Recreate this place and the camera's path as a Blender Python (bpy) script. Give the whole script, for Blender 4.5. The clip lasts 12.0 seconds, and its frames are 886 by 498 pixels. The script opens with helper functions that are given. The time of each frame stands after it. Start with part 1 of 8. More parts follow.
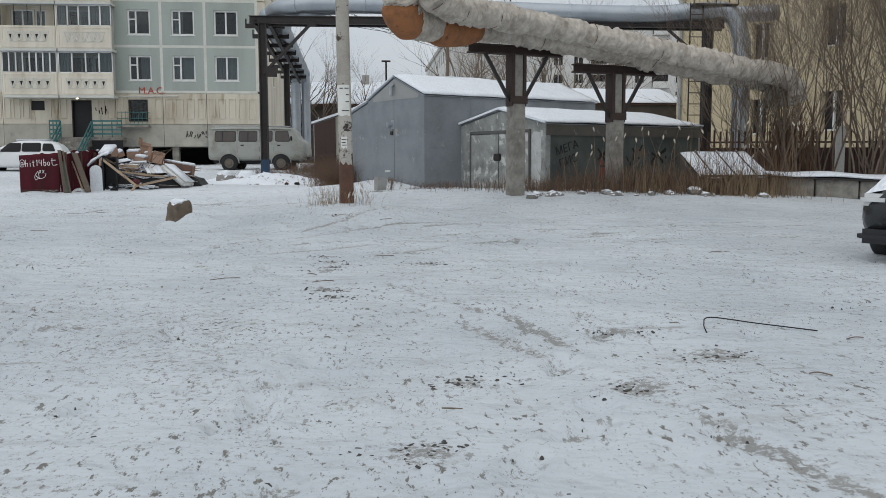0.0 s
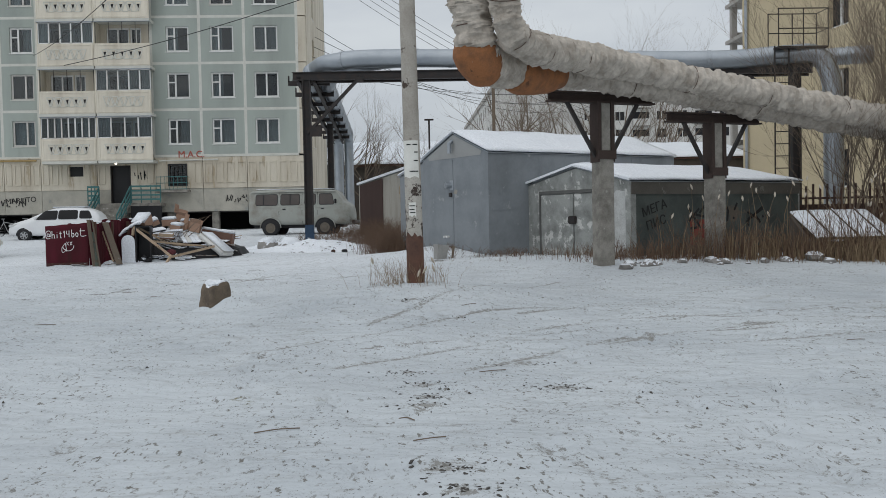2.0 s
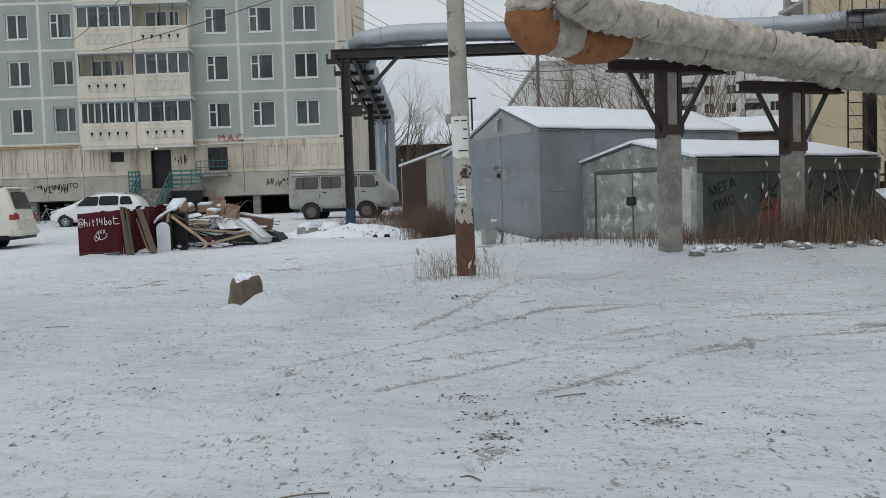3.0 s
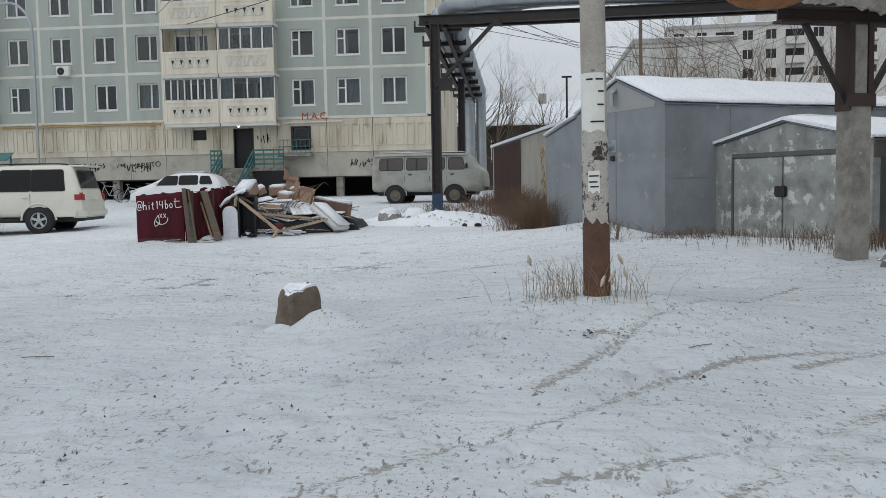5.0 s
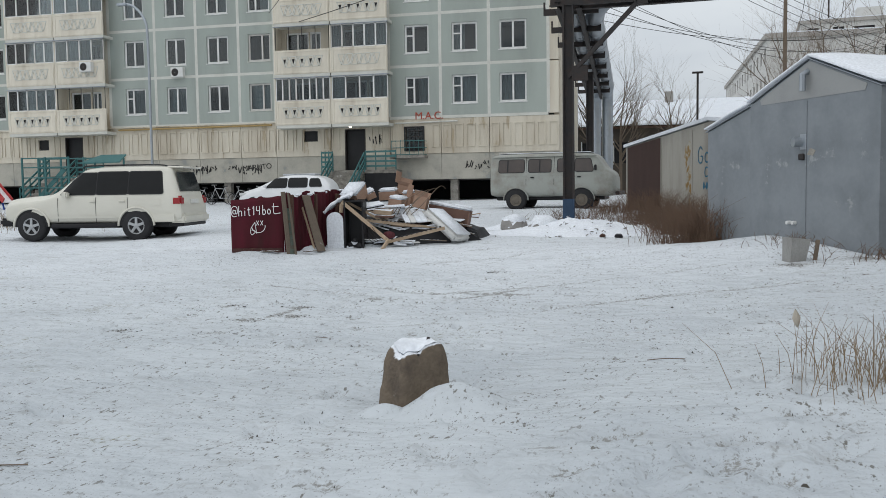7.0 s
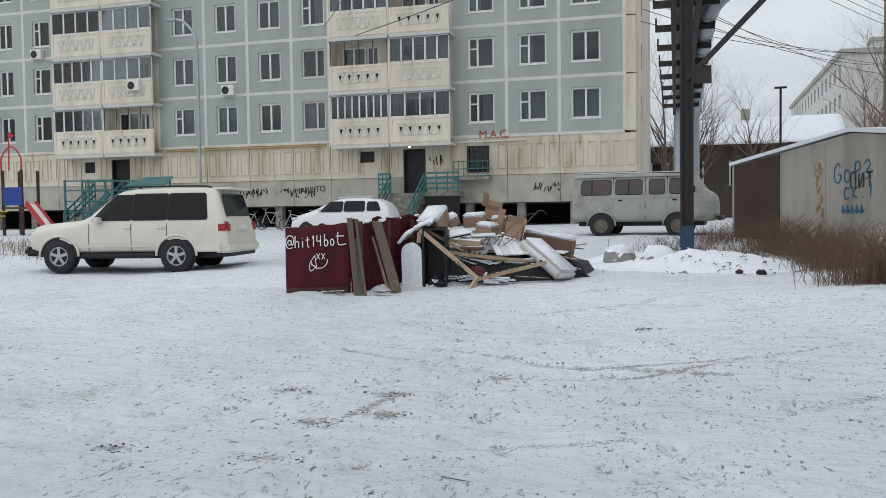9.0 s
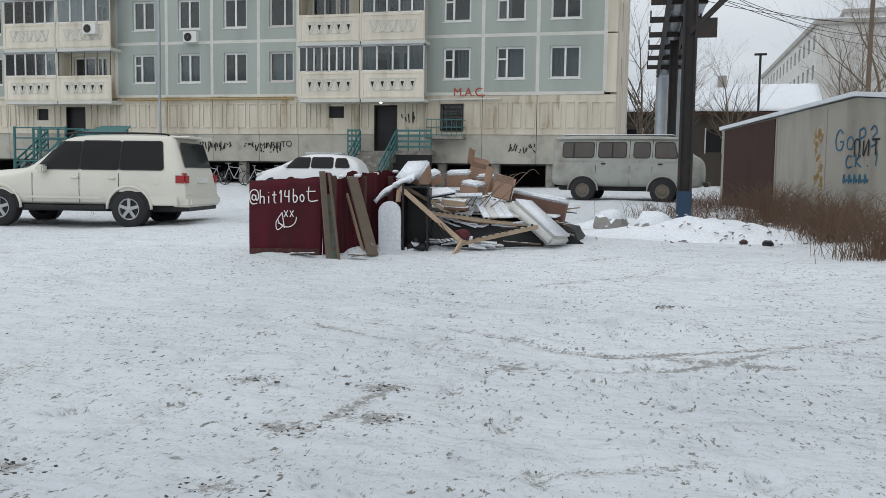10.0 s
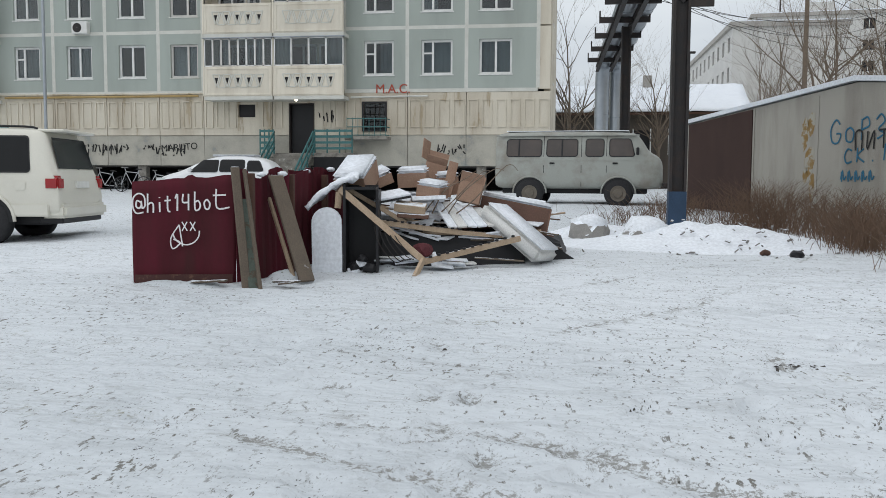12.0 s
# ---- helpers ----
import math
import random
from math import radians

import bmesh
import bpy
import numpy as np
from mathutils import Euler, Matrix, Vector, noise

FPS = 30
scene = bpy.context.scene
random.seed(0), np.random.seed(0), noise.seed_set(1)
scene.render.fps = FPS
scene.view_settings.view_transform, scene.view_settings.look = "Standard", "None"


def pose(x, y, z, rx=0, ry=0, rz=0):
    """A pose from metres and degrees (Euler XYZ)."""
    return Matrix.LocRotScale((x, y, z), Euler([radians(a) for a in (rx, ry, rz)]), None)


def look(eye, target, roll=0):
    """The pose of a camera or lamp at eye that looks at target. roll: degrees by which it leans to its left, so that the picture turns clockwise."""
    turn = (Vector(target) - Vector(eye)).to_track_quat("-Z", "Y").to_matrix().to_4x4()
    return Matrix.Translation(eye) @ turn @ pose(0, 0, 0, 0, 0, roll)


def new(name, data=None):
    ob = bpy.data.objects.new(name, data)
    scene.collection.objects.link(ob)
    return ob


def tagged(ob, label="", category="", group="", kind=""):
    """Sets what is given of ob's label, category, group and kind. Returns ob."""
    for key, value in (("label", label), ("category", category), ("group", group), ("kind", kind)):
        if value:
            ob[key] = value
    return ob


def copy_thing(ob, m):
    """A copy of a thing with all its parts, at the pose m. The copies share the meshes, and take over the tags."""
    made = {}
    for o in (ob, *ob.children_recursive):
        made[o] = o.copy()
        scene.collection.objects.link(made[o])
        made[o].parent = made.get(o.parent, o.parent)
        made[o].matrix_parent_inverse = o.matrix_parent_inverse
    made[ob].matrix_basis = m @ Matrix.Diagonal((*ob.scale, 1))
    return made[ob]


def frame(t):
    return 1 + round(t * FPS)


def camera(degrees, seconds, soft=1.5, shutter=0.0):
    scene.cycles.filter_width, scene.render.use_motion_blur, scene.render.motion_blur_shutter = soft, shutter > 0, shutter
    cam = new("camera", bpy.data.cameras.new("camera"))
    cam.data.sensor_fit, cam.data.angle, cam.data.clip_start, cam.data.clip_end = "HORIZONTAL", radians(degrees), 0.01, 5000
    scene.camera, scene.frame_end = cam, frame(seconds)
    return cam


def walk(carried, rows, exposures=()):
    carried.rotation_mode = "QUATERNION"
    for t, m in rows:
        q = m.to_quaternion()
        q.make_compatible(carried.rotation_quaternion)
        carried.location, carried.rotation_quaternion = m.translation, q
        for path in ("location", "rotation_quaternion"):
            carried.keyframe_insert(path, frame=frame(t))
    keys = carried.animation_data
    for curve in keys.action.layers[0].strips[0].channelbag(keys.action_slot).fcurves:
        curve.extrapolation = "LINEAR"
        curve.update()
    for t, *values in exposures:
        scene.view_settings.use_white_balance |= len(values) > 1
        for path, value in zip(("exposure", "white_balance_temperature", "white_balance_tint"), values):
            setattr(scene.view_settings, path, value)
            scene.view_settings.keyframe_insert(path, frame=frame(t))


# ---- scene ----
cam = camera(53.7, 12.0, soft=0.8)
PATH = [
    (0, (0.041, 0.688, 1.233), (0.212, 2.67, 1.03), -0.1),
    (0.5, (-0.018, 1.302, 1.286), (0.141, 3.29, 1.137), -1.4),
    (1, (-0.18, 2.061, 1.31), (-0.076, 4.058, 1.282), -2.3),
    (1.5, (-0.301, 2.701, 1.325), (-0.194, 4.697, 1.288), -1.6),
    (2, (-0.426, 3.255, 1.389), (-0.339, 5.252, 1.318), -1.1),
    (2.5, (-0.45, 3.864, 1.411), (-0.425, 5.862, 1.321), -1.6),
    (3, (-0.501, 4.49, 1.447), (-0.512, 6.487, 1.334), -1.8),
    (3.2, (-0.541, 4.759, 1.448), (-0.554, 6.754, 1.311), -1.7),
    (5, (-0.824, 7.315, 1.51), (-1.03, 9.299, 1.362), -1.0),
    (5.5, (-0.94, 8.005, 1.49), (-1.184, 9.986, 1.356), -1.4),
    (6, (-1.14, 8.723, 1.458), (-1.445, 10.696, 1.335), -1.1),
    (6.5, (-1.345, 9.454, 1.484), (-1.752, 11.408, 1.358), -1.2),
    (7, (-1.623, 10.106, 1.531), (-2.076, 12.049, 1.394), -0.8),
    (8.8, (-3.099, 12.943, 1.567), (-3.635, 14.869, 1.496), -0.9),
    (9, (-3.256, 13.194, 1.57), (-3.814, 15.113, 1.488), -0.8),
    (9.5, (-3.541, 13.861, 1.537), (-4.108, 15.775, 1.404), -0.1),
    (10, (-3.88, 14.435, 1.492), (-4.358, 16.37, 1.323), 0.8),
    (10.5, (-4.2, 15.173, 1.441), (-4.615, 17.123, 1.278), 0.5),
    (11, (-4.508, 15.898, 1.43), (-4.849, 17.862, 1.278), 0.3),
    (11.5, (-4.826, 16.631, 1.417), (-5.107, 18.605, 1.262), 0.1),
    (12, (-5.1, 17.39, 1.387), (-5.384, 19.364, 1.233), 0.3),
]
walk(cam, [(t, look(eye, target, roll)) for t, eye, target, roll in PATH],
     exposures=[(0, -0.12), (1.0, -0.26), (3.0, -0.2), (5.0, -0.12), (6.5, -0.07), (9.0, -0.02), (10.0, 0.0), (12, 0.03)])


# ---- light ----
world = bpy.data.worlds.new("overcast_sky")
scene.world = world
world.use_nodes = True
wn, wl = world.node_tree.nodes, world.node_tree.links
sky = wn.new("ShaderNodeTexSky")
sky.sky_type, sky.sun_disc = "NISHITA", False
sky.sun_elevation, sky.sun_rotation = radians(56), radians(212)
tc = wn.new("ShaderNodeTexCoord")
mp = wn.new("ShaderNodeMapping")
mp.inputs["Scale"].default_value = (1.0, 1.0, 3.2)
cl = wn.new("ShaderNodeTexNoise")
cl.inputs["Scale"].default_value, cl.inputs["Detail"].default_value = 2.6, 5
cr = wn.new("ShaderNodeValToRGB")
cr.color_ramp.elements[0].position, cr.color_ramp.elements[0].color = 0.36, (5.05, 5.4, 5.85, 1)
cr.color_ramp.elements[1].position, cr.color_ramp.elements[1].color = 0.68, (6.8, 7.15, 7.35, 1)
mx = wn.new("ShaderNodeMix")
mx.data_type = "RGBA"
mx.inputs[0].default_value = 0.9
wl.new(tc.outputs["Generated"], mp.inputs["Vector"])
wl.new(mp.outputs["Vector"], cl.inputs["Vector"])
wl.new(cl.outputs["Fac"], cr.inputs["Fac"])
wl.new(sky.outputs["Color"], mx.inputs[6])
wl.new(cr.outputs["Color"], mx.inputs[7])
# an overcast sky is brighter overhead than at the horizon
sz = wn.new("ShaderNodeSeparateXYZ")
wl.new(tc.outputs["Generated"], sz.inputs[0])
zr = wn.new("ShaderNodeMapRange")
zr.inputs[1].default_value, zr.inputs[2].default_value, zr.inputs[3].default_value, zr.inputs[4].default_value = 0.0, 0.7, 0.84, 1.16
wl.new(sz.outputs["Z"], zr.inputs[0])
hz = wn.new("ShaderNodeVectorMath")
hz.operation = "SCALE"
wl.new(mx.outputs[2], hz.inputs[0])
wl.new(zr.outputs[0], hz.inputs["Scale"])
bg = wn["Background"]
wl.new(hz.outputs[0], bg.inputs["Color"])
bg.inputs["Strength"].default_value = 0.128
sun = new("sun", bpy.data.lights.new("sun", "SUN"))
sun.data.energy, sun.data.angle, sun.data.color = 0.7, radians(100), (1.0, 0.97, 0.92)
sun.matrix_world = look((0, 0, 30), (5, 8, 30 - 14))

# ---- materials ----
def mat(name, base, rough=0.8, metal=0.0, dark=None, scale=3.0, amount=0.5, fine=60.0, bump=0.15, spec=0.3, streak=False, vary=0.0, patch=None, patch_scale=1.5, patch_at=0.6, dust=None):
    """A surface with a stain at large scale, grain at small scale, relief, and optional worn patches of another colour."""
    m = bpy.data.materials.new(name)
    m.use_nodes = True
    n, l = m.node_tree.nodes, m.node_tree.links
    p = n["Principled BSDF"]
    p.inputs["Roughness"].default_value, p.inputs["Metallic"].default_value = rough, metal
    p.inputs["Specular IOR Level"].default_value = spec
    co = n.new("ShaderNodeTexCoord")
    vec = co.outputs["Object"]
    if streak:
        ma = n.new("ShaderNodeMapping")
        ma.inputs["Scale"].default_value = (1, 1, 0.18)
        l.new(vec, ma.inputs["Vector"])
        vec = ma.outputs["Vector"]
    big = n.new("ShaderNodeTexNoise")
    big.inputs["Scale"].default_value, big.inputs["Detail"].default_value, big.inputs["Roughness"].default_value = scale, 6, 0.62
    l.new(vec, big.inputs["Vector"])
    small = n.new("ShaderNodeTexNoise")
    small.inputs["Scale"].default_value, small.inputs["Detail"].default_value = fine, 3
    l.new(co.outputs["Object"], small.inputs["Vector"])
    dark = dark or tuple(c * 0.6 for c in base)
    r = n.new("ShaderNodeMapRange")
    r.inputs[1].default_value, r.inputs[2].default_value = 0.42, 0.72
    r.inputs[3].default_value, r.inputs[4].default_value = 0.0, amount
    l.new(big.outputs["Fac"], r.inputs[0])
    mix = n.new("ShaderNodeMix")
    mix.data_type = "RGBA"
    mix.inputs[6].default_value, mix.inputs[7].default_value = (*base, 1), (*dark, 1)
    l.new(r.outputs[0], mix.inputs[0])
    col = mix.outputs[2]
    if patch:
        pn = n.new("ShaderNodeTexNoise")
        pn.inputs["Scale"].default_value, pn.inputs["Detail"].default_value, pn.inputs["Roughness"].default_value = patch_scale, 8, 0.7
        l.new(vec, pn.inputs["Vector"])
        pr = n.new("ShaderNodeMapRange")
        pr.inputs[1].default_value, pr.inputs[2].default_value = patch_at, patch_at + 0.04
        l.new(pn.outputs["Fac"], pr.inputs[0])
        pm = n.new("ShaderNodeMix")
        pm.data_type = "RGBA"
        pm.inputs[7].default_value = (*patch, 1)
        l.new(pr.outputs[0], pm.inputs[0])
        l.new(col, pm.inputs[6])
        col = pm.outputs[2]
    sr = n.new("ShaderNodeMapRange")
    sr.inputs[1].default_value, sr.inputs[2].default_value, sr.inputs[3].default_value, sr.inputs[4].default_value = 0.3, 0.7, 0.88 if bump > 0.06 else 0.97, 1.1 if bump > 0.06 else 1.03
    l.new(small.outputs["Fac"], sr.inputs[0])
    val = sr.outputs[0]
    if vary:
        oi = n.new("ShaderNodeObjectInfo")
        vr = n.new("ShaderNodeMapRange")
        vr.inputs[3].default_value, vr.inputs[4].default_value = 1 - vary, 1 + vary
        l.new(oi.outputs["Random"], vr.inputs[0])
        mu = n.new("ShaderNodeMath")
        mu.operation = "MULTIPLY"
        l.new(val, mu.inputs[0])
        l.new(vr.outputs[0], mu.inputs[1])
        val = mu.outputs[0]
    if dust is not None:
        # snow lying on what faces upwards
        ge = n.new("ShaderNodeNewGeometry")
        sx = n.new("ShaderNodeSeparateXYZ")
        l.new(ge.outputs["Normal"], sx.inputs[0])
        dn = n.new("ShaderNodeTexNoise")
        dn.inputs["Scale"].default_value, dn.inputs["Detail"].default_value = 9.0, 5
        l.new(co.outputs["Object"], dn.inputs["Vector"])
        da = n.new("ShaderNodeMath")
        da.operation = "ADD"
        l.new(sx.outputs["Z"], da.inputs[0])
        l.new(dn.outputs["Fac"], da.inputs[1])
        dr = n.new("ShaderNodeMapRange")
        dr.inputs[1].default_value, dr.inputs[2].default_value = dust + 0.5, dust + 0.62
        l.new(da.outputs[0], dr.inputs[0])
        dm = n.new("ShaderNodeMix")
        dm.data_type = "RGBA"
        dm.inputs[7].default_value = (0.78, 0.81, 0.85, 1)
        l.new(dr.outputs[0], dm.inputs[0])
        l.new(col, dm.inputs[6])
        col = dm.outputs[2]
    hs = n.new("ShaderNodeHueSaturation")
    l.new(col, hs.inputs["Color"])
    l.new(val, hs.inputs["Value"])
    l.new(hs.outputs["Color"], p.inputs["Base Color"])
    if bump:
        bp = n.new("ShaderNodeBump")
        bp.inputs["Strength"].default_value, bp.inputs["Distance"].default_value = bump, 0.02
        l.new(small.outputs["Fac"], bp.inputs["Height"])
        l.new(bp.outputs["Normal"], p.inputs["Normal"])
    return m


def snow_ground():
    """Trodden snow with dirt specks, worn patches and straw showing through."""
    m = bpy.data.materials.new("trodden_snow")
    m.use_nodes = True
    n, l = m.node_tree.nodes, m.node_tree.links
    p = n["Principled BSDF"]
    p.inputs["Roughness"].default_value = 0.75
    p.inputs["Specular IOR Level"].default_value = 0.25
    co = n.new("ShaderNodeTexCoord")

    def noise_at(scale, detail, rough, stretch=None, turn=0):
        t = n.new("ShaderNodeTexNoise")
        t.inputs["Scale"].default_value, t.inputs["Detail"].default_value, t.inputs["Roughness"].default_value = scale, detail, rough
        if stretch:
            ma = n.new("ShaderNodeMapping")
            ma.inputs["Scale"].default_value, ma.inputs["Rotation"].default_value = stretch, (0, 0, turn)
            l.new(co.outputs["Object"], ma.inputs["Vector"])
            l.new(ma.outputs["Vector"], t.inputs["Vector"])
        else:
            l.new(co.outputs["Object"], t.inputs["Vector"])
        return t.outputs["Fac"]

    def ramp(v, a, b, lo=0.0, hi=1.0):
        r = n.new("ShaderNodeMapRange")
        for i, x in enumerate((a, b, lo, hi)):
            r.inputs[i + 1].default_value = x
        l.new(v, r.inputs[0])
        return r.outputs[0]

    def times(a, b):
        q = n.new("ShaderNodeMath")
        q.operation = "MULTIPLY"
        l.new(a, q.inputs[0])
        l.new(b, q.inputs[1])
        return q.outputs[0]

    def blend(a, b, f):
        q = n.new("ShaderNodeMix")
        q.data_type = "RGBA"
        l.new(f, q.inputs[0])
        for sock, v in ((6, a), (7, b)):
            if isinstance(v, tuple):
                q.inputs[sock].default_value = (*v, 1)
            else:
                l.new(v, q.inputs[sock])
        return q.outputs[2]

    broad = noise_at(0.5, 5, 0.6)
    col = blend((0.545, 0.58, 0.605), (0.45, 0.485, 0.515), ramp(broad, 0.42, 0.68))
    fr = n.new("ShaderNodeAttribute")
    fr.attribute_name = "fresh"
    col = blend(col, (0.705, 0.735, 0.765), fr.outputs["Fac"])
    grey = times(ramp(noise_at(2.2, 9, 0.82, (0.8, 1, 1), 0.15), 0.5, 0.62, 0, 0.4), ramp(broad, 0.34, 0.55, 0.2, 1.0))
    col = blend(col, (0.43, 0.455, 0.47), grey)
    grass = times(ramp(noise_at(1.1, 5, 0.65), 0.63, 0.7), ramp(noise_at(26, 4, 0.7), 0.5, 0.62))
    col = blend(col, (0.20, 0.19, 0.12), grass)
    speck = times(ramp(noise_at(26, 4, 0.65, (1, 0.45, 1), 0.7), 0.592, 0.64), ramp(noise_at(1.7, 4, 0.6), 0.36, 0.55))
    col = blend(col, (0.17, 0.165, 0.15), speck)
    clod = times(ramp(noise_at(9, 4, 0.6, (0.5, 1, 1), 0.4), 0.68, 0.73), ramp(noise_at(1.3, 4, 0.6, None), 0.5, 0.6))
    col = blend(col, (0.27, 0.27, 0.265), clod)
    at = n.new("ShaderNodeAttribute")
    at.attribute_name = "soil"
    torn = n.new("ShaderNodeMath")
    torn.operation = "MULTIPLY_ADD"
    l.new(at.outputs["Fac"], torn.inputs[0])
    torn.inputs[1].default_value = 1.0
    l.new(ramp(noise_at(24, 8, 0.8), 0.3, 0.7, -1.0, 0.42), torn.inputs[2])
    col = blend(col, (0.24, 0.235, 0.22), ramp(torn.outputs[0], 0.12, 0.34, 0, 0.9))
    smudge = times(ramp(noise_at(7, 7, 0.75, (0.45, 1, 1), 0.15), 0.55, 0.63, 0, 0.4), ramp(noise_at(0.8, 4, 0.6), 0.40, 0.56))
    col = blend(col, (0.36, 0.365, 0.36), smudge)
    drawn = times(ramp(noise_at(3.2, 9, 0.8, (0.35, 1.6, 1), -0.12), 0.595, 0.64, 0, 0.75), ramp(noise_at(0.6, 4, 0.6), 0.45, 0.6))
    col = blend(col, (0.25, 0.245, 0.23), drawn)
    fleck = times(ramp(noise_at(60, 3, 0.6, (1, 0.6, 1), -0.3), 0.62, 0.68), ramp(noise_at(2.3, 5, 0.65), 0.42, 0.6))
    col = blend(col, (0.10, 0.10, 0.095), fleck)
    l.new(col, p.inputs["Base Color"])
    bp = n.new("ShaderNodeBump")
    bp.inputs["Strength"].default_value, bp.inputs["Distance"].default_value = 0.8, 0.09
    add = n.new("ShaderNodeMath")
    add.operation = "ADD"
    l.new(noise_at(4.5, 3, 0.5, (0.7, 1, 1), 0.3), add.inputs[0])
    l.new(times(noise_at(22, 3, 0.5), ramp(broad, 0.35, 0.65, 0.03, 0.22)), add.inputs[1])
    l.new(add.outputs[0], bp.inputs["Height"])
    l.new(bp.outputs["Normal"], p.inputs["Normal"])
    return m


def glass(name, tint):
    m = bpy.data.materials.new(name)
    m.use_nodes = True
    n, l = m.node_tree.nodes, m.node_tree.links
    n.remove(n["Principled BSDF"])
    t, g, f, x = n.new("ShaderNodeBsdfTransparent"), n.new("ShaderNodeBsdfGlossy"), n.new("ShaderNodeFresnel"), n.new("ShaderNodeMixShader")
    t.inputs["Color"].default_value = (*tint, 1)
    g.inputs["Roughness"].default_value, f.inputs["IOR"].default_value = 0.03, 1.6
    l.new(f.outputs[0], x.inputs[0])
    l.new(t.outputs[0], x.inputs[1])
    l.new(g.outputs[0], x.inputs[2])
    l.new(x.outputs[0], n["Material Output"].inputs["Surface"])
    return m


SNOW_GROUND = snow_ground()
SNOW = mat("fresh_snow", (0.80, 0.83, 0.87), 0.8, dark=(0.68, 0.71, 0.76), scale=2, fine=25, bump=0.3)
PANEL_GREEN = mat("grey_green_panel", (0.385, 0.425, 0.39), 0.9, dark=(0.29, 0.315, 0.29), scale=0.7, amount=0.75, fine=90, streak=True, vary=0.05)
PANEL_CREAM = mat("cream_panel", (0.66, 0.61, 0.51), 0.9, dark=(0.43, 0.37, 0.285), scale=0.8, amount=0.9, patch=(0.43, 0.36, 0.26), patch_scale=1.6, patch_at=0.585, fine=70, streak=True, vary=0.05)
SEAM = mat("white_seam_paint", (0.64, 0.64, 0.59), 0.9, dark=(0.46, 0.45, 0.4), scale=1.2, fine=40)
PLINTH = mat("stained_plinth", (0.46, 0.44, 0.38), 0.9, dark=(0.27, 0.26, 0.23), scale=0.9, amount=0.8, patch=(0.30, 0.31, 0.29), patch_scale=0.9, patch_at=0.58)
PARAPET = mat("balcony_parapet", (0.74, 0.69, 0.585), 0.85, dark=(0.50, 0.44, 0.35), scale=1.4, amount=0.7, streak=True, vary=0.07)
# near-black with the shade of hollows and openings put into the colour
DARK = mat("hollow_shade_black", (0.025, 0.025, 0.027), 0.9, bump=0)
# dark grey for unlit rooms, their dimness painted into the colour
ROOM = mat("room_shade_grey", (0.11, 0.105, 0.10), 0.9, bump=0)
WHITE_FRAME = mat("white_window_frame", (0.78, 0.78, 0.76), 0.5, fine=20, bump=0.03)
BROWN_FRAME = mat("weathered_window_frame", (0.62, 0.60, 0.57), 0.7, fine=30, bump=0.05)
CURTAIN = mat("pale_curtain", (0.52, 0.53, 0.52), 0.95, dark=(0.36, 0.37, 0.38), scale=5, vary=0.3)
GLASS = glass("window_glass", (0.62, 0.68, 0.70))
CAR_GLASS = mat("tinted_car_glass", (0.010, 0.011, 0.012), 0.06, spec=0.18, bump=0)
STEEL_DARK = mat("dark_painted_steel", (0.035, 0.033, 0.033), 0.6, dark=(0.07, 0.045, 0.035), scale=5, metal=0.2)
STEEL_RUST = mat("rusty_steel", (0.10, 0.055, 0.04), 0.85, dark=(0.05, 0.035, 0.03), scale=6, metal=0.1)
ZINC = mat("galvanised_cladding", (0.40, 0.43, 0.46), 0.42, metal=0.75, dark=(0.28, 0.31, 0.35), scale=1.6, amount=0.7, bump=0.05)
WRAP = mat("grey_glasscloth_wrap", (0.55, 0.50, 0.44), 0.95, dark=(0.27, 0.235, 0.195), scale=3.5, amount=0.9, patch=(0.17, 0.145, 0.12), patch_scale=7, patch_at=0.69, fine=16, bump=1.0)
RUST_ORANGE = mat("orange_rust", (0.33, 0.14, 0.06), 0.9, dark=(0.16, 0.085, 0.05), scale=5, amount=0.9, patch=(0.14, 0.07, 0.04), patch_scale=4, patch_at=0.62)
CONCRETE = mat("weathered_concrete", (0.29, 0.275, 0.245), 0.92, dark=(0.11, 0.10, 0.088), scale=3.5, amount=0.95, fine=50, bump=0.35, patch=(0.48, 0.47, 0.44), patch_scale=3, patch_at=0.62)
GARAGE_BLUE = mat("grey_blue_painted_sheet", (0.235, 0.255, 0.272), 0.6, dark=(0.165, 0.18, 0.193), scale=1.3, amount=0.9, fine=15, bump=0.04, patch=(0.31, 0.325, 0.33), patch_scale=1.4, patch_at=0.60)
GARAGE_GREY = mat("pale_worn_sheet", (0.33, 0.34, 0.325), 0.7, dark=(0.16, 0.165, 0.155), scale=2.6, amount=1.0, patch=(0.55, 0.55, 0.53), patch_scale=3.0, patch_at=0.55)
GARAGE_PALE = mat("cream_weathered_render", (0.40, 0.38, 0.335), 0.8, dark=(0.23, 0.21, 0.18), scale=1.4, amount=0.9, streak=True, patch=(0.36, 0.30, 0.22), patch_scale=2.0, patch_at=0.64)
GARAGE_BLACK = mat("dark_green_black_sheet", (0.09, 0.103, 0.095), 0.75, dark=(0.045, 0.052, 0.05), scale=1.5, amount=0.9, patch=(0.13, 0.11, 0.09), patch_scale=1.2, patch_at=0.6)
RUST_DOOR = mat("brown_rusted_sheet", (0.066, 0.040, 0.034), 0.85, dark=(0.045, 0.028, 0.025), scale=2, streak=True)
MAROON = mat("maroon_profiled_sheet", (0.088, 0.013, 0.022), 0.65, dark=(0.055, 0.016, 0.018), scale=3, amount=1.0, streak=True, fine=30, bump=0.04, spec=0.12, patch=(0.14, 0.10, 0.09), patch_scale=6, patch_at=0.68)
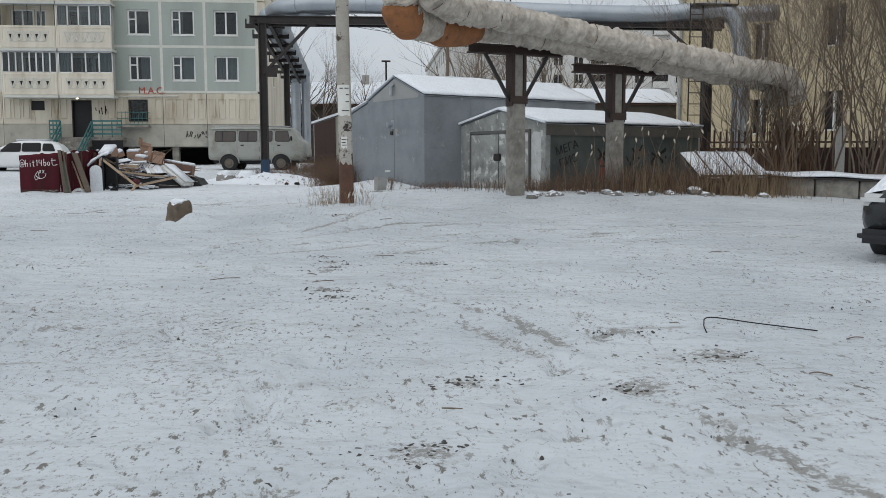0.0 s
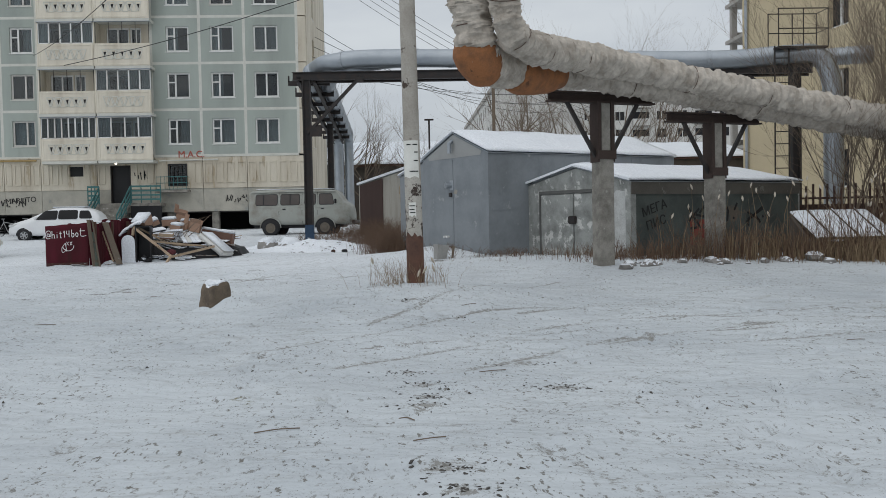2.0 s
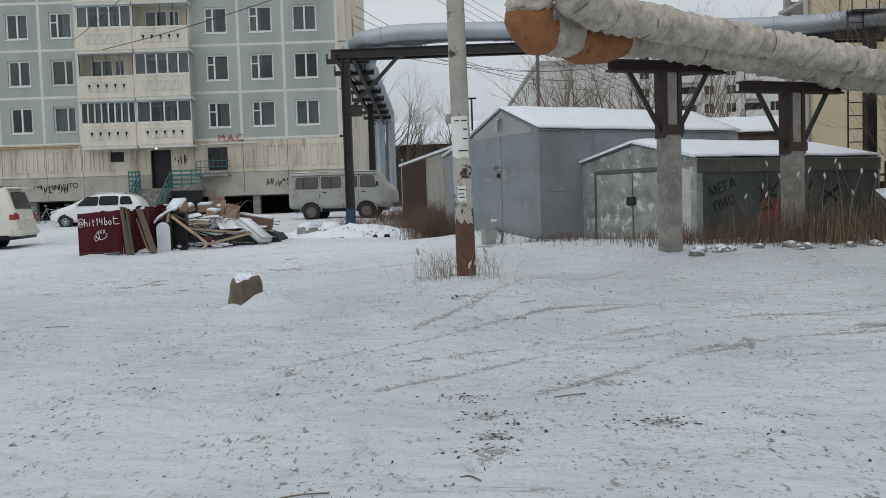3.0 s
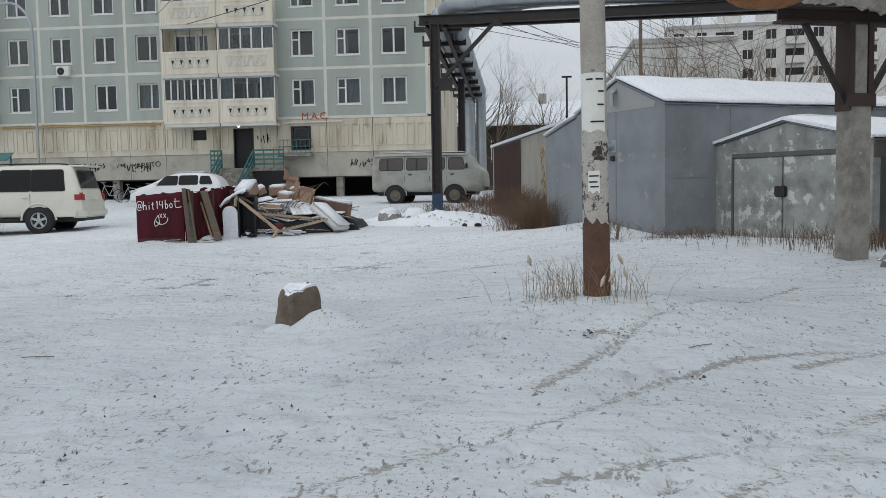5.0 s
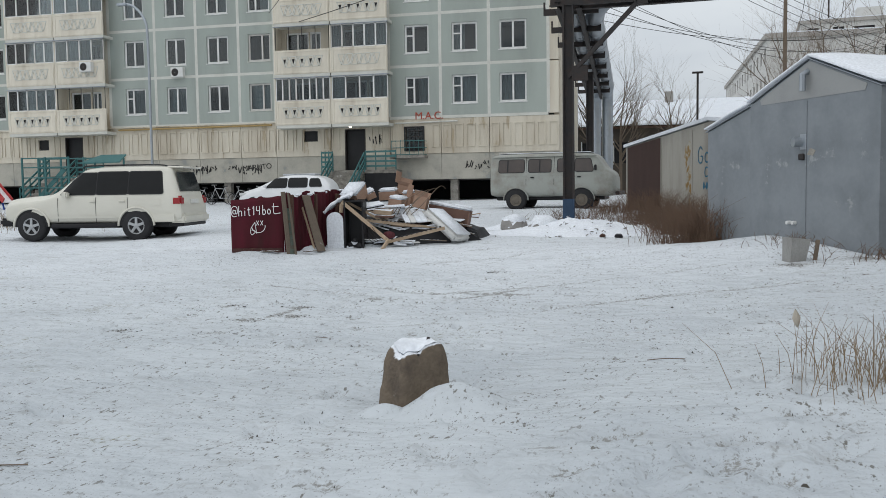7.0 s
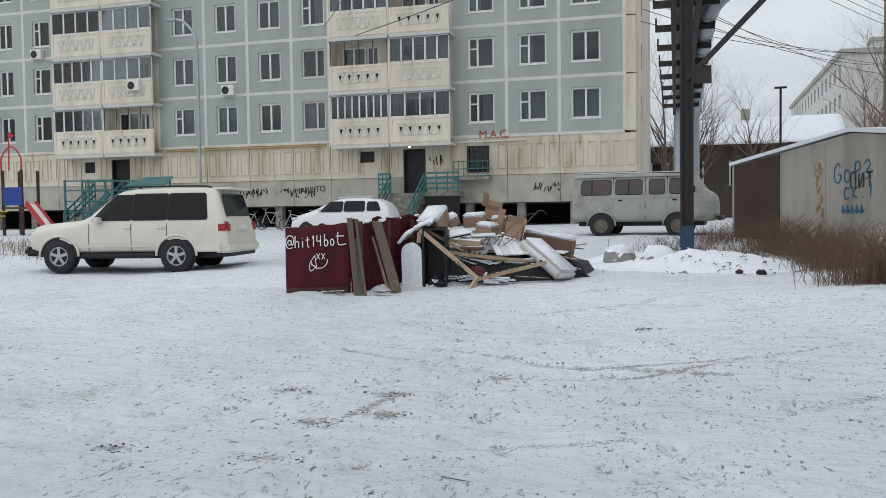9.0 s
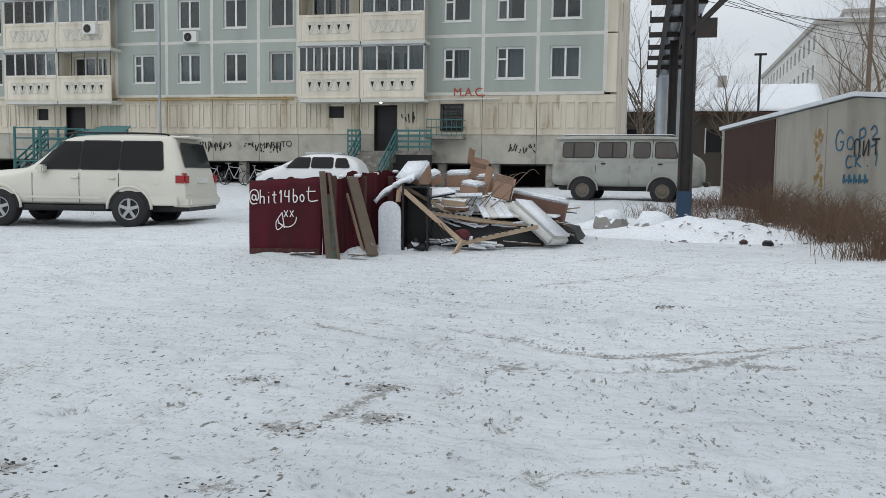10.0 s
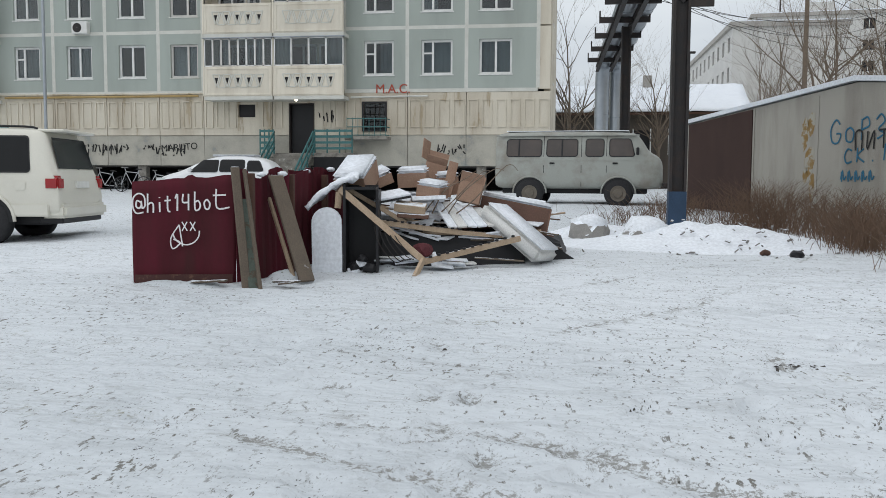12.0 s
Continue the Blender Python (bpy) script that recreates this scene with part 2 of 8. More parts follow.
WOOD_GREY = mat("weathered_plank", (0.125, 0.10, 0.077), 0.9, dark=(0.085, 0.07, 0.058), scale=6, streak=True, bump=0.3, vary=0.2, dust=0.75)
WOOD_PALE = mat("raw_pale_timber", (0.45, 0.345, 0.245), 0.8, dark=(0.28, 0.19, 0.12), scale=6, streak=True, vary=0.15, dust=0.95)
WOOD_BROWN = mat("brown_chipboard", (0.17, 0.095, 0.07), 0.7, dark=(0.10, 0.06, 0.045), scale=4, vary=0.3, dust=0.6)
CARDBOARD = mat("damp_cardboard", (0.36, 0.235, 0.17), 0.9, dark=(0.25, 0.15, 0.105), scale=4, vary=0.15, dust=0.8)
WHITE_BOARD = mat("white_laminate", (0.72, 0.72, 0.70), 0.5, dark=(0.6, 0.58, 0.54), scale=3, vary=0.08)
BLACK_PLASTIC = mat("black_sheet", (0.018, 0.018, 0.02), 0.5, bump=0.05)
RUBBER = mat("tyre_rubber", (0.03, 0.03, 0.032), 0.85, fine=30)
ALLOY = mat("alloy_rim", (0.45, 0.46, 0.47), 0.35, metal=0.7, bump=0)
CAR_CREAM = mat("cream_white_car_paint", (0.66, 0.64, 0.56), 0.3, dark=(0.55, 0.53, 0.46), scale=1.2, spec=0.5, bump=0)
CAR_WHITE = mat("white_car_paint", (0.74, 0.75, 0.76), 0.3, spec=0.5, dark=(0.66, 0.67, 0.68), bump=0)
CAR_BLACK = mat("black_car_paint", (0.02, 0.021, 0.024), 0.25, spec=0.5, bump=0)
VAN_GREY = mat("dusty_grey_van_paint", (0.36, 0.375, 0.345), 0.5, dark=(0.22, 0.195, 0.16), scale=1.6, amount=0.9, bump=0.02)
RED_LAMP = mat("red_lamp_lens", (0.32, 0.015, 0.018), 0.2, spec=0.6, bump=0)
LAMP_WHITE = mat("clear_lamp_lens", (0.65, 0.66, 0.66), 0.15, spec=0.6, bump=0)
TEAL = mat("teal_painted_metal", (0.06, 0.17, 0.17), 0.6, dark=(0.045, 0.11, 0.11), scale=4)
RED_PAINT = mat("red_paint", (0.45, 0.05, 0.05), 0.6, bump=0.02)
BLUE_PAINT = mat("blue_plastic", (0.02, 0.06, 0.28), 0.5, bump=0.02)
WHITE_PAINT = mat("white_spray_paint", (0.78, 0.76, 0.76), 0.8, bump=0)
BLACK_PAINT = mat("black_spray_paint", (0.03, 0.03, 0.03), 0.8, bump=0)
RED_SPRAY = mat("red_spray_paint", (0.42, 0.08, 0.05), 0.8, bump=0)
BLUE_SPRAY = mat("blue_spray_paint", (0.045, 0.165, 0.26), 0.8, bump=0)
PAPER = mat("paper_notice", (0.72, 0.72, 0.68), 0.9, dark=(0.55, 0.54, 0.49), scale=6, bump=0.02)
YELLOW_WALL = mat("yellow_plaster", (0.58, 0.49, 0.33), 0.9, dark=(0.49, 0.41, 0.28), scale=0.6, amount=0.6)
FAR_WHITE = mat("far_white_panel", (0.60, 0.59, 0.56), 0.9, dark=(0.48, 0.47, 0.45), scale=0.4, amount=0.7)
FAR_GREY = mat("far_grey_panel", (0.40, 0.38, 0.35), 0.9, dark=(0.30, 0.29, 0.27), scale=0.4, amount=0.7)
SHED_WOOD = mat("dark_timber_wall", (0.10, 0.085, 0.07), 0.9, dark=(0.06, 0.05, 0.045), scale=2, streak=True)
BARK = mat("grey_brown_bark", (0.185, 0.145, 0.11), 0.9, dark=(0.10, 0.08, 0.062), scale=8)
STRAW = mat("dry_grass", (0.25, 0.185, 0.115), 0.9, dark=(0.16, 0.10, 0.06), scale=3, bump=0)
BRUSH = mat("dry_russet_weed", (0.145, 0.092, 0.062), 0.9, dark=(0.075, 0.054, 0.042), scale=3, bump=0)
REED = mat("reed_plume", (0.55, 0.49, 0.41), 0.95, bump=0)
CABLE = mat("black_cable", (0.02, 0.02, 0.02), 0.6, bump=0)
STONE = mat("rubble_stone", (0.26, 0.25, 0.235), 0.9, dark=(0.16, 0.15, 0.14), scale=5, bump=0.4, vary=0.2, dust=0.65)
POLE_MAT = mat("peeling_whitewashed_pole", (0.40, 0.375, 0.335), 0.9, dark=(0.27, 0.245, 0.21), scale=3, amount=0.8, patch=(0.075, 0.055, 0.045), patch_scale=5, patch_at=0.6, bump=0.3)

# ---- building blocks ----
def part(name, bm, material, parent=None, label="", smooth=False, facing=None):
    """A bmesh as one mesh object; open sheets face upwards, or the way given."""
    me = bpy.data.meshes.new(name)
    bmesh.ops.recalc_face_normals(bm, faces=bm.faces)
    if facing is None and any(e.is_boundary for e in bm.edges):
        facing = (0, 0, 1)
        if abs(sum(f.normal.z * f.calc_area() for f in bm.faces)) < 0.3 * sum(f.calc_area() for f in bm.faces):
            facing = None
    if facing is not None and sum(f.normal.dot(Vector(facing)) * f.calc_area() for f in bm.faces) < 0:
        bmesh.ops.reverse_faces(bm, faces=bm.faces)
    bm.to_mesh(me)
    bm.free()
    me.materials.append(material)
    if smooth:
        me.shade_smooth()
    ob = new(name, me)
    if parent is not None:
        ob.parent = parent
    if label:
        tagged(ob, label)
    return ob


def share(name, source, m, parent):
    """Another object on the same mesh."""
    ob = new(name, source.data)
    ob.parent = parent
    ob.matrix_local = m
    return ob


def thing(name, label, category, m=None, group="", kind=""):
    ob = new(name)
    ob.empty_display_size = 0.1
    if m is not None:
        ob.matrix_world = m
    return tagged(ob, label, category, group, kind)


def B():
    return bmesh.new()


def box(bm, x0, x1, y0, y1, z0, z1, m=None):
    vs = [bm.verts.new(Vector((x, y, z))) for x in (x0, x1) for y in (y0, y1) for z in (z0, z1)]
    for f in ((0, 1, 3, 2), (4, 6, 7, 5), (0, 4, 5, 1), (2, 3, 7, 6), (0, 2, 6, 4), (1, 5, 7, 3)):
        bm.faces.new([vs[i] for i in f])
    if m is not None:
        for v in vs:
            v.co = m @ v.co
    return bm


def bbox(x0, x1, y0, y1, z0, z1, w=0.01, seg=1):
    """A box with worn edges."""
    bm = box(B(), x0, x1, y0, y1, z0, z1)
    bmesh.ops.bevel(bm, geom=bm.edges[:], offset=w, segments=seg, affect="EDGES")
    return bm


def prism(bm, pts, depth, m=None):
    """A flat outline in x and z, given depth along y."""
    a = [bm.verts.new(Vector((x, 0, z))) for x, z in pts]
    b = [bm.verts.new(Vector((x, depth, z))) for x, z in pts]
    bm.faces.new(a)
    bm.faces.new(b[::-1])
    for i in range(len(pts)):
        j = (i + 1) % len(pts)
        bm.faces.new((a[i], a[j], b[j], b[i]))
    if m is not None:
        for v in a + b:
            v.co = m @ v.co
    return bm


def tube(bm, pts, radii, seg=8, cap=True):
    """A round bar along points."""
    pts = [Vector(p) for p in pts]
    if not hasattr(radii, "__len__"):
        radii = [radii] * len(pts)
    rings, side = [], None
    for i, p in enumerate(pts):
        d = (pts[min(i + 1, len(pts) - 1)] - pts[max(i - 1, 0)]).normalized()
        if side is None:
            side = d.orthogonal().normalized()
        side = (side - d * side.dot(d)).normalized()
        up = d.cross(side)
        rings.append([bm.verts.new(p + radii[i] * (math.cos(2 * math.pi * k / seg) * side + math.sin(2 * math.pi * k / seg) * up)) for k in range(seg)])
    for a, b in zip(rings, rings[1:]):
        for k in range(seg):
            bm.faces.new((a[k], a[(k + 1) % seg], b[(k + 1) % seg], b[k]))
    if cap:
        bm.faces.new(rings[0][::-1])
        bm.faces.new(rings[-1])
    return bm


def lathe(bm, prof, seg=24, m=None):
    """A profile of (radius, y) turned round the y axis."""
    rings = [[bm.verts.new(Vector((r * math.cos(2 * math.pi * k / seg), y, r * math.sin(2 * math.pi * k / seg)))) for k in range(seg)] for r, y in prof]
    for a, b in zip(rings, rings[1:]):
        for k in range(seg):
            bm.faces.new((a[k], a[(k + 1) % seg], b[(k + 1) % seg], b[k]))
    if m is not None:
        for ring in rings:
            for v in ring:
                v.co = m @ v.co
    return bm


def beam(bm, a, b, w, h):
    """A squared bar from a to b, w wide and h high."""
    a, b = Vector(a), Vector(b)
    d = b - a
    m = Matrix.Translation(a) @ d.to_track_quat("X", "Z").to_matrix().to_4x4()
    return box(bm, 0, d.length, -w / 2, w / 2, -h / 2, h / 2, m)


def letters(name, text, size, material, m, parent, depth=0.004):
    """Words as a mesh, from the built-in font; they stand in the x-z plane of m."""
    cu = bpy.data.curves.new(name, "FONT")
    cu.body, cu.size, cu.extrude, cu.align_x, cu.align_y = text, size, depth, "CENTER", "CENTER"
    tmp = new("tmp_text", cu)
    me = bpy.data.meshes.new_from_object(tmp.evaluated_get(bpy.context.evaluated_depsgraph_get()))
    bpy.data.objects.remove(tmp)
    me.name = name
    me.materials.clear()
    me.materials.append(material)
    ob = new(name, me)
    ob.parent = parent
    ob.matrix_local = m @ pose(0, 0, 0, 90, 0, 0)
    return ob


MUD = mat("frozen_mud", (0.07, 0.065, 0.06), 0.95, dark=(0.12, 0.115, 0.105), scale=12)
DARK_RUST = mat("dark_rusted_channel", (0.06, 0.042, 0.036), 0.85, dark=(0.035, 0.028, 0.026), scale=6)
rnd = random.Random(7)

def smooth_path(pts, n=8):
    """Points along a smooth line through pts."""
    pts = [Vector(p) for p in pts]
    out = []
    for i in range(len(pts) - 1):
        p0, p1, p2, p3 = pts[max(i - 1, 0)], pts[i], pts[i + 1], pts[min(i + 2, len(pts) - 1)]
        for k in range(n):
            t = k / n
            out.append(0.5 * (2 * p1 + (p2 - p0) * t + (2 * p0 - 5 * p1 + 4 * p2 - p3) * t * t + (3 * p1 - p0 - 3 * p2 + p3) * t ** 3))
    return out + [pts[-1]]


# ---- ground ----
PROFILE = [(-60, -0.1), (0, 0.0), (6, 0.25), (12, 0.24), (18, 0.2), (22, 0.26), (27, 0.38), (33, 0.55), (41, 0.8), (54, 0.95), (70, 1.0), (3000, 1.0)]


def bell(x, y, cx, cy, s):
    return math.exp(-((x - cx) ** 2 + (y - cy) ** 2) / (2 * s * s))


def ground(x, y):
    for (ya, za), (yb, zb) in zip(PROFILE, PROFILE[1:]):
        if y <= yb:
            f = min(1, max(0, (y - ya) / (yb - ya)))
            z = za + (zb - za) * f
            break
    z += 0.3 * bell(x, y, -0.3, 14.9, 1.3) + 0.2 * bell(x, y, 3.6, 19.0, 2.2) + 0.25 * bell(x, y, 7.5, 20, 3)
    z += 0.16 * bell(x, y, 1.5, 23.5, 2.5) - 0.04 * bell(x, y, -2.9, 15.4, 0.6)
    z -= 0.22 * bell(x, y, -19, 46, 5) + 0.2 * bell(x, y, -17, 31, 3.6)
    z += 0.26 * bell(x, y, 0.9, 25.6, 1.2)
    if abs(x) < 40 and -8 < y < 60:
        z += 0.05 * noise.noise((x * 0.35, y * 0.35, 1.0)) + 0.02 * noise.noise((x * 1.3, y * 1.3, 4.0))
        z += 0.012 * noise.noise((x * 3.5, y * 3.5, 8.0))
        rut = math.sin((x * 0.35 + y) * 3.2 + 2 * noise.noise((x * 0.3, y * 0.3, 2)))
        z += -0.018 * max(0, rut - 0.6) * max(0, noise.noise((x * 0.15, y * 0.2, 9)) + 0.4)
    return z


def axis(stops):
    out = []
    for a, b, step in stops:
        n = max(1, round((b - a) / step))
        out += [a + (b - a) * i / n for i in range(n)]
    return out + [stops[-1][1]]


MUD_SPOTS = [(3.07, 11.9, 0.5), (-0.31, 8.6, 0.3), (0.49, 10.1, 0.25), (0.61, 9.1, 0.25), (1.36, 23.0, 0.9), (0.3, 22.6, 0.5), (-5.72, 18.5, 0.3), (-6.3, 19.3, 0.3), (-5.5, 19.4, 0.3), (-5.3, 18.8, 0.35), (-4.8, 20.1, 0.3), (0.24, 3.8, 0.3), (-0.26, 7.1, 0.25), (1.48, 5.6, 0.3), (-0.41, 9.8, 0.2), (1.26, 4.5, 0.35), (-0.2, 6.8, 0.2), (-0.3, 8.9, 0.22), (-6.6, 17.6, 0.25), (-5.6, 17.6, 0.2), (-0.34, 13.6, 0.25), (-3.8, 22.8, 0.2), (1.83, 5.0, 0.4), (-0.3, 9.3, 0.2), (0.5, 4.7, 0.2)]
TRACKS = [[(0.4, 11.5), (1.55, 12.55), (2.2, 12.8), (2.9, 12.75), (3.95, 12.3), (6.0, 11.4)], [(1.1, 10.9), (1.7, 11.3), (2.35, 11.65), (3.6, 11.6), (6.0, 11.0)], [(2.0, 10.9), (2.5, 10.9), (3.3, 11.05), (5.5, 11.3)], [(0.85, 13.05), (1.8, 13.75), (3.0, 14.3), (4.2, 13.75)],
          [(-5.3, 21.3), (-4.85, 20.95), (-4.5, 20.7), (-3.9, 20.7), (-2.6, 21.2)],
          [(-1.9, 10.6), (-0.6, 12.0), (0.0, 12.7), (1.0, 13.4), (3.2, 14.2)], [(-0.8, 12.5), (-0.2, 13.5), (0.4, 14.7), (2.0, 17.0)], [(-2.9, 18.9), (-1.9, 19.9), (-0.7, 20.7), (1.8, 21.7)],
          [(-6.5, 21.0), (-5.3, 20.5), (-4.5, 20.2), (-3.7, 20.4), (-2.1, 21.7), (-0.5, 23.0)], [(-5.6, 18.2), (-4.7, 18.1), (-3.6, 18.5), (-2.5, 19.5), (-1.0, 20.4)], [(-5.7, 16.6), (-5.7, 17.8), (-5.4, 19.5)],
          [(-5.2, 23.5), (-3.8, 25.5), (-1.9, 29.4)], [(-0.8, 10.9), (0.35, 11.6), (1.6, 12.5), (3.6, 12.9), (6.5, 13.2)], [(-1.0, 10.0), (-0.2, 10.7), (0.9, 11.7), (2.7, 12.7), (6.0, 13.8)], [(0.0, 9.8), (0.7, 10.5), (1.5, 11.3), (2.4, 11.7), (5.0, 12.2)],
          [(0.6, 6.0), (1.0, 4.9), (1.35, 4.2), (1.6, 3.5), (2.0, 2.4)], [(0.2, 7.5), (0.7, 6.3), (0.9, 6.1), (1.1, 5.3)], [(-6.2, 21.3), (-5.3, 21.2), (-4.7, 20.8), (-3.0, 20.5)], [(-5.5, 25.2), (-4.9, 26.3), (-3.5, 27.8), (-1.9, 28.2)]]


def build_ground():
    xs = axis([(-2500, -300, 550), (-300, -60, 60), (-60, -24, 3), (-24, -10, 0.4), (-10, -7.5, 0.15), (-7.5, 6.5, 0.055), (6.5, 16, 0.35), (16, 60, 4), (60, 300, 60), (300, 2500, 550)])
    ys = axis([(-300, -40, 65), (-40, 1, 4), (1, 2.5, 0.3), (2.5, 24, 0.055), (24, 32, 0.18), (32, 56, 1.0), (56, 100, 11), (100, 400, 60), (400, 3000, 650)])
    X, Y = np.meshgrid(np.array(xs), np.array(ys))
    Z = np.array([[ground(x, y) for x in xs] for y in ys])
    # the yard is trodden greyer where people cross it
    dirt = 0.2 * np.clip((14 - Y) / 8, 0, 1) * np.clip((Y + 30) / 10, 0, 1) + 0.08
    patchy = np.array([[0.5 + 0.9 * noise.noise((x * 0.55, y * 0.4, 21)) + 0.6 * noise.noise((x * 1.7, y * 1.2, 23)) if -12 < x < 12 and -4 < y < 16 else 0.5 for x in xs] for y in ys])
    dirt = dirt * np.clip(patchy, 0.05, 1.1)
    R = random.Random(8)

    def near(cx, cy, r):
        i0, i1 = np.searchsorted(xs, (cx - r, cx + r))
        j0, j1 = np.searchsorted(ys, (cy - r, cy + r))
        return slice(j0, j1), slice(i0, i1)

    # wheel ruts: shallow grooves with torn, soiled edges
    for path in TRACKS:
        pts = smooth_path([(x, y, 0) for x, y in path], 40)
        for k, q in enumerate(pts):
            a = near(q.x, q.y, 0.35)
            d2 = (X[a] - q.x) ** 2 + (Y[a] - q.y) ** 2
            keep = 0.72 + 0.9 * noise.noise((q.x * 0.8, q.y * 0.8, 3))
            tread = 1.0 if k % 2 else 0.55
            dirt[a] = np.maximum(dirt[a], np.clip(keep, 0, 1) * 0.86 * tread * np.exp(-d2 / 0.0035))
            Z[a] -= 0.0017 * np.exp(-d2 / 0.007)
            Z[a] += 0.0008 * np.exp(-(np.sqrt(d2) - 0.16) ** 2 / 0.003)
    # footprints along a few trodden lines, and some at random
    prints = []
    for (xa, ya), (xb, yb), n in (((-2.6, 3.0), (-3.6, 16.0), 22), ((-1.5, 9.5), (-4.2, 22.0), 24), ((1.0, 9.0), (-1.6, 17.5), 18), ((-2.0, 13.2), (-0.6, 14.4), 8), ((-1.9, 13.8), (1.6, 15.0), 10), ((0.5, 3.0), (3.8, 14.0), 18), ((-7.0, 18.0), (-3.0, 24.0), 18), ((-4.4, 18.0), (-6.5, 24.0), 12)):
        for i in range(n):
            f = i / n
            ang = math.atan2(yb - ya, xb - xa)
            off = 0.11 * (1 if i % 2 else -1)
            prints.append((xa + (xb - xa) * f - off * math.sin(ang) + R.gauss(0, 0.06), ya + (yb - ya) * f + off * math.cos(ang) + R.gauss(0, 0.1), ang + R.gauss(0, 0.25)))
    for i in range(330):
        prints.append((R.uniform(-7, 5), R.uniform(3, 23.5), R.uniform(0, 3.14)))
    for x, y, ang in prints:
        a = near(x, y, 0.4)
        u = (X[a] - x) * math.cos(ang) + (Y[a] - y) * math.sin(ang)
        v = -(X[a] - x) * math.sin(ang) + (Y[a] - y) * math.cos(ang)
        e = (u / 0.15) ** 2 + (v / 0.065) ** 2
        deep = R.uniform(0.022, 0.055)
        Z[a] += -deep * np.exp(-e ** 2) + deep * 0.35 * np.exp(-(np.sqrt(e) - 1.5) ** 2 / 0.08)
        dirt[a] = np.maximum(dirt[a], R.uniform(0.1, 0.62) * np.exp(-e ** 2))
    for x, y, r in MUD_SPOTS:
        a = near(x, y, r * 3)
        dirt[a] = np.maximum(dirt[a], 0.72 * np.exp(-((X[a] - x) ** 2 / (r * r * 0.3) + (Y[a] - y) ** 2 / (r * r * 0.2))))
    w = len(xs)
    verts = np.stack((X.ravel(), Y.ravel(), Z.ravel()), 1)
    faces = [(j * w + i, j * w + i + 1, (j + 1) * w + i + 1, (j + 1) * w + i) for j in range(len(ys) - 1) for i in range(w - 1)]
    me = bpy.data.meshes.new("ground")
    me.from_pydata(verts.tolist(), [], faces)
    me.materials.append(SNOW_GROUND)
    me.attributes.new("soil", "FLOAT", "POINT").data.foreach_set("value", dirt.ravel().astype(np.float32))
    # less trodden, whiter snow towards the refuse heap and garages
    soft = np.array([[0.5 + 0.55 * noise.noise((x * 0.22, y * 0.22, 31)) if abs(x) < 30 and 5 < y < 45 else 0.5 for x in xs] for y in ys])
    fresh = np.clip((Y - 16) / 9, 0, 1) * np.clip(0.35 + soft, 0, 1)
    me.attributes.new("fresh", "FLOAT", "POINT").data.foreach_set("value", fresh.ravel().astype(np.float32))
    me.shade_smooth()
    tagged(new("ground", me), "trodden snow-covered yard with dirt specks and wheel ruts", "ground", kind="structure")


build_ground()

# ---- apartment building ----
FY, STOREY, WIN_Z = 55.06, 2.68, 5.97
FLOOR_Z = 5.3


def wall_panel(x0, x1, z0, z1, holes, y0, thick):
    """A slab with openings cut right through."""
    bm = B()
    xs = sorted({x0, x1, *[h[0] for h in holes], *[h[1] for h in holes]})
    zs = sorted({z0, z1, *[h[2] for h in holes], *[h[3] for h in holes]})
    for a, b in zip(xs, xs[1:]):
        for c, d in zip(zs, zs[1:]):
            if not any(h[0] <= a and b <= h[1] and h[2] <= c and d <= h[3] for h in holes):
                box(bm, a, b, y0, y0 + thick, c, d)
    bmesh.ops.remove_doubles(bm, verts=bm.verts, dist=0.0005)
    return bm


def window_unit(name, w, h, style, parent, m, frame_mat):
    """A window in an opening w by h: frame with mullions, panes, sill, curtain."""
    top = new(name)
    top.parent = parent
    top.matrix_local = m
    t = 0.092
    cuts = {0: [0.5], 1: [0.36], 2: [0.62]}[style]
    bm = B()
    box(bm, 0, t, 0, 0.09, 0, h)
    box(bm, w - t, w, 0, 0.09, 0, h)
    box(bm, t, w - t, 0, 0.09, 0, t)
    box(bm, t, w - t, 0, 0.09, h - t, h)
    for c in cuts:
        box(bm, c * w - 0.045, c * w + 0.045, -0.012, 0.09, t, h - t)
    edges = [t, cuts[0] * w - 0.045, cuts[0] * w + 0.045, w - t]
    panes = [(edges[0], edges[1], t, h - t), (edges[2], edges[3], t, h - t)]
    if style == 1:
        box(bm, t, edges[1], -0.012, 0.09, h * 0.6, h * 0.6 + 0.07)
        panes[0:1] = [(edges[0], edges[1], t, h * 0.6), (edges[0], edges[1], h * 0.6 + 0.07, h - t)]
    part("window_frame", bm, frame_mat, top)
    for a, b, c, d in panes:
        p = part("pane", box(B(), a, b, 0.045, 0.053, c, d), GLASS, top)
        p.visible_shadow = False
    part("window_sill", bbox(-0.05, w + 0.05, -0.13, 0.02, -0.05, -0.003, 0.008), WHITE_FRAME if style != 2 else SEAM, top)
    return top


def curtain(parent, m, w, h):
    bm = B()
    n = 14
    for i in range(n):
        a, b = w * i / n, w * (i + 1) / n
        ya, yb = 0.03 * math.sin(i * 1.7), 0.03 * math.sin((i + 1) * 1.7)
        bm.faces.new([bm.verts.new(v) for v in ((a, ya, 0), (b, yb, 0), (b, yb, h), (a, ya, h))])
    bmesh.ops.remove_doubles(bm, verts=bm.verts, dist=0.0005)
    ob = part("curtain", bm, CURTAIN, parent)
    ob.matrix_local = m
    sol = ob.modifiers.new("thickness", "SOLIDIFY")
    sol.thickness = 0.006
    return ob


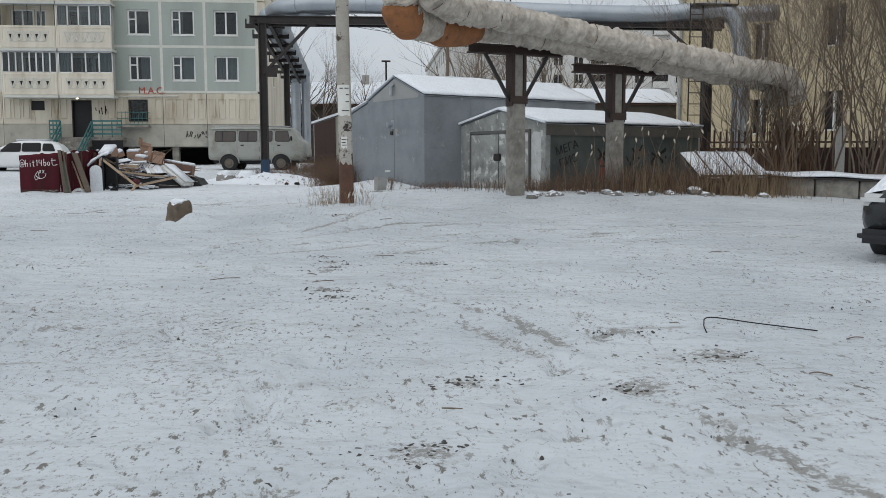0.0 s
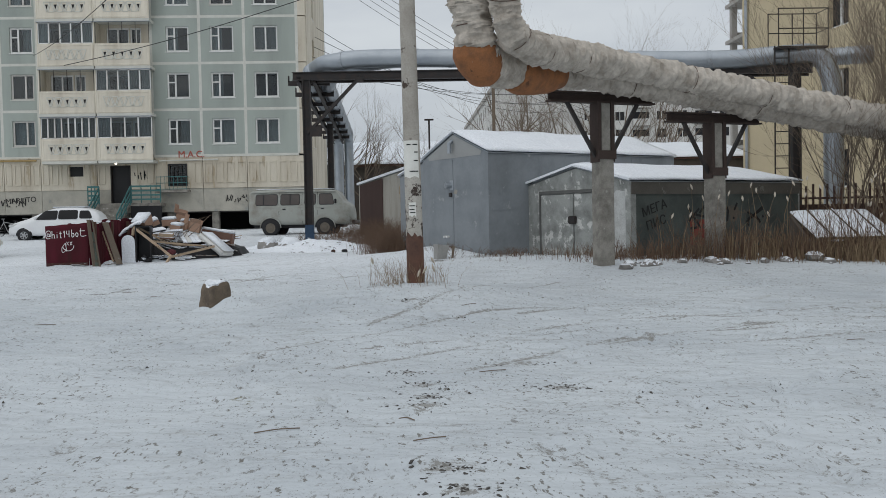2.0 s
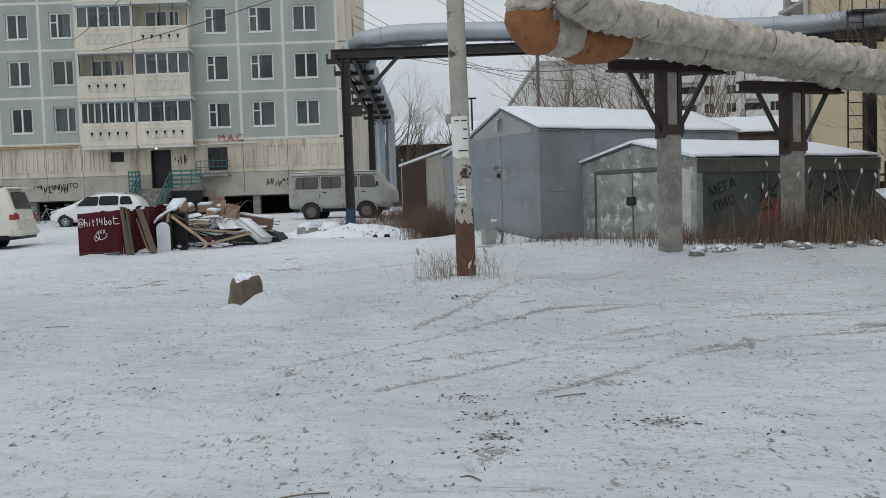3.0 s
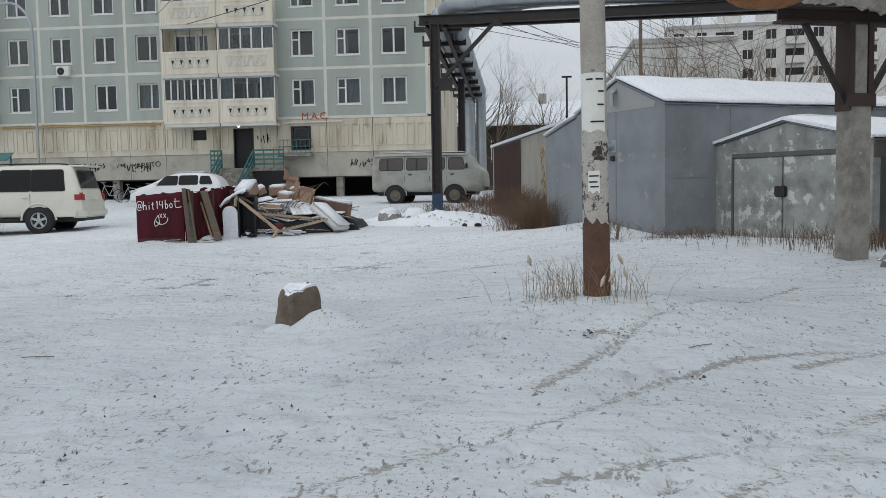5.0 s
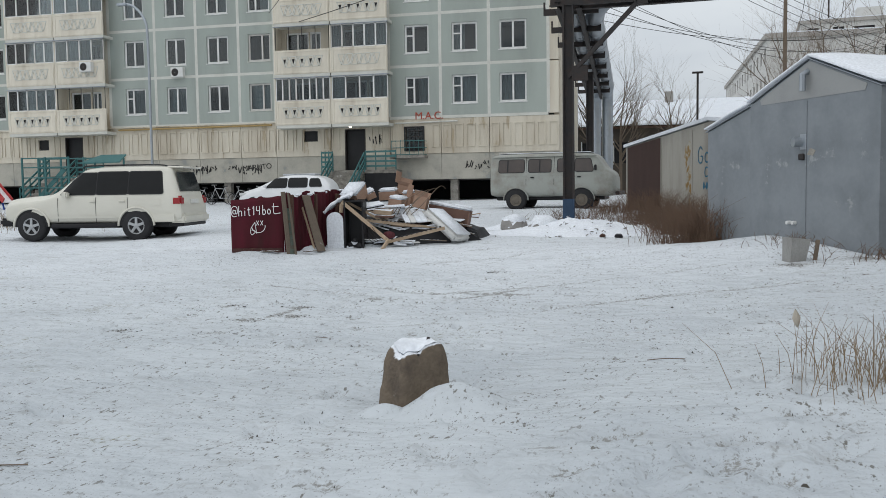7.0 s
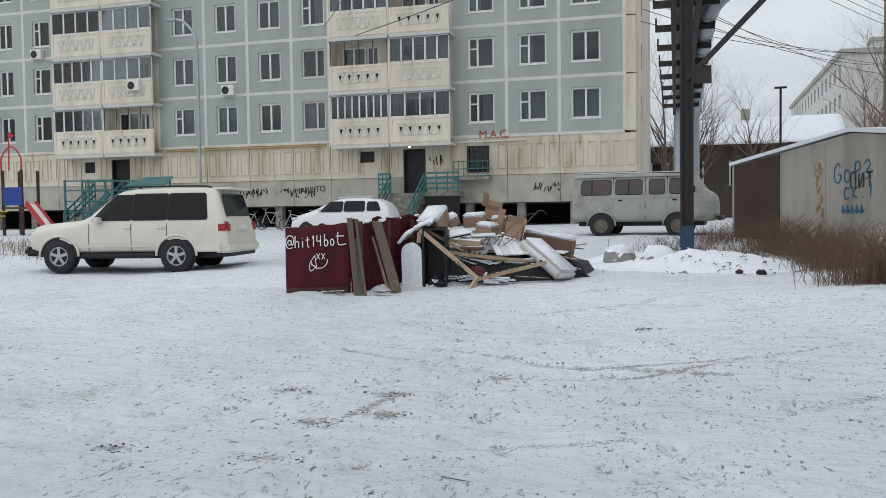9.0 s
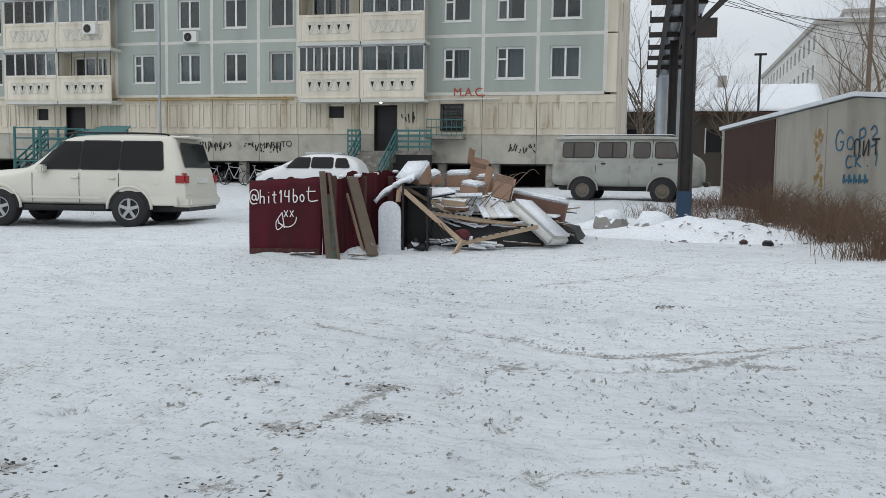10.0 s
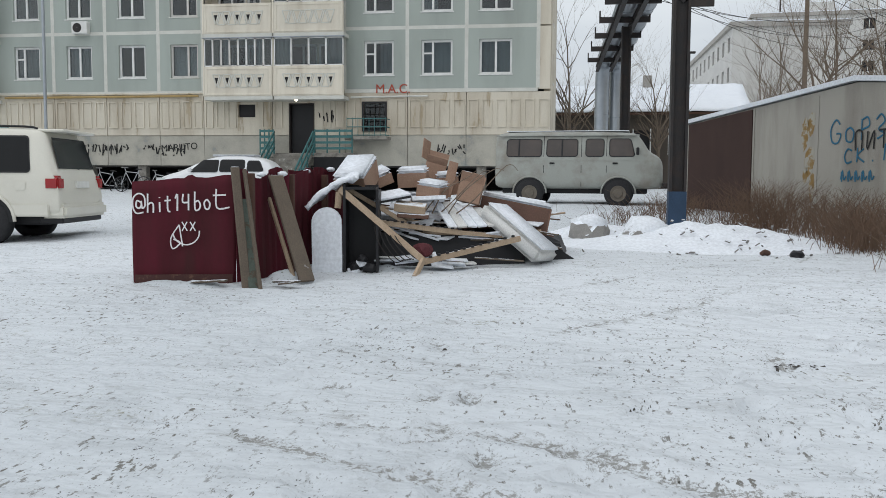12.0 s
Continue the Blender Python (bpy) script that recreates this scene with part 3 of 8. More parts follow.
def balcony(parent, m, w, glazed, dark_tri, mat_par, seed):
    """A balcony with a parapet of triangles, and glazing where there is any."""
    r = random.Random(seed)
    top = new("balcony")
    top.parent = parent
    top.matrix_local = m
    d = 0.95
    part("slab", bbox(0, w, 0, d, -0.16, 0, 0.012), SEAM, top)
    para = part("parapet", bbox(0.01, w - 0.01, 0.0, 0.09, 0.0, 1.28, 0.012), mat_par, top)
    bm = B()
    box(bm, 0.06, w - 0.06, -0.022, 0.0, 1.16, 1.24)
    box(bm, 0.06, w - 0.06, -0.022, 0.0, 0.05, 0.13)
    box(bm, 0.06, 0.14, -0.022, 0.0, 0.13, 1.16)
    box(bm, w - 0.14, w - 0.06, -0.022, 0.0, 0.13, 1.16)
    part("border", bm, mat_par, para)
    n = 9
    step = (w - 0.9) / n
    for i in range(n):
        cx = 0.45 + step * (i + 0.5)
        up = i % 2
        zc, s, hh = 0.66, step * 0.42, 0.17
        tri = [(-s, -hh), (s, -hh), (0, hh)] if up else [(-s, hh), (0, -hh), (s, hh)]
        big = [(x * 1.65, z * 1.6) for x, z in tri]
        if dark_tri and not up:
            # black prism on the face paints the shade of a triangular opening
            part("triangle", prism(B(), [(x * 0.8, z * 0.8) for x, z in tri], 0.006, pose(cx, -0.008, zc)), DARK, para)
        bm = B()
        for a, b in zip(big, big[1:] + big[:1]):
            beam(bm, (cx + a[0], -0.008, zc + a[1]), (cx + b[0], -0.008, zc + b[1]), 0.03, 0.04)
        part("triangle_border", bm, SEAM, para)
    part("side_wall", bbox(-0.06, 0.0, 0.02, d, 0.0, STOREY - 0.17, 0.006), mat_par, top)
    if glazed:
        n = glazed
        for i in range(n):
            a, b = 0.02 + (w - 0.04) * i / n, 0.02 + (w - 0.04) * (i + 1) / n
            fr = part("window_frame", box(box(box(box(B(), a, a + 0.04, 0.02, 0.07, 1.28, 2.48), b - 0.04, b, 0.02, 0.07, 1.28, 2.48), a, b, 0.02, 0.07, 1.27, 1.33), a, b, 0.02, 0.07, 2.43, 2.49),
                      WHITE_FRAME if r.random() < 0.6 else BROWN_FRAME, top)
            p = part("pane", box(B(), a + 0.04, b - 0.04, 0.042, 0.048, 1.33, 2.43), GLASS, top)
            p.visible_shadow = False
            if r.random() < 0.45:
                curtain(top, pose(a + 0.05, 0.16, 1.3), b - a - 0.1, 1.15)
    else:
        for i in range(5):
            part("rail", tube(B(), [(0.05 + (w - 0.1) * i / 4, 0.05, 1.28), (0.05 + (w - 0.1) * i / 4, 0.05, 2.5)], 0.018, 6), STEEL_DARK, top)
    part("canopy_edge", bbox(-0.05, w + 0.05, -0.1, 0.06, STOREY - 0.2, STOREY - 0.165, 0.006), ZINC, top)
    return top


def build_apartments():
    h = thing("apartment_building", "five-storey grey-green panel apartment building with cream ground floor and balconies", "building", pose(0, FY, 0))
    bays = [(-6.5, -5.95, None), (-9.55, -6.5, (-9.0, -7.6, 0)), (-12.12, -9.55, (-11.5, -10.15, 1)), (-14.9, -12.12, (-14.03, -12.72, 1)),
            (-23.5, -21.4, (-22.92, -21.62, 2)), (-26.05, -23.5, (-25.4, -24.12, 0)), (-28.6, -26.05, (-27.94, -26.7, 0)), (-31.5, -28.6, (-30.53, -29.27, 1)),
            (-40.3, -38.2, (-39.65, -38.5, 1)), (-42.9, -40.3, (-42.05, -41.05, 0)), (-45.5, -42.9, (-44.6, -43.4, 0)), (-52.0, -45.5, (-49.3, -48.0, 1))]
    balc = [(-21.4, -14.9), (-38.2, -31.5)]
    floors = 5
    seam_gap = 0.03
    for k in range(floors):
        z0 = FLOOR_Z + STOREY * k
        for x0, x1, win in bays:
            holes = []
            if win:
                holes = [(win[0], win[1], WIN_Z + STOREY * k, WIN_Z + 1.47 + STOREY * k)]
            bm = wall_panel(x0 + seam_gap, x1 - seam_gap, z0 + seam_gap, z0 + STOREY - seam_gap, holes, 0.0, 0.32)
            part("wall_panel", bm, PANEL_GREEN if win else PANEL_CREAM, h)
            if win:
                w = win[1] - win[0]
                style = win[2] if rnd.random() < 0.75 else rnd.choice((0, 1, 2))
                window_unit("window", w, 1.47, style, h, pose(win[0], 0.1, WIN_Z + STOREY * k), WHITE_FRAME if style != 2 else BROWN_FRAME)
                if rnd.random() < 0.35:
                    side = rnd.choice((0.05, w * 0.5))
                    curtain(h, pose(win[0] + side, 0.3, WIN_Z + STOREY * k), w * 0.45, 1.45)
                if rnd.random() < 0.14:
                    curtain(h, pose(win[0] + 0.03, 0.36, WIN_Z + STOREY * k), w - 0.06, 1.45)
        for bx0, bx1 in balc:
            holes = []
            wdt = bx1 - bx0
            for c in (0.25, 0.75):
                cx = bx0 + wdt * c
                holes.append((cx - 0.9, cx + 0.4, WIN_Z + STOREY * k, WIN_Z + 1.4 + STOREY * k))
                holes.append((cx + 0.45, cx + 1.1, z0 + 0.1, WIN_Z + 1.4 + STOREY * k))
            part("wall_panel", wall_panel(bx0, bx1, z0, z0 + STOREY, holes, 0.0, 0.32), PANEL_CREAM, h)
            for a, b, c, d in holes:
                window_unit("window", b - a, d - c, 0, h, pose(a, 0.1, c), WHITE_FRAME)
    # paint seams between the panels
    for k in range(floors + 1):
        z = FLOOR_Z + STOREY * k
        for x0, x1 in ((-14.9, -6.5), (-31.5, -21.4), (-52, -38.2)):
            part("seam", box(B(), x0, x1, -0.004, 0.06, z - 0.075, z + 0.075), SEAM, h)
    for x in (-9.55, -12.12, -14.9, -21.4, -23.5, -26.05, -28.6, -31.5, -40.3, -42.9, -45.5, -6.5):
        part("seam", box(B(), x - 0.08, x + 0.08, -0.008, 0.06, FLOOR_Z + 0.076, FLOOR_Z + STOREY * floors), SEAM, h)
    # balconies
    for k in range(floors):
        z = 5.03 + STOREY * k
        for i, (x0, x1) in enumerate([(-20.95, -17.85), (-17.79, -14.69), (-37.55, -34.4), (-34.34, -31.2)]):
            glazed = [[8, 4, 5, 0], [0, 5, 5, 4], [5, 0, 4, 4], [0, 5, 5, 5], [4, 4, 4, 5]][k][i]
            balcony(h, pose(x0, -0.95, z), x1 - x0, glazed, i < 2 and (k + i) % 3 != 2 or k == 0, PARAPET, 100 + k * 10 + i)
    # ground floor of ribbed cream panels
    holes = [(-17.44, -16.28, 2.6, 4.79), (-19.78, -18.99, 4.19, 4.76), (-14.05, -13.1, 3.63, 4.76), (-34.6, -33.5, 2.6, 4.79), (-36.4, -35.7, 4.1, 4.7)]
    edges = [-52, -45.5, -42.9, -38.2, -31.5, -28.6, -26.05, -23.5, -21.4, -18.2, -14.9, -12.12, -9.55, -5.95]
    for x0, x1 in zip(edges, edges[1:]):
        hs = [(max(a, x0), min(b, x1), c, d) for a, b, c, d in holes if a < x1 and b > x0]
        part("wall_panel", wall_panel(x0 + 0.015, x1 - 0.015, 3.4, FLOOR_Z - 0.08, hs and [(a, b, max(c, 3.4), d) for a, b, c, d in hs], 0.02, 0.3), PANEL_CREAM, h)
        n = max(1, round((x1 - x0) / 0.58))
        for i in range(n):
            c = x0 + (x1 - x0) * (i + 0.5) / n
            if not any(a - 0.25 < c < b + 0.25 for a, b, *_ in hs):
                bm = B()
                w = (x1 - x0) / n * 0.36
                for a, b, cz, d in ((c - w, c + w, 4.87, 4.92), (c - w, c + w, 3.72, 3.77), (c - w, c - w + 0.045, 3.77, 4.87), (c + w - 0.045, c + w, 3.77, 4.87)):
                    box(bm, a, b, -0.03, 0.02, cz, d)
                part("rib", bm, PANEL_CREAM, h)
        hs2 = [(a, b, 2.59, 3.4) for a, b, c, d in hs if c < 3]
        part("plinth", wall_panel(x0 + 0.01, x1 - 0.01, 2.05, 3.39, hs2, 0.06, 0.3), PLINTH, h)
    part("cornice", bbox(-52, -14.9, -0.06, 0.05, FLOOR_Z - 0.08, FLOOR_Z - 0.015, 0.01), PANEL_CREAM, h)
    tubebm = tube(B(), [(-31, -0.1, 5.12), (-21.6, -0.1, 5.14)], 0.05, 8)
    part("gas_pipe", tubebm, mat("ochre_gas_pipe", (0.42, 0.30, 0.13), 0.7), h, "ochre gas pipe")
    part("gas_pipe", tube(B(), [(-14.6, -0.1, 5.02), (-11.2, -0.1, 5.06)], 0.04, 8), SEAM, h)
    # body behind the facade
    top_z = FLOOR_Z + STOREY * floors
    part("end_wall", wall_panel(0, 11.9, 2.05, top_z, [(3.2, 4.2, WIN_Z + STOREY * k, WIN_Z + 1.4 + STOREY * k) for k in range(floors)], 0, 0.3), PANEL_CREAM, h).matrix_local = pose(-5.95, 0.33, 0, 0, 0, 90)
    for k in range(floors):
        window_unit("window", 1.0, 1.4, 0, h, pose(-6.05, 0.33 + 3.2, WIN_Z + STOREY * k, 0, 0, 90), WHITE_FRAME)
    part("end_wall", box(B(), -52.3, -52, 0.0, 12.2, 2.05, top_z), PANEL_CREAM, h)
    part("back_wall", box(B(), -52, -5.95, 12.2, 12.5, 2.05, top_z), PANEL_GREEN, h)
    part("roof", bbox(-52.5, -5.6, -0.35, 12.8, top_z, top_z + 0.35, 0.02), PLINTH, h)
    for k in range(floors + 1):
        z = 2.0 if k == 0 else FLOOR_Z + STOREY * (k - 1) - 0.1
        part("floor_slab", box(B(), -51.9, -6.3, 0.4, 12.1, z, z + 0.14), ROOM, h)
    # this sheet, like the slabs, carries the painted dimness behind the panes
    part("dark_backing", box(B(), -51.9, -6.3, 2.4, 2.5, 2.2, top_z), ROOM, h)
    n = 18
    for i in range(n):
        x = -50.5 + i * (44.2 / (n - 1))
        part("foundation_pillar", bbox(x - 0.2, x + 0.2, 0.2, 0.6, 0.4, 2.05, 0.02), CONCRETE, h)
    # black sheet stands in for the shade of the crawl space
    part("dark_backing", box(B(), -51.9, -6.3, 6.0, 6.1, 0.2, 2.0), DARK, h)
    # doors, hatch grille
    for x in (-17.44, -34.6):
        d = new("door")
        d.parent = h
        part("door_leaf", bbox(x + 0.06, x + 1.1, 0.22, 0.28, 2.6, 4.74, 0.008), BLACK_PLASTIC, d, "black steel door")
        part("door_frame", box(box(box(B(), x, x + 0.06, 0.0, 0.3, 2.6, 4.79), x + 1.1, x + 1.16, 0.0, 0.3, 2.6, 4.79), x + 0.06, x + 1.1, 0.0, 0.3, 4.74, 4.79), STEEL_DARK, d)
    part("vent_cover", bbox(-19.78, -18.99, 0.14, 0.18, 4.19, 4.76, 0.005), BLACK_PLASTIC, h)
    part("vent_cover", bbox(-36.4, -35.7, 0.14, 0.18, 4.1, 4.7, 0.005), BLACK_PLASTIC, h)
    g = B()
    for i in range(5):
        tube(g, [(-14.05 + 0.95 * i / 4, -0.03, 3.63), (-14.05 + 0.95 * i / 4, -0.03, 4.76)], 0.014, 6)
    for z in (3.7, 4.0, 4.3, 4.6):
        tube(g, [(-14.07, -0.03, z), (-13.08, -0.03, z)], 0.014, 6)
    part("window_grille", g, STEEL_DARK, h)
    part("pane", box(B(), -14.05, -13.1, 0.1, 0.11, 3.63, 4.76), GLASS, h)
    fr = B()
    for a, b, c, d in ((-14.13, -14.05, 3.55, 4.84), (-13.1, -13.02, 3.55, 4.84), (-14.05, -13.1, 3.55, 3.63), (-14.05, -13.1, 4.76, 4.84)):
        box(fr, a, b, -0.04, 0.05, c, d)
    part("window_frame", fr, BLACK_PLASTIC, h)
    lamp = bpy.data.materials.new("lit_door_lamp")
    lamp.use_nodes = True
    lamp.node_tree.nodes["Principled BSDF"].inputs["Emission Color"].default_value = (1, 0.9, 0.7, 1)
    lamp.node_tree.nodes["Principled BSDF"].inputs["Emission Strength"].default_value = 6
    bm = B()
    bmesh.ops.create_uvsphere(bm, u_segments=12, v_segments=8, radius=0.07)
    ob = part("door_lamp", bm, lamp, h, "lit round lamp over the entrance")
    ob.location = (-16.86, -0.75, 4.88)
    # air conditioner
    def ac(x, y, z):
        a = new("air_conditioner")
        a.parent = h
        part("casing", bbox(x, x + 0.75, y - 0.3, y, z, z + 0.55, 0.02), WHITE_BOARD, a)
        part("fan_grille", lathe(B(), [(0.02, 0), (0.21, 0), (0.21, 0.012), (0.02, 0.012)], 20, pose(x + 0.28, y - 0.315, z + 0.27)), STEEL_DARK, a)
    ac(-27.5, 0, 7.95)
    ac(-32.6, -0.95, 8.35)
    ac(-39.6, 0, 10.6)
    # graffiti
    letters("writing", "MARUTO", 0.42, BLACK_PAINT, pose(-22.6, 0.045, 2.86, 0, -4, 0), h)
    letters("writing", "M.A.C.", 0.55, RED_SPRAY, pose(-12.75, -0.03, 5.36), h)
    part("writing", box(B(), -13.3, -12.3, -0.03, -0.02, 5.03, 5.07), RED_SPRAY, h)
    r = random.Random(5)
    for x, w in ((-29.6, 1.2), (-27.2, 2.2), (-24.3, 2.0), (-10.9, 1.3), (-16.1, 0.9)):
        bm = B()
        z = 2.75 if x != -16.1 else 4.2
        n = int(w / 0.16)
        for i in range(n):
            a = x + i * 0.17
            for q in range(2):
                bm = B()
                beam(bm, (a + r.uniform(-0.03, 0.12), 0.045 if z < 3.4 else 0.008, z + r.uniform(-0.28, 0.28)), (a + r.uniform(0.0, 0.16), 0.045 if z < 3.4 else 0.008, z + r.uniform(-0.28, 0.28)), 0.02, 0.05)
                part("writing", bm, BLACK_PAINT, h)
    # entrance stairs
    for ex in (-17.6, -34.8):
        st = new("entrance_stairs")
        st.parent = h
        n = 9
        for i in range(n):
            part("step", bbox(ex - 0.15, ex + 1.5, -0.95 - 0.28 * (n - i), -0.95 - 0.28 * (n - i - 1), 0.9 + 0.18 * i, 0.9 + 0.18 * (i + 1), 0.01), CONCRETE, st)
        part("landing", bbox(ex - 0.9, ex + 3.3, -0.95, 0.0, 2.4, 2.58, 0.015), CONCRETE, st)
        # near-black sheet closes the hollow below the landing
        part("landing_dark_sheet", bbox(ex + 1.55, ex + 3.3, -0.93, -0.85, 0.9, 2.4, 0.01), DARK, st)
        for sx in (ex - 0.2, ex + 1.55):
            bm = B()
            for dz in (0.25, 0.55, 0.9):
                beam(bm, (sx, -0.95 - 0.28 * n, 0.95 + dz), (sx, -0.95, 2.58 + dz), 0.05, 0.09)
            for i in range(4):
                yy = -0.95 - 0.28 * n * i / 3
                zz = 2.58 - 1.62 * i / 3
                beam(bm, (sx, yy, zz - 0.1), (sx, yy, zz + 0.95), 0.05, 0.05)
            part("handrail", bm, TEAL, st, "teal painted handrail")
        for a, b in ((ex + 1.6, ex + 3.25), (ex - 0.85, ex - 0.25)):
            for dz in (0.2, 0.45, 0.7, 0.95):
                part("landing_rail", beam(B(), (a, -0.93, 2.58 + dz), (b, -0.93, 2.58 + dz), 0.03, 0.1), TEAL, st)
            for i in range(4):
                part("landing_post", beam(B(), (a + (b - a) * i / 3, -0.89, 2.5), (a + (b - a) * i / 3, -0.89, 3.6), 0.05, 0.05), TEAL, st)
    bm = B()
    for dz in (0, 0.35, 0.7):
        tube(bm, [(-14.6, -0.8, 3.35 + dz), (-12.9, -0.8, 3.35 + dz), (-12.9, -0.05, 3.35 + dz)], 0.02, 6)
    for i in range(8):
        tube(bm, [(-14.6 + 1.7 * i / 7, -0.8, 3.3), (-14.6 + 1.7 * i / 7, -0.8, 4.1)], 0.014, 6)
    part("balustrade", bm, TEAL, h)
    part("slab", bbox(-14.7, -12.85, -0.85, 0.0, 3.16, 3.3, 0.01), CONCRETE, h)


build_apartments()

# ---- brushed and sprayed writing ----
HAND = {"@": [[(0.62, 0.55), (0.35, 0.62), (0.28, 0.35), (0.5, 0.25), (0.66, 0.4), (0.64, 0.62), (0.72, 0.25), (0.92, 0.4), (0.85, 0.85), (0.45, 0.98), (0.08, 0.75), (0.05, 0.3), (0.3, 0.0), (0.8, 0.05)]],
        "h": [[(0.15, 1.15), (0.12, 0.0)], [(0.12, 0.45), (0.4, 0.6), (0.62, 0.5), (0.62, 0.0)]], "i": [[(0.3, 0.6), (0.3, 0.0)], [(0.3, 0.85), (0.3, 0.9)]],
        "t": [[(0.35, 0.95), (0.35, 0.1), (0.6, 0.0)], [(0.05, 0.65), (0.65, 0.68)]], "1": [[(0.2, 0.75), (0.45, 1.0), (0.42, 0.0)]], "4": [[(0.15, 1.0), (0.1, 0.5), (0.65, 0.5)], [(0.6, 1.0), (0.58, 0.0)]],
        "b": [[(0.15, 1.1), (0.15, 0.05), (0.5, 0.02), (0.65, 0.3), (0.45, 0.55), (0.15, 0.45)]], "o": [[(0.35, 0.6), (0.1, 0.4), (0.2, 0.05), (0.5, 0.02), (0.62, 0.35), (0.35, 0.6)]],
        "T": [[(0.2, 1.2), (0.22, 0.05), (0.95, 0.08)], [(0.0, 0.8), (0.75, 0.83)]]}


def hand_strokes(name, strokes, parent, at, size, wide, material, y=-0.012):
    """One brushed or sprayed character: round-ended strokes on a sheet in the x-z plane."""
    bm = B()
    for line in strokes:
        pts = [(at[0] + x * size[0], y, at[1] + z * size[1]) for x, z in line]
        pts = smooth_path(pts, 4) if len(pts) > 2 else pts
        tube(bm, pts, wide / 2, 6)
    for v in bm.verts:
        v.co.y = y + (v.co.y - y) * 0.3
    return part(name, bm, material, parent)


# ---- garages ----
def quad_slab(bm, a, b, c, d, th):
    """A slab between four corner points, th thick downwards."""
    top = [bm.verts.new(Vector(p)) for p in (a, b, c, d)]
    bot = [bm.verts.new(Vector(p) - Vector((0, 0, th))) for p in (a, b, c, d)]
    bm.faces.new(top)
    bm.faces.new(bot[::-1])
    for i in range(4):
        bm.faces.new((top[i], bot[i], bot[(i + 1) % 4], top[(i + 1) % 4]))
    return bm


def snow_blanket(parent, a, b, c, d, th, seed, over=0.06):
    """Snow lying on the slope a b c d (a-b along the eave), uneven at its edge."""
    a, b, c, d = [Vector(p) for p in (a, b, c, d)]
    nx, ny = 26, 12
    bm = B()
    grid = []
    for j in range(ny + 1):
        row = []
        for i in range(nx + 1):
            u, v = i / nx, j / ny
            p = (a * (1 - u) + b * u) * (1 - v) + (d * (1 - u) + c * u) * v
            edge = min(u, 1 - u, v * 1.5) * 8
            hgt = th * min(1, 0.6 + edge) * (0.8 + 0.45 * noise.noise((p.x * 1.1, p.y * 1.1, seed)))
            if v == 0:
                p = p + (a - d).normalized() * 0.05 * (0.5 + noise.noise((p.x * 3, p.y * 3, seed)))
            row.append(bm.verts.new(p + Vector((0, 0, hgt + 0.006))))
        grid.append(row)
    for j in range(ny):
        for i in range(nx):
            bm.faces.new((grid[j][i], grid[j][i + 1], grid[j + 1][i + 1], grid[j + 1][i]))
    ob = part("roof_snow", bm, SNOW, parent, "layer of white snow", smooth=True)
    s = ob.modifiers.new("thickness", "SOLIDIFY")
    s.thickness, s.offset = 0.03, -1
    return ob


def garage(name, label, corner, turn, width, depth, zb, eave, ridge, wall_mat, side_mat, peak=0.5, verge=0.0):
    """A gabled sheet-metal garage. Its front runs from corner along local x, and its depth along local y."""
    g = thing(name, label, "garage", pose(corner[0], corner[1], 0, 0, 0, turn), "row of garages")
    t = 0.06
    pk = width * peak
    front = [(0, zb), (width, zb), (width, eave[1]), (pk, ridge), (0, eave[0])]
    part("front_wall", prism(B(), front, t), wall_mat, g)
    part("back_wall", prism(B(), front, t, pose(0, depth - t, 0)), wall_mat, g)
    part("side_wall", box(B(), 0, t, t, depth - t, zb, eave[0]), side_mat, g)
    part("side_wall", box(B(), width - t, width, t, depth - t, zb, eave[1]), side_mat, g)
    o = 0.035
    for xa, za, xb in ((-0.04, eave[0], pk), (width + 0.04, eave[1], pk)):
        part("roof", quad_slab(B(), (xa, -o, za + 0.014), (xa, depth + o, za + 0.014), (xb, depth + o, ridge + 0.03), (xb, -o, ridge + 0.03), 0.012), ZINC, g)
        snow_blanket(g, (xa, -o - 0.015, za + 0.044), (xa, depth + o, za + 0.044), (xb, depth + o, ridge + 0.06), (xb, -o - 0.015, ridge + 0.06), 0.07, xa + corner[0])
        if verge:
            part("verge_snow", beam(B(), (xa, -o - 0.03, za + 0.055), (xb, -o - 0.03, ridge + 0.075), 0.04, verge), SNOW, g)
    return g


U = math.degrees(math.atan2(0.872, -0.49))          # the fronts run this way
g1 = garage("garage", "grey-blue painted sheet-metal garage with snow on its gabled roof", (0.09, 25.85), U + 180, 2.92, 6.0, 0.2, (2.86, 2.86), 3.42, GARAGE_BLUE, GARAGE_BLUE, peak=0.5)
for x in (1.40,):
    part("seam_strip", box(B(), x - 0.012, x + 0.02, -0.012, 0.0, 0.3, 2.8), GARAGE_BLUE, g1)
part("seam_strip", box(B(), 2.9, 2.935, -0.015, 0.03, 0.2, 2.84), GARAGE_BLUE, g1)
pl = part("lock_cover", tube(B(), [(1.30, 0, 2.18), (1.27, -0.14, 2.18)], 0.075, 16), ZINC, g1, "short zinc vent pipe")
part("lock_plate", bbox(1.28, 1.42, -0.02, 0.0, 2.06, 2.3, 0.006), ZINC, g1)
part("lock", bbox(1.28, 1.39, -0.06, 0.0, 1.9, 2.0, 0.015), STEEL_DARK, g1)
part("whitewash_smear", prism(B(), [(1.42, 1.98), (1.56, 1.96), (1.62, 2.04), (1.5, 2.08)], 0.004, pose(0, -0.004, 0)), GARAGE_PALE, g1)
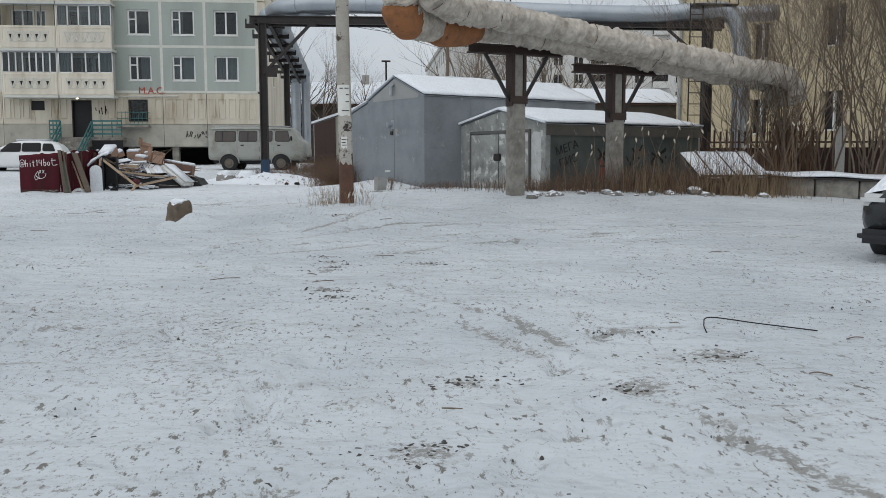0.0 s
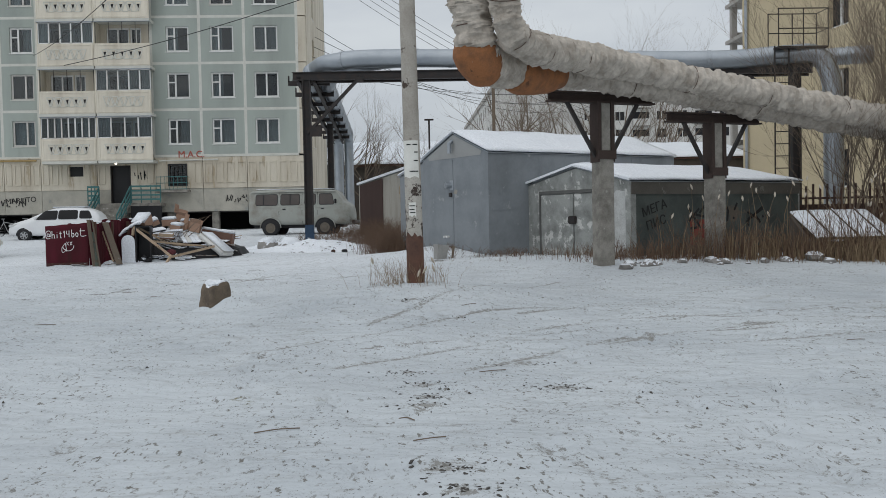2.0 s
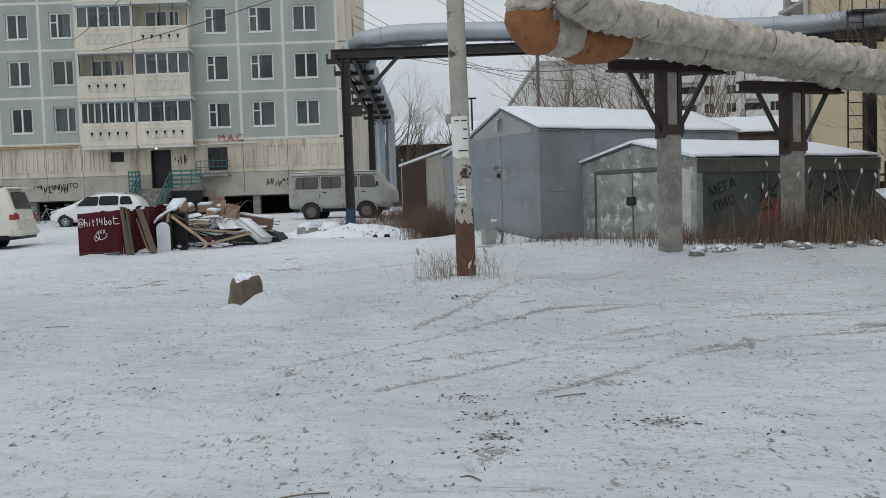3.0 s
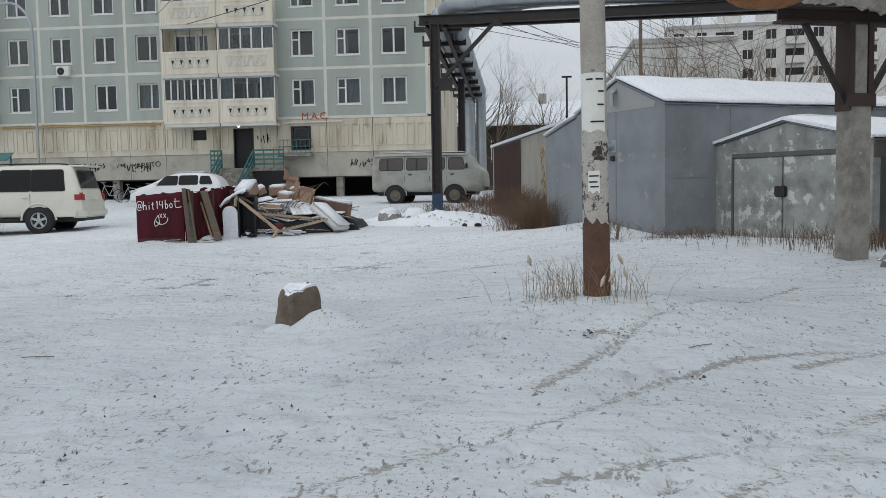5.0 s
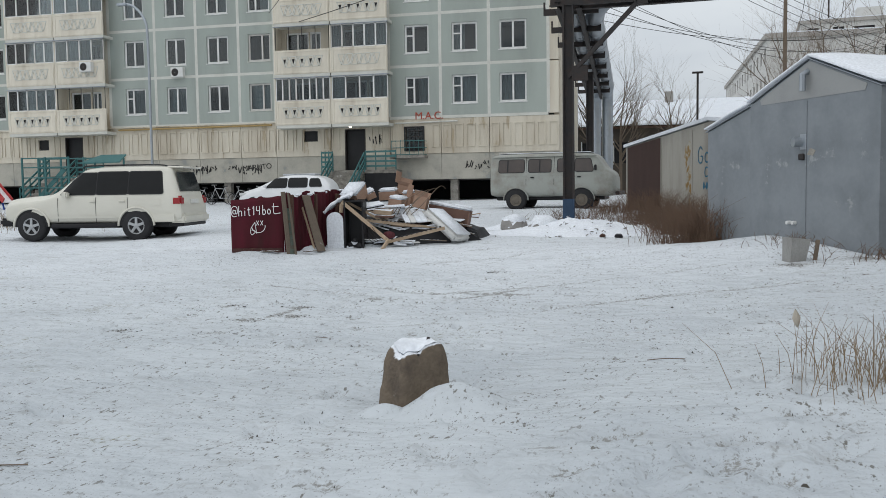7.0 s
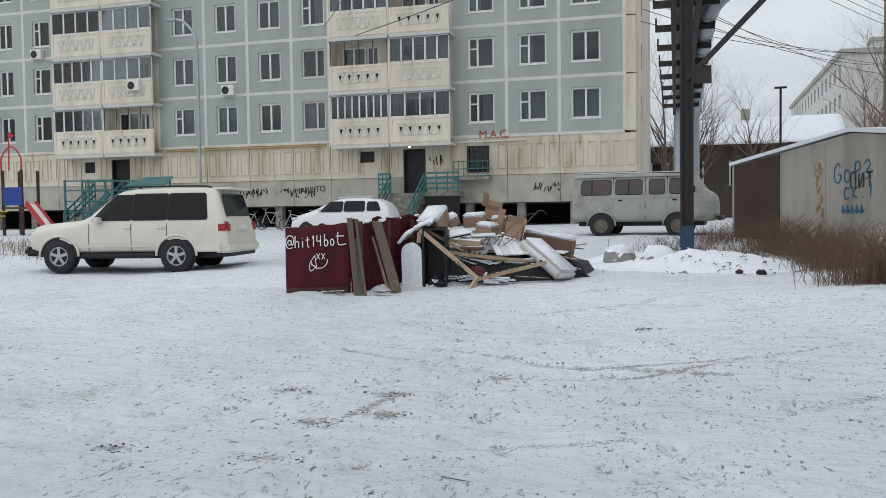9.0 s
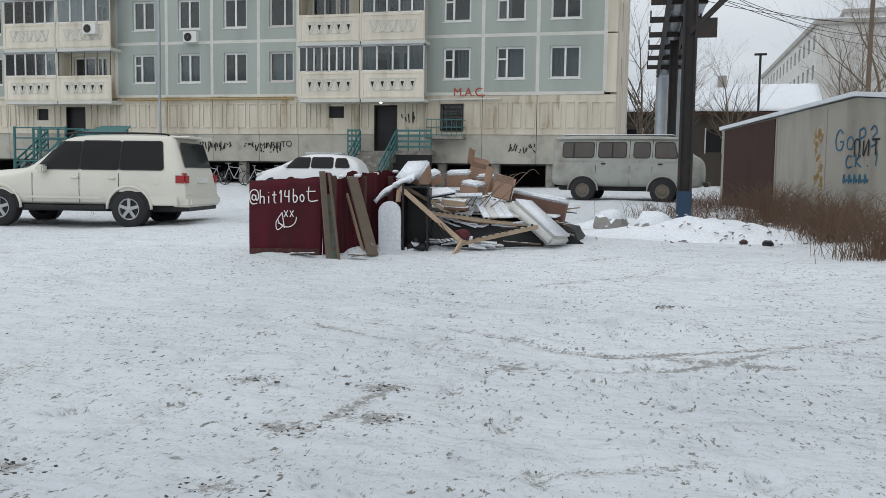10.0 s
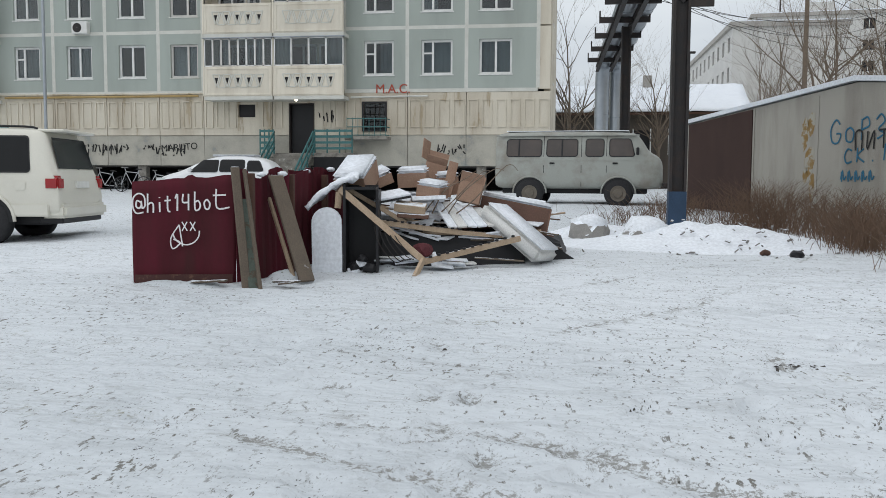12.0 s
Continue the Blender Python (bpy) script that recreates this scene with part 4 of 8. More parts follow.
for x in (1.05, 1.18):
    part("hinge_bolt", tube(B(), [(x, 0, 0.92), (x, -0.07, 0.92)], 0.03, 10), WHITE_FRAME, g1)
part("gable_pipe", tube(B(), [(1.42, -0.1, 2.95), (1.42, -0.1, 3.2), (1.42, 0.0, 3.25)], 0.05, 8), ZINC, g1)
for i in range(3):
    part("seam_strip", box(B(), 2.92, 2.935, 1.5 * (i + 1) - 0.03, 1.5 * (i + 1) + 0.03, 0.2, 2.82), GARAGE_BLUE, g1)
part("seam_strip", box(B(), 2.92, 2.93, 0.1, 6.0, 1.55, 1.6), GARAGE_BLUE, g1)
GABLE = mat("bare_grey_gable_sheet", (0.33, 0.335, 0.33), 0.55, metal=0.2, dark=(0.24, 0.245, 0.245), scale=1.5, bump=0.05)
part("gable_sheet", prism(B(), [(0.3, 2.84), (2.62, 2.84), (2.66, 2.93), (1.46, 3.40), (0.26, 2.93)], 0.006, pose(0, -0.006, 0)), GABLE, g1, "lighter bare grey gable sheet")
g1b = garage("garage", "smaller grey-blue sheet garage with patched paint and a low roof", (-0.52, 27.05), U + 180, 1.33, 6.0, 0.2, (2.5, 2.8), 2.84, GARAGE_BLUE, GARAGE_BLUE, peak=0.97)

g3 = garage("garage", "low garage with pale double doors, dark side wall and snowy roof", (2.5, 23.9), U + 180, 3.45, 5.4, 0.2, (2.1, 2.05), 2.42, GARAGE_GREY, GARAGE_BLACK, peak=0.5, verge=0.05)
part("door", bbox(0.55, 1.68, -0.035, 0.0, 0.45, 1.86, 0.006), GARAGE_GREY, g3, "pale worn steel door leaf")
part("door", bbox(1.72, 2.85, -0.035, 0.0, 0.45, 1.86, 0.006), GARAGE_GREY, g3, "pale worn steel door leaf")
RIM = mat("grey_painted_rim", (0.12, 0.12, 0.115), 0.7, dark=(0.07, 0.065, 0.06), scale=4)
for x in (0.5, 2.86):
    part("door_frame", box(B(), x, x + 0.05, -0.05, 0.0, 0.4, 1.95), RIM, g3)
part("door_frame", box(B(), 0.55, 2.86, -0.05, 0.0, 1.88, 1.95), RIM, g3)
part("corner_post", bbox(3.3, 3.455, -0.02, 0.14, 0.2, 2.0, 0.006), GARAGE_GREY, g3)
part("padlock_cover", bbox(1.56, 1.82, -0.1, -0.035, 1.2, 1.38, 0.02, 2), STEEL_DARK, g3)
part("whitewash_patch", prism(B(), [(2.95, 0.62), (3.2, 0.55), (3.29, 0.7), (3.3, 1.86), (3.02, 1.9), (2.94, 1.8)], 0.008, pose(0, -0.008, 0)), mat("flaking_whitewash", (0.52, 0.53, 0.52), 0.8, dark=(0.36, 0.36, 0.35), scale=4, amount=1.0, patch=(0.2, 0.2, 0.19), patch_scale=7, patch_at=0.62), g3)
part("eave_band", box(B(), 3.452, 3.475, 0.0, 5.4, 1.80, 2.07), mat("grey_brown_eave_sheet", (0.12, 0.11, 0.095), 0.8, dark=(0.07, 0.065, 0.06), scale=2, patch=(0.2, 0.19, 0.17), patch_scale=3, patch_at=0.6), g3, "grey-brown eave sheet")
part("red_patch", box(B(), 3.452, 3.458, 1.7, 2.3, 0.7, 1.25), mat("red_oxide_patch", (0.22, 0.05, 0.04), 0.8, patch=(0.07, 0.075, 0.07), patch_scale=5, patch_at=0.5), g3)
SIDE = pose(3.458, 0, 0, 0, 0, 90)
letters("writing", "\u041c\u0415\u0413\u0410", 0.27, BLACK_PAINT, SIDE @ pose(0.65, 0, 1.5, 0, -16, 0), g3)
letters("writing", "\u041f\u0418\u0421", 0.27, BLACK_PAINT, SIDE @ pose(0.7, 0, 1.2, 0, -16, 0), g3)
rg = random.Random(11)
for base in (1.9, 2.9, 3.8):
    for q in range(6):
        bm = beam(B(), (base + rg.uniform(-0.3, 0.3), 0, 1.3 + rg.uniform(-0.25, 0.3)), (base + rg.uniform(-0.3, 0.3), 0, 1.3 + rg.uniform(-0.25, 0.3)), 0.006, 0.05)
        ob = part("writing", bm, BLACK_PAINT, g3)
        ob.matrix_local = SIDE

U2 = math.degrees(math.atan2(4.5, -1.82))
g2 = garage("garage", "pale weathered garage with a brown rusted door and snowy roof edge", (-2.28, 39.76), U2 + 180, 11.4, 5.5, 0.3, (2.80, 2.6), 3.20, GARAGE_PALE, GARAGE_PALE, peak=0.53, verge=0.09)
part("door", prism(B(), [(0.2, 0.6), (2.85, 0.6), (2.85, 2.96), (0.2, 2.79)], 0.03, pose(0, -0.035, 0)), RUST_DOOR, g2, "brown rusted door sheet")
part("panel_seam", box(B(), 4.98, 5.02, -0.015, 0.0, 0.6, 3.05), GARAGE_PALE, g2)
part("panel_seam", box(B(), 2.87, 2.92, -0.02, 0.0, 0.6, 2.97), GARAGE_PALE, g2)
RUST_STAIN = mat("ochre_rust_stain", (0.30, 0.19, 0.07), 0.85, dark=(0.40, 0.36, 0.28), scale=5, amount=1.0, patch=(0.42, 0.40, 0.34), patch_scale=5, patch_at=0.5)
for x, z, w, hgt in ((4.62, 2.45, 0.12, 0.45), (4.8, 2.6, 0.12, 0.32), (4.78, 1.9, 0.16, 0.4), (4.66, 1.6, 0.08, 0.24), (4.86, 1.4, 0.08, 0.4)):
    part("rust_stain", prism(B(), [(x - w, z - hgt * 0.3), (x - w * 0.3, z - hgt), (x + w * 0.4, z - hgt * 0.8), (x + w, z - hgt * 0.1), (x + w * 0.8, z + hgt * 0.4), (x, z + hgt * 0.5), (x - w * 0.8, z + hgt * 0.2)], 0.003, pose(0, -0.003, 0)), RUST_STAIN, g2)
SCRAWL = {"G": [[(0.9, 0.8), (0.5, 1.0), (0.05, 0.6), (0.2, 0.05), (0.75, 0.0), (1.0, 0.35), (0.6, 0.4)]], "o": [[(0.5, 0.6), (0.15, 0.45), (0.2, 0.05), (0.7, 0.0), (0.85, 0.4), (0.5, 0.6)]], "p": [[(0.2, 0.0), (0.2, 0.9)], [(0.2, 0.85), (0.7, 0.95), (0.85, 0.6), (0.25, 0.45)]],
          "?": [[(0.1, 0.8), (0.5, 1.0), (0.8, 0.7), (0.3, 0.4), (0.8, 0.2), (0.2, 0.0)]], "C": [[(0.9, 0.85), (0.4, 0.95), (0.1, 0.45), (0.35, 0.0), (0.9, 0.1)]], "K": [[(0.15, 1.0), (0.1, 0.0)], [(0.8, 0.9), (0.15, 0.45), (0.9, 0.0)]], ".": [[(0.4, 0.0), (0.45, 0.08)]],
          "\u041f": [[(0.1, 0.0), (0.1, 1.0), (0.8, 1.0), (0.8, 0.0)]], "\u0418": [[(0.1, 1.0), (0.1, 0.0), (0.8, 1.0), (0.8, 0.0)]], "\u0422": [[(0.0, 1.0), (1.0, 1.0)], [(0.5, 1.0), (0.5, 0.0)]], "|": [[(0.2, 0.0), (0.3, 1.1)]]}
for word, x, z, w, hgt, material, y in (("Gop?", 5.37, 2.14, 0.36, 0.42, BLUE_SPRAY, -0.012), ("CK.|", 5.76, 1.76, 0.30, 0.26, BLUE_SPRAY, -0.012), ("\u041f\u0418\u0422", 6.05, 1.98, 0.28, 0.32, BLACK_PAINT, -0.022)):
    for k, ch in enumerate(word):
        hand_strokes("letter", SCRAWL[ch], g2, (x + k * w * 1.08, z + 0.01 * k), (w * 0.8, hgt), 0.036, material, y)
for k in range(5):
    x = 5.7 + 0.18 * k
    hand_strokes("letter", [[(0.0, 0.2), (0.3, 1.0), (0.6, 0.2), (1.0, 0.5)], [(0.1, 0.9), (0.2, 0.0)]], g2, (x, 1.42), (0.14, 0.2), 0.035, BLUE_SPRAY)

# ---- heating pipes on their supports ----
def wrapped_pipe(pts, radius, seed, rust):
    """A pipe bandaged in grey cloth, lumpy and creased, with one stretch of rust laid bare below."""
    p = thing("heating_pipe", "heating pipe wrapped in sagging grey cloth with bare orange rust", "pipe")
    path = smooth_path(pts, 110)
    bm = B()
    rings = []
    s, side, seg = 0.0, None, 30
    for i, q in enumerate(path):
        s += (q - path[i - 1]).length if i else 0
        dd = (path[min(i + 1, len(path) - 1)] - path[max(i - 1, 0)]).normalized()
        side = (side - dd * side.dot(dd)).normalized() if side else dd.orthogonal().normalized()
        up = dd.cross(side)
        base = radius * (1 + 0.11 * noise.noise((s * 0.9, seed, 0)) + 0.07 * noise.noise((s * 3.1, seed, 2)))
        tight = 0.5 + 0.5 * noise.noise((s * 0.7, seed, 7))
        ring = []
        for k in range(seg):
            a = 2 * math.pi * k / seg
            ca, sa = math.cos(a), math.sin(a)
            lap = s * (4.5 + seed * 0.25) + 0.55 * math.sin(a + seed) + 2.2 * noise.noise((s * 0.9, seed, 4)) + 0.9 * noise.noise((ca * 1.3, sa * 1.3, s * 1.7 + seed))
            fold = (lap % 1.0) ** 2
            pleat = abs(noise.noise((ca * 0.8 + seed, sa * 0.8, s * 6.5))) + 0.55 * abs(noise.noise((ca * 1.9 + seed, sa * 1.9, s * 13)))
            sag = 0.10 * max(0, noise.noise((s * 1.9, seed, 9))) * max(0, -(ca * side.z + sa * up.z))
            dent = noise.noise((ca * 1.7, sa * 1.7 + seed, s * 3.2))
            r = base * (1.08 + (0.06 + 0.10 * tight) * fold - 0.42 * pleat + 0.14 * dent + sag)
            ring.append(bm.verts.new(q + r * (ca * side + sa * up)))
        rings.append(ring)
    for a, b in zip(rings, rings[1:]):
        for k in range(seg):
            bm.faces.new((a[k], a[(k + 1) % seg], b[(k + 1) % seg], b[k]))
    bm.faces.new(rings[0][::-1])
    bm.faces.new(rings[-1])
    part("cloth_wrap", bm, WRAP, p, smooth=True)
    for a, b, drop in rust:
        stretch = path[int(a * 110):int(b * 110)]
        n = len(stretch)
        radii = [radius * 1.1 * min(1.0, 0.82 + 0.9 * min(k, n - 1 - k) / n) for k in range(n)]
        bm = tube(B(), [q + Vector(drop) for q in stretch], radii, 24)
        for v in bm.verts:
            v.co += 0.015 * Vector((noise.noise(v.co * 5), noise.noise(v.co * 5 + Vector((9, 0, 0))), noise.noise(v.co * 5 + Vector((0, 9, 0)))))
        part("bare_pipe", bm, RUST_ORANGE, p, "bare orange-rusted pipe", smooth=True)
    R = random.Random(seed)
    i = 60
    while i < len(path) - 4:
        d = (path[i + 1] - path[i - 1]).normalized()
        m = Matrix.Translation(path[i]) @ d.to_track_quat("Y", "Z").to_matrix().to_4x4() @ pose(0, 0, 0, R.uniform(-14, 14), 0, R.uniform(-14, 14))
        r = radius * 1.0
        part("binding_wire", lathe(B(), [(r, -0.006), (r + 0.008, 0), (r, 0.006)], 20, m), STEEL_RUST, p)
        i += R.randint(60, 150)
    return p


wrapped_pipe([(0.62, 15.75, 6.6), (0.60, 15.78, 5.2), (0.60, 15.85, 4.3), (0.72, 16.0, 3.72), (1.25, 16.55, 3.62), (2.6, 17.95, 3.80), (5.55, 19.25, 3.52), (8.0, 20.3, 3.25), (9.6, 20.95, 3.1), (9.95, 21.1, 2.6)], 0.29, 1, [(2.5, 3.45, (-0.02, -0.03, -0.075)), (4.0, 4.75, (0.0, -0.02, -0.07))])
wrapped_pipe([(1.06, 15.45, 6.6), (1.05, 15.45, 5.2), (1.04, 15.5, 4.35), (1.2, 15.7, 3.92), (1.75, 16.3, 3.84), (3.1, 17.6, 3.86), (5.95, 18.95, 3.56), (8.3, 19.95, 3.28), (9.8, 20.6, 3.12), (10.15, 20.8, 2.6)], 0.235, 5, [])


def support(x, y, turn, z0, ztop, blue):
    """A concrete column clamped in steel, with a braced cross-bar under the pipes."""
    c = thing("pipe_support", "weathered concrete column with rusty steel head and braced crossbar", "column", pose(x, y, 0, 0, 0, turn), "pipe supports")
    part("column", bbox(-0.15, 0.15, -0.14, 0.14, z0 - 0.5, ztop - 0.9, 0.02), CONCRETE, c)
    part("column", bbox(-0.10, 0.10, -0.12, 0.12, ztop - 0.9, ztop - 0.02, 0.02), CONCRETE, c)
    for sx in (-0.135, 0.135):
        part("steel_cheek", box(B(), sx - 0.035, sx + 0.035, -0.13, 0.13, ztop - 1.05, ztop), DARK_RUST, c)
    part("clamp", box(B(), -0.18, 0.18, -0.165, -0.135, ztop - 1.0, ztop - 0.85), DARK_RUST, c)
    bm = B()
    box(bm, -1.08, 1.06, -0.09, 0.09, ztop - 0.02, ztop + 0.01)
    box(bm, -1.08, 1.06, -0.09, 0.09, ztop + 0.135, ztop + 0.165)
    box(bm, -1.08, 1.06, -0.012, 0.012, ztop + 0.01, ztop + 0.135)
    part("crossbar", bm, DARK_RUST, c)
    for sx in (-1, 1):
        part("brace", beam(B(), (sx * 0.72, -0.02, ztop - 0.02), (sx * 0.15, -0.02, ztop - 0.95), 0.06, 0.06), STEEL_DARK, c)
    return c


support(3.08, 18.55, 20, 0.45, 3.36, False)
support(5.42, 19.5, 20, 0.5, 3.08, False)

# ---- steel trestle with zinc pipes ----
def ibeam(a, b, w, h):
    bm = B()
    a, b = Vector(a), Vector(b)
    beam(bm, a + Vector((0, 0, h / 2 - 0.012)), b + Vector((0, 0, h / 2 - 0.012)), w, 0.024)
    beam(bm, a - Vector((0, 0, h / 2 - 0.012)), b - Vector((0, 0, h / 2 - 0.012)), w, 0.024)
    beam(bm, a, b, 0.02, h - 0.05)
    return bm


def trestle():
    t = thing("pipe_trestle", "black steel trestle carrying zinc-clad pipes high over the yard", "trestle")
    L, R = Vector((-3.45, 31.4, 0)), Vector((10.83, 27.6, 0))
    d = (R - L).normalized()
    nrm = Vector((-d.y, d.x, 0))
    zb = 5.86
    posts = [((-3.45, 31.4), 0.3, zb), ((10.6, 27.5), 0.5, 5.25), ((-3.62, 42.3), 0.6, 5.65)]
    for (x, y), z0, z1 in posts:
        outline = [(-0.13, -0.13), (-0.09, -0.13), (-0.09, -0.03), (0.09, -0.03), (0.09, -0.13), (0.13, -0.13), (0.13, 0.13), (0.09, 0.13), (0.09, 0.03), (-0.09, 0.03), (-0.09, 0.13), (-0.13, 0.13)]
        bm = prism(B(), outline, z1 - z0, pose(x, y, z0, 90, 0, 0))
        part("post", bm, STEEL_DARK, t)
        part("post_foot", box(B(), x - 0.135, x + 0.135, y - 0.135, y + 0.135, z0, z0 + 0.95), mat("blue_painted_foot", (0.03, 0.06, 0.11), 0.6), t)
    zr = 5.28
    for off in (0.0, 0.55):
        part("beam", ibeam(L + nrm * off - d * 0.45 + Vector((0, 0, zb + 0.12)), R + nrm * off + d * 0.3 + Vector((0, 0, zr + 0.12)), 0.16, 0.26), STEEL_DARK, t)
    part("brace", beam(B(), (-3.45, 31.38, 4.15), L + d * 1.8 + Vector((0, 0, zb)), 0.09, 0.09), STEEL_DARK, t)
    part("brace", beam(B(), (-3.45, 31.5, 4.4), (-3.5, 33.2, 5.7), 0.09, 0.09), STEEL_DARK, t)
    part("brace", beam(B(), R + Vector((-0.25, -0.1, 4.2)), R - d * 1.4 + Vector((0, 0, zr)), 0.09, 0.09), STEEL_DARK, t)
    part("gusset", bbox(-3.33, -2.98, 31.28, 31.34, 4.05, 4.4, 0.005), STEEL_DARK, t)
    part("gusset", bbox(-1.85, -1.6, 30.85, 30.91, 5.68, 5.84, 0.005), STEEL_DARK, t)
    # run going back to the house
    for off in (-0.25, 0.25):
        part("beam", ibeam((-3.45 + off, 31.4, zb + 0.0), (-3.9 + off, 51.0, 5.6), 0.12, 0.2), STEEL_DARK, t)
    n = 8
    for i in range(n):
        f = (i + 0.35) / n
        y = 31.6 + 19 * f
        x = -3.45 - 0.45 * f
        z = zb - 0.26 * f
        part("bearer", box(B(), x - 0.68, x + 0.68, y - 0.05, y + 0.05, z - 0.02, z + 0.13), STEEL_DARK, t)
        for s in (-1, 1):
            part("bearer_end", box(B(), x + s * 0.66 - 0.02, x + s * 0.66 + 0.02, y - 0.05, y + 0.05, z + 0.1, z + 0.3), STEEL_DARK, t)
    # zinc pipes
    def zinc(pts, r):
        p = thing("clad_pipe", "silver zinc-clad heating pipe with overlapping sleeves", "pipe", group="zinc pipes")
        path = smooth_path(pts, 10)
        part("cladding", tube(B(), path, r, 20), ZINC, p, smooth=True)
        s = 0
        for i in range(1, len(path) - 1):
            s += (path[i] - path[i - 1]).length
            if s > 1.9:
                s = 0
                dd = (path[i + 1] - path[i - 1]).normalized()
                part("sleeve_band", lathe(B(), [(r, -0.05), (r + 0.014, -0.045), (r + 0.014, 0.045), (r, 0.05)], 20, Matrix.Translation(path[i]) @ dd.to_track_quat("Y", "Z").to_matrix().to_4x4()), ZINC, p)
    za, zc = zb + 0.25 + 0.27, zr + 0.25 + 0.27
    a0 = L + Vector((0, 0, za))
    b0 = R + Vector((0, 0, zc))
    zinc([(-3.95, 51.6, 1.9), (-3.93, 51.5, 5.2), (-3.88, 50.9, 5.95), (-3.85, 49.8, 6.02), (-3.6, 38, 6.15), (-3.5, 33.2, 6.2), a0 + d * 0.0 + nrm * 1.0, a0 + d * 0.9 + nrm * 0.1, a0 + d * 3 + nrm * 0.02, b0 - d * 3, b0 - d * 0.6, b0 + d * 0.4 + Vector((0, 0, -0.05)), b0 + d * 0.8 + Vector((0, 0, -0.8)), b0 + d * 0.85 + Vector((0, 0, -2.2)), b0 + d * 0.85 + Vector((0, 0, -4.6))], 0.27)
    zinc([(-3.4, 51.9, 1.9), (-3.4, 51.8, 5.2), (-3.38, 51.2, 5.95), (-3.3, 49.8, 6.02), (-3.1, 38, 6.15), (-2.95, 34.2, 6.2), a0 + d * 0.7 + nrm * 1.6, a0 + d * 1.8 + nrm * 0.7, a0 + d * 4 + nrm * 0.62, b0 - d * 3 + nrm * 0.6, b0 + d * 2 + nrm * 0.6], 0.25)
    # service platform and ladder at the far end
    pf = R + d * 0.1
    part("platform", box(B(), pf.x - 0.9, pf.x + 0.5, pf.y - 0.35, pf.y + 0.35, 5.92, 5.97), STEEL_DARK, t)
    for dx in (-0.9, -0.2, 0.5):
        for dy in (-0.35, 0.35):
            part("platform_post", tube(B(), [(pf.x + dx, pf.y + dy, 5.95), (pf.x + dx, pf.y + dy, 7.0)], 0.016, 6), STEEL_DARK, t)
    for z in (6.45, 7.0):
        part("platform_rail", tube(B(), [(pf.x - 0.9, pf.y - 0.35, z), (pf.x + 0.5, pf.y - 0.35, z), (pf.x + 0.5, pf.y + 0.35, z), (pf.x - 0.9, pf.y + 0.35, z)], 0.016, 6), STEEL_DARK, t)
    for dx in (-0.95, -0.55):
        part("ladder_rail", tube(B(), [(pf.x + dx, pf.y - 0.2, 0.6), (pf.x + dx, pf.y - 0.2, 6.0)], 0.022, 6), STEEL_DARK, t)
    for i in range(15):
        part("ladder_rung", tube(B(), [(pf.x - 0.95, pf.y - 0.2, 0.9 + i * 0.34), (pf.x - 0.55, pf.y - 0.2, 0.9 + i * 0.34)], 0.014, 6), STEEL_DARK, t)


trestle()

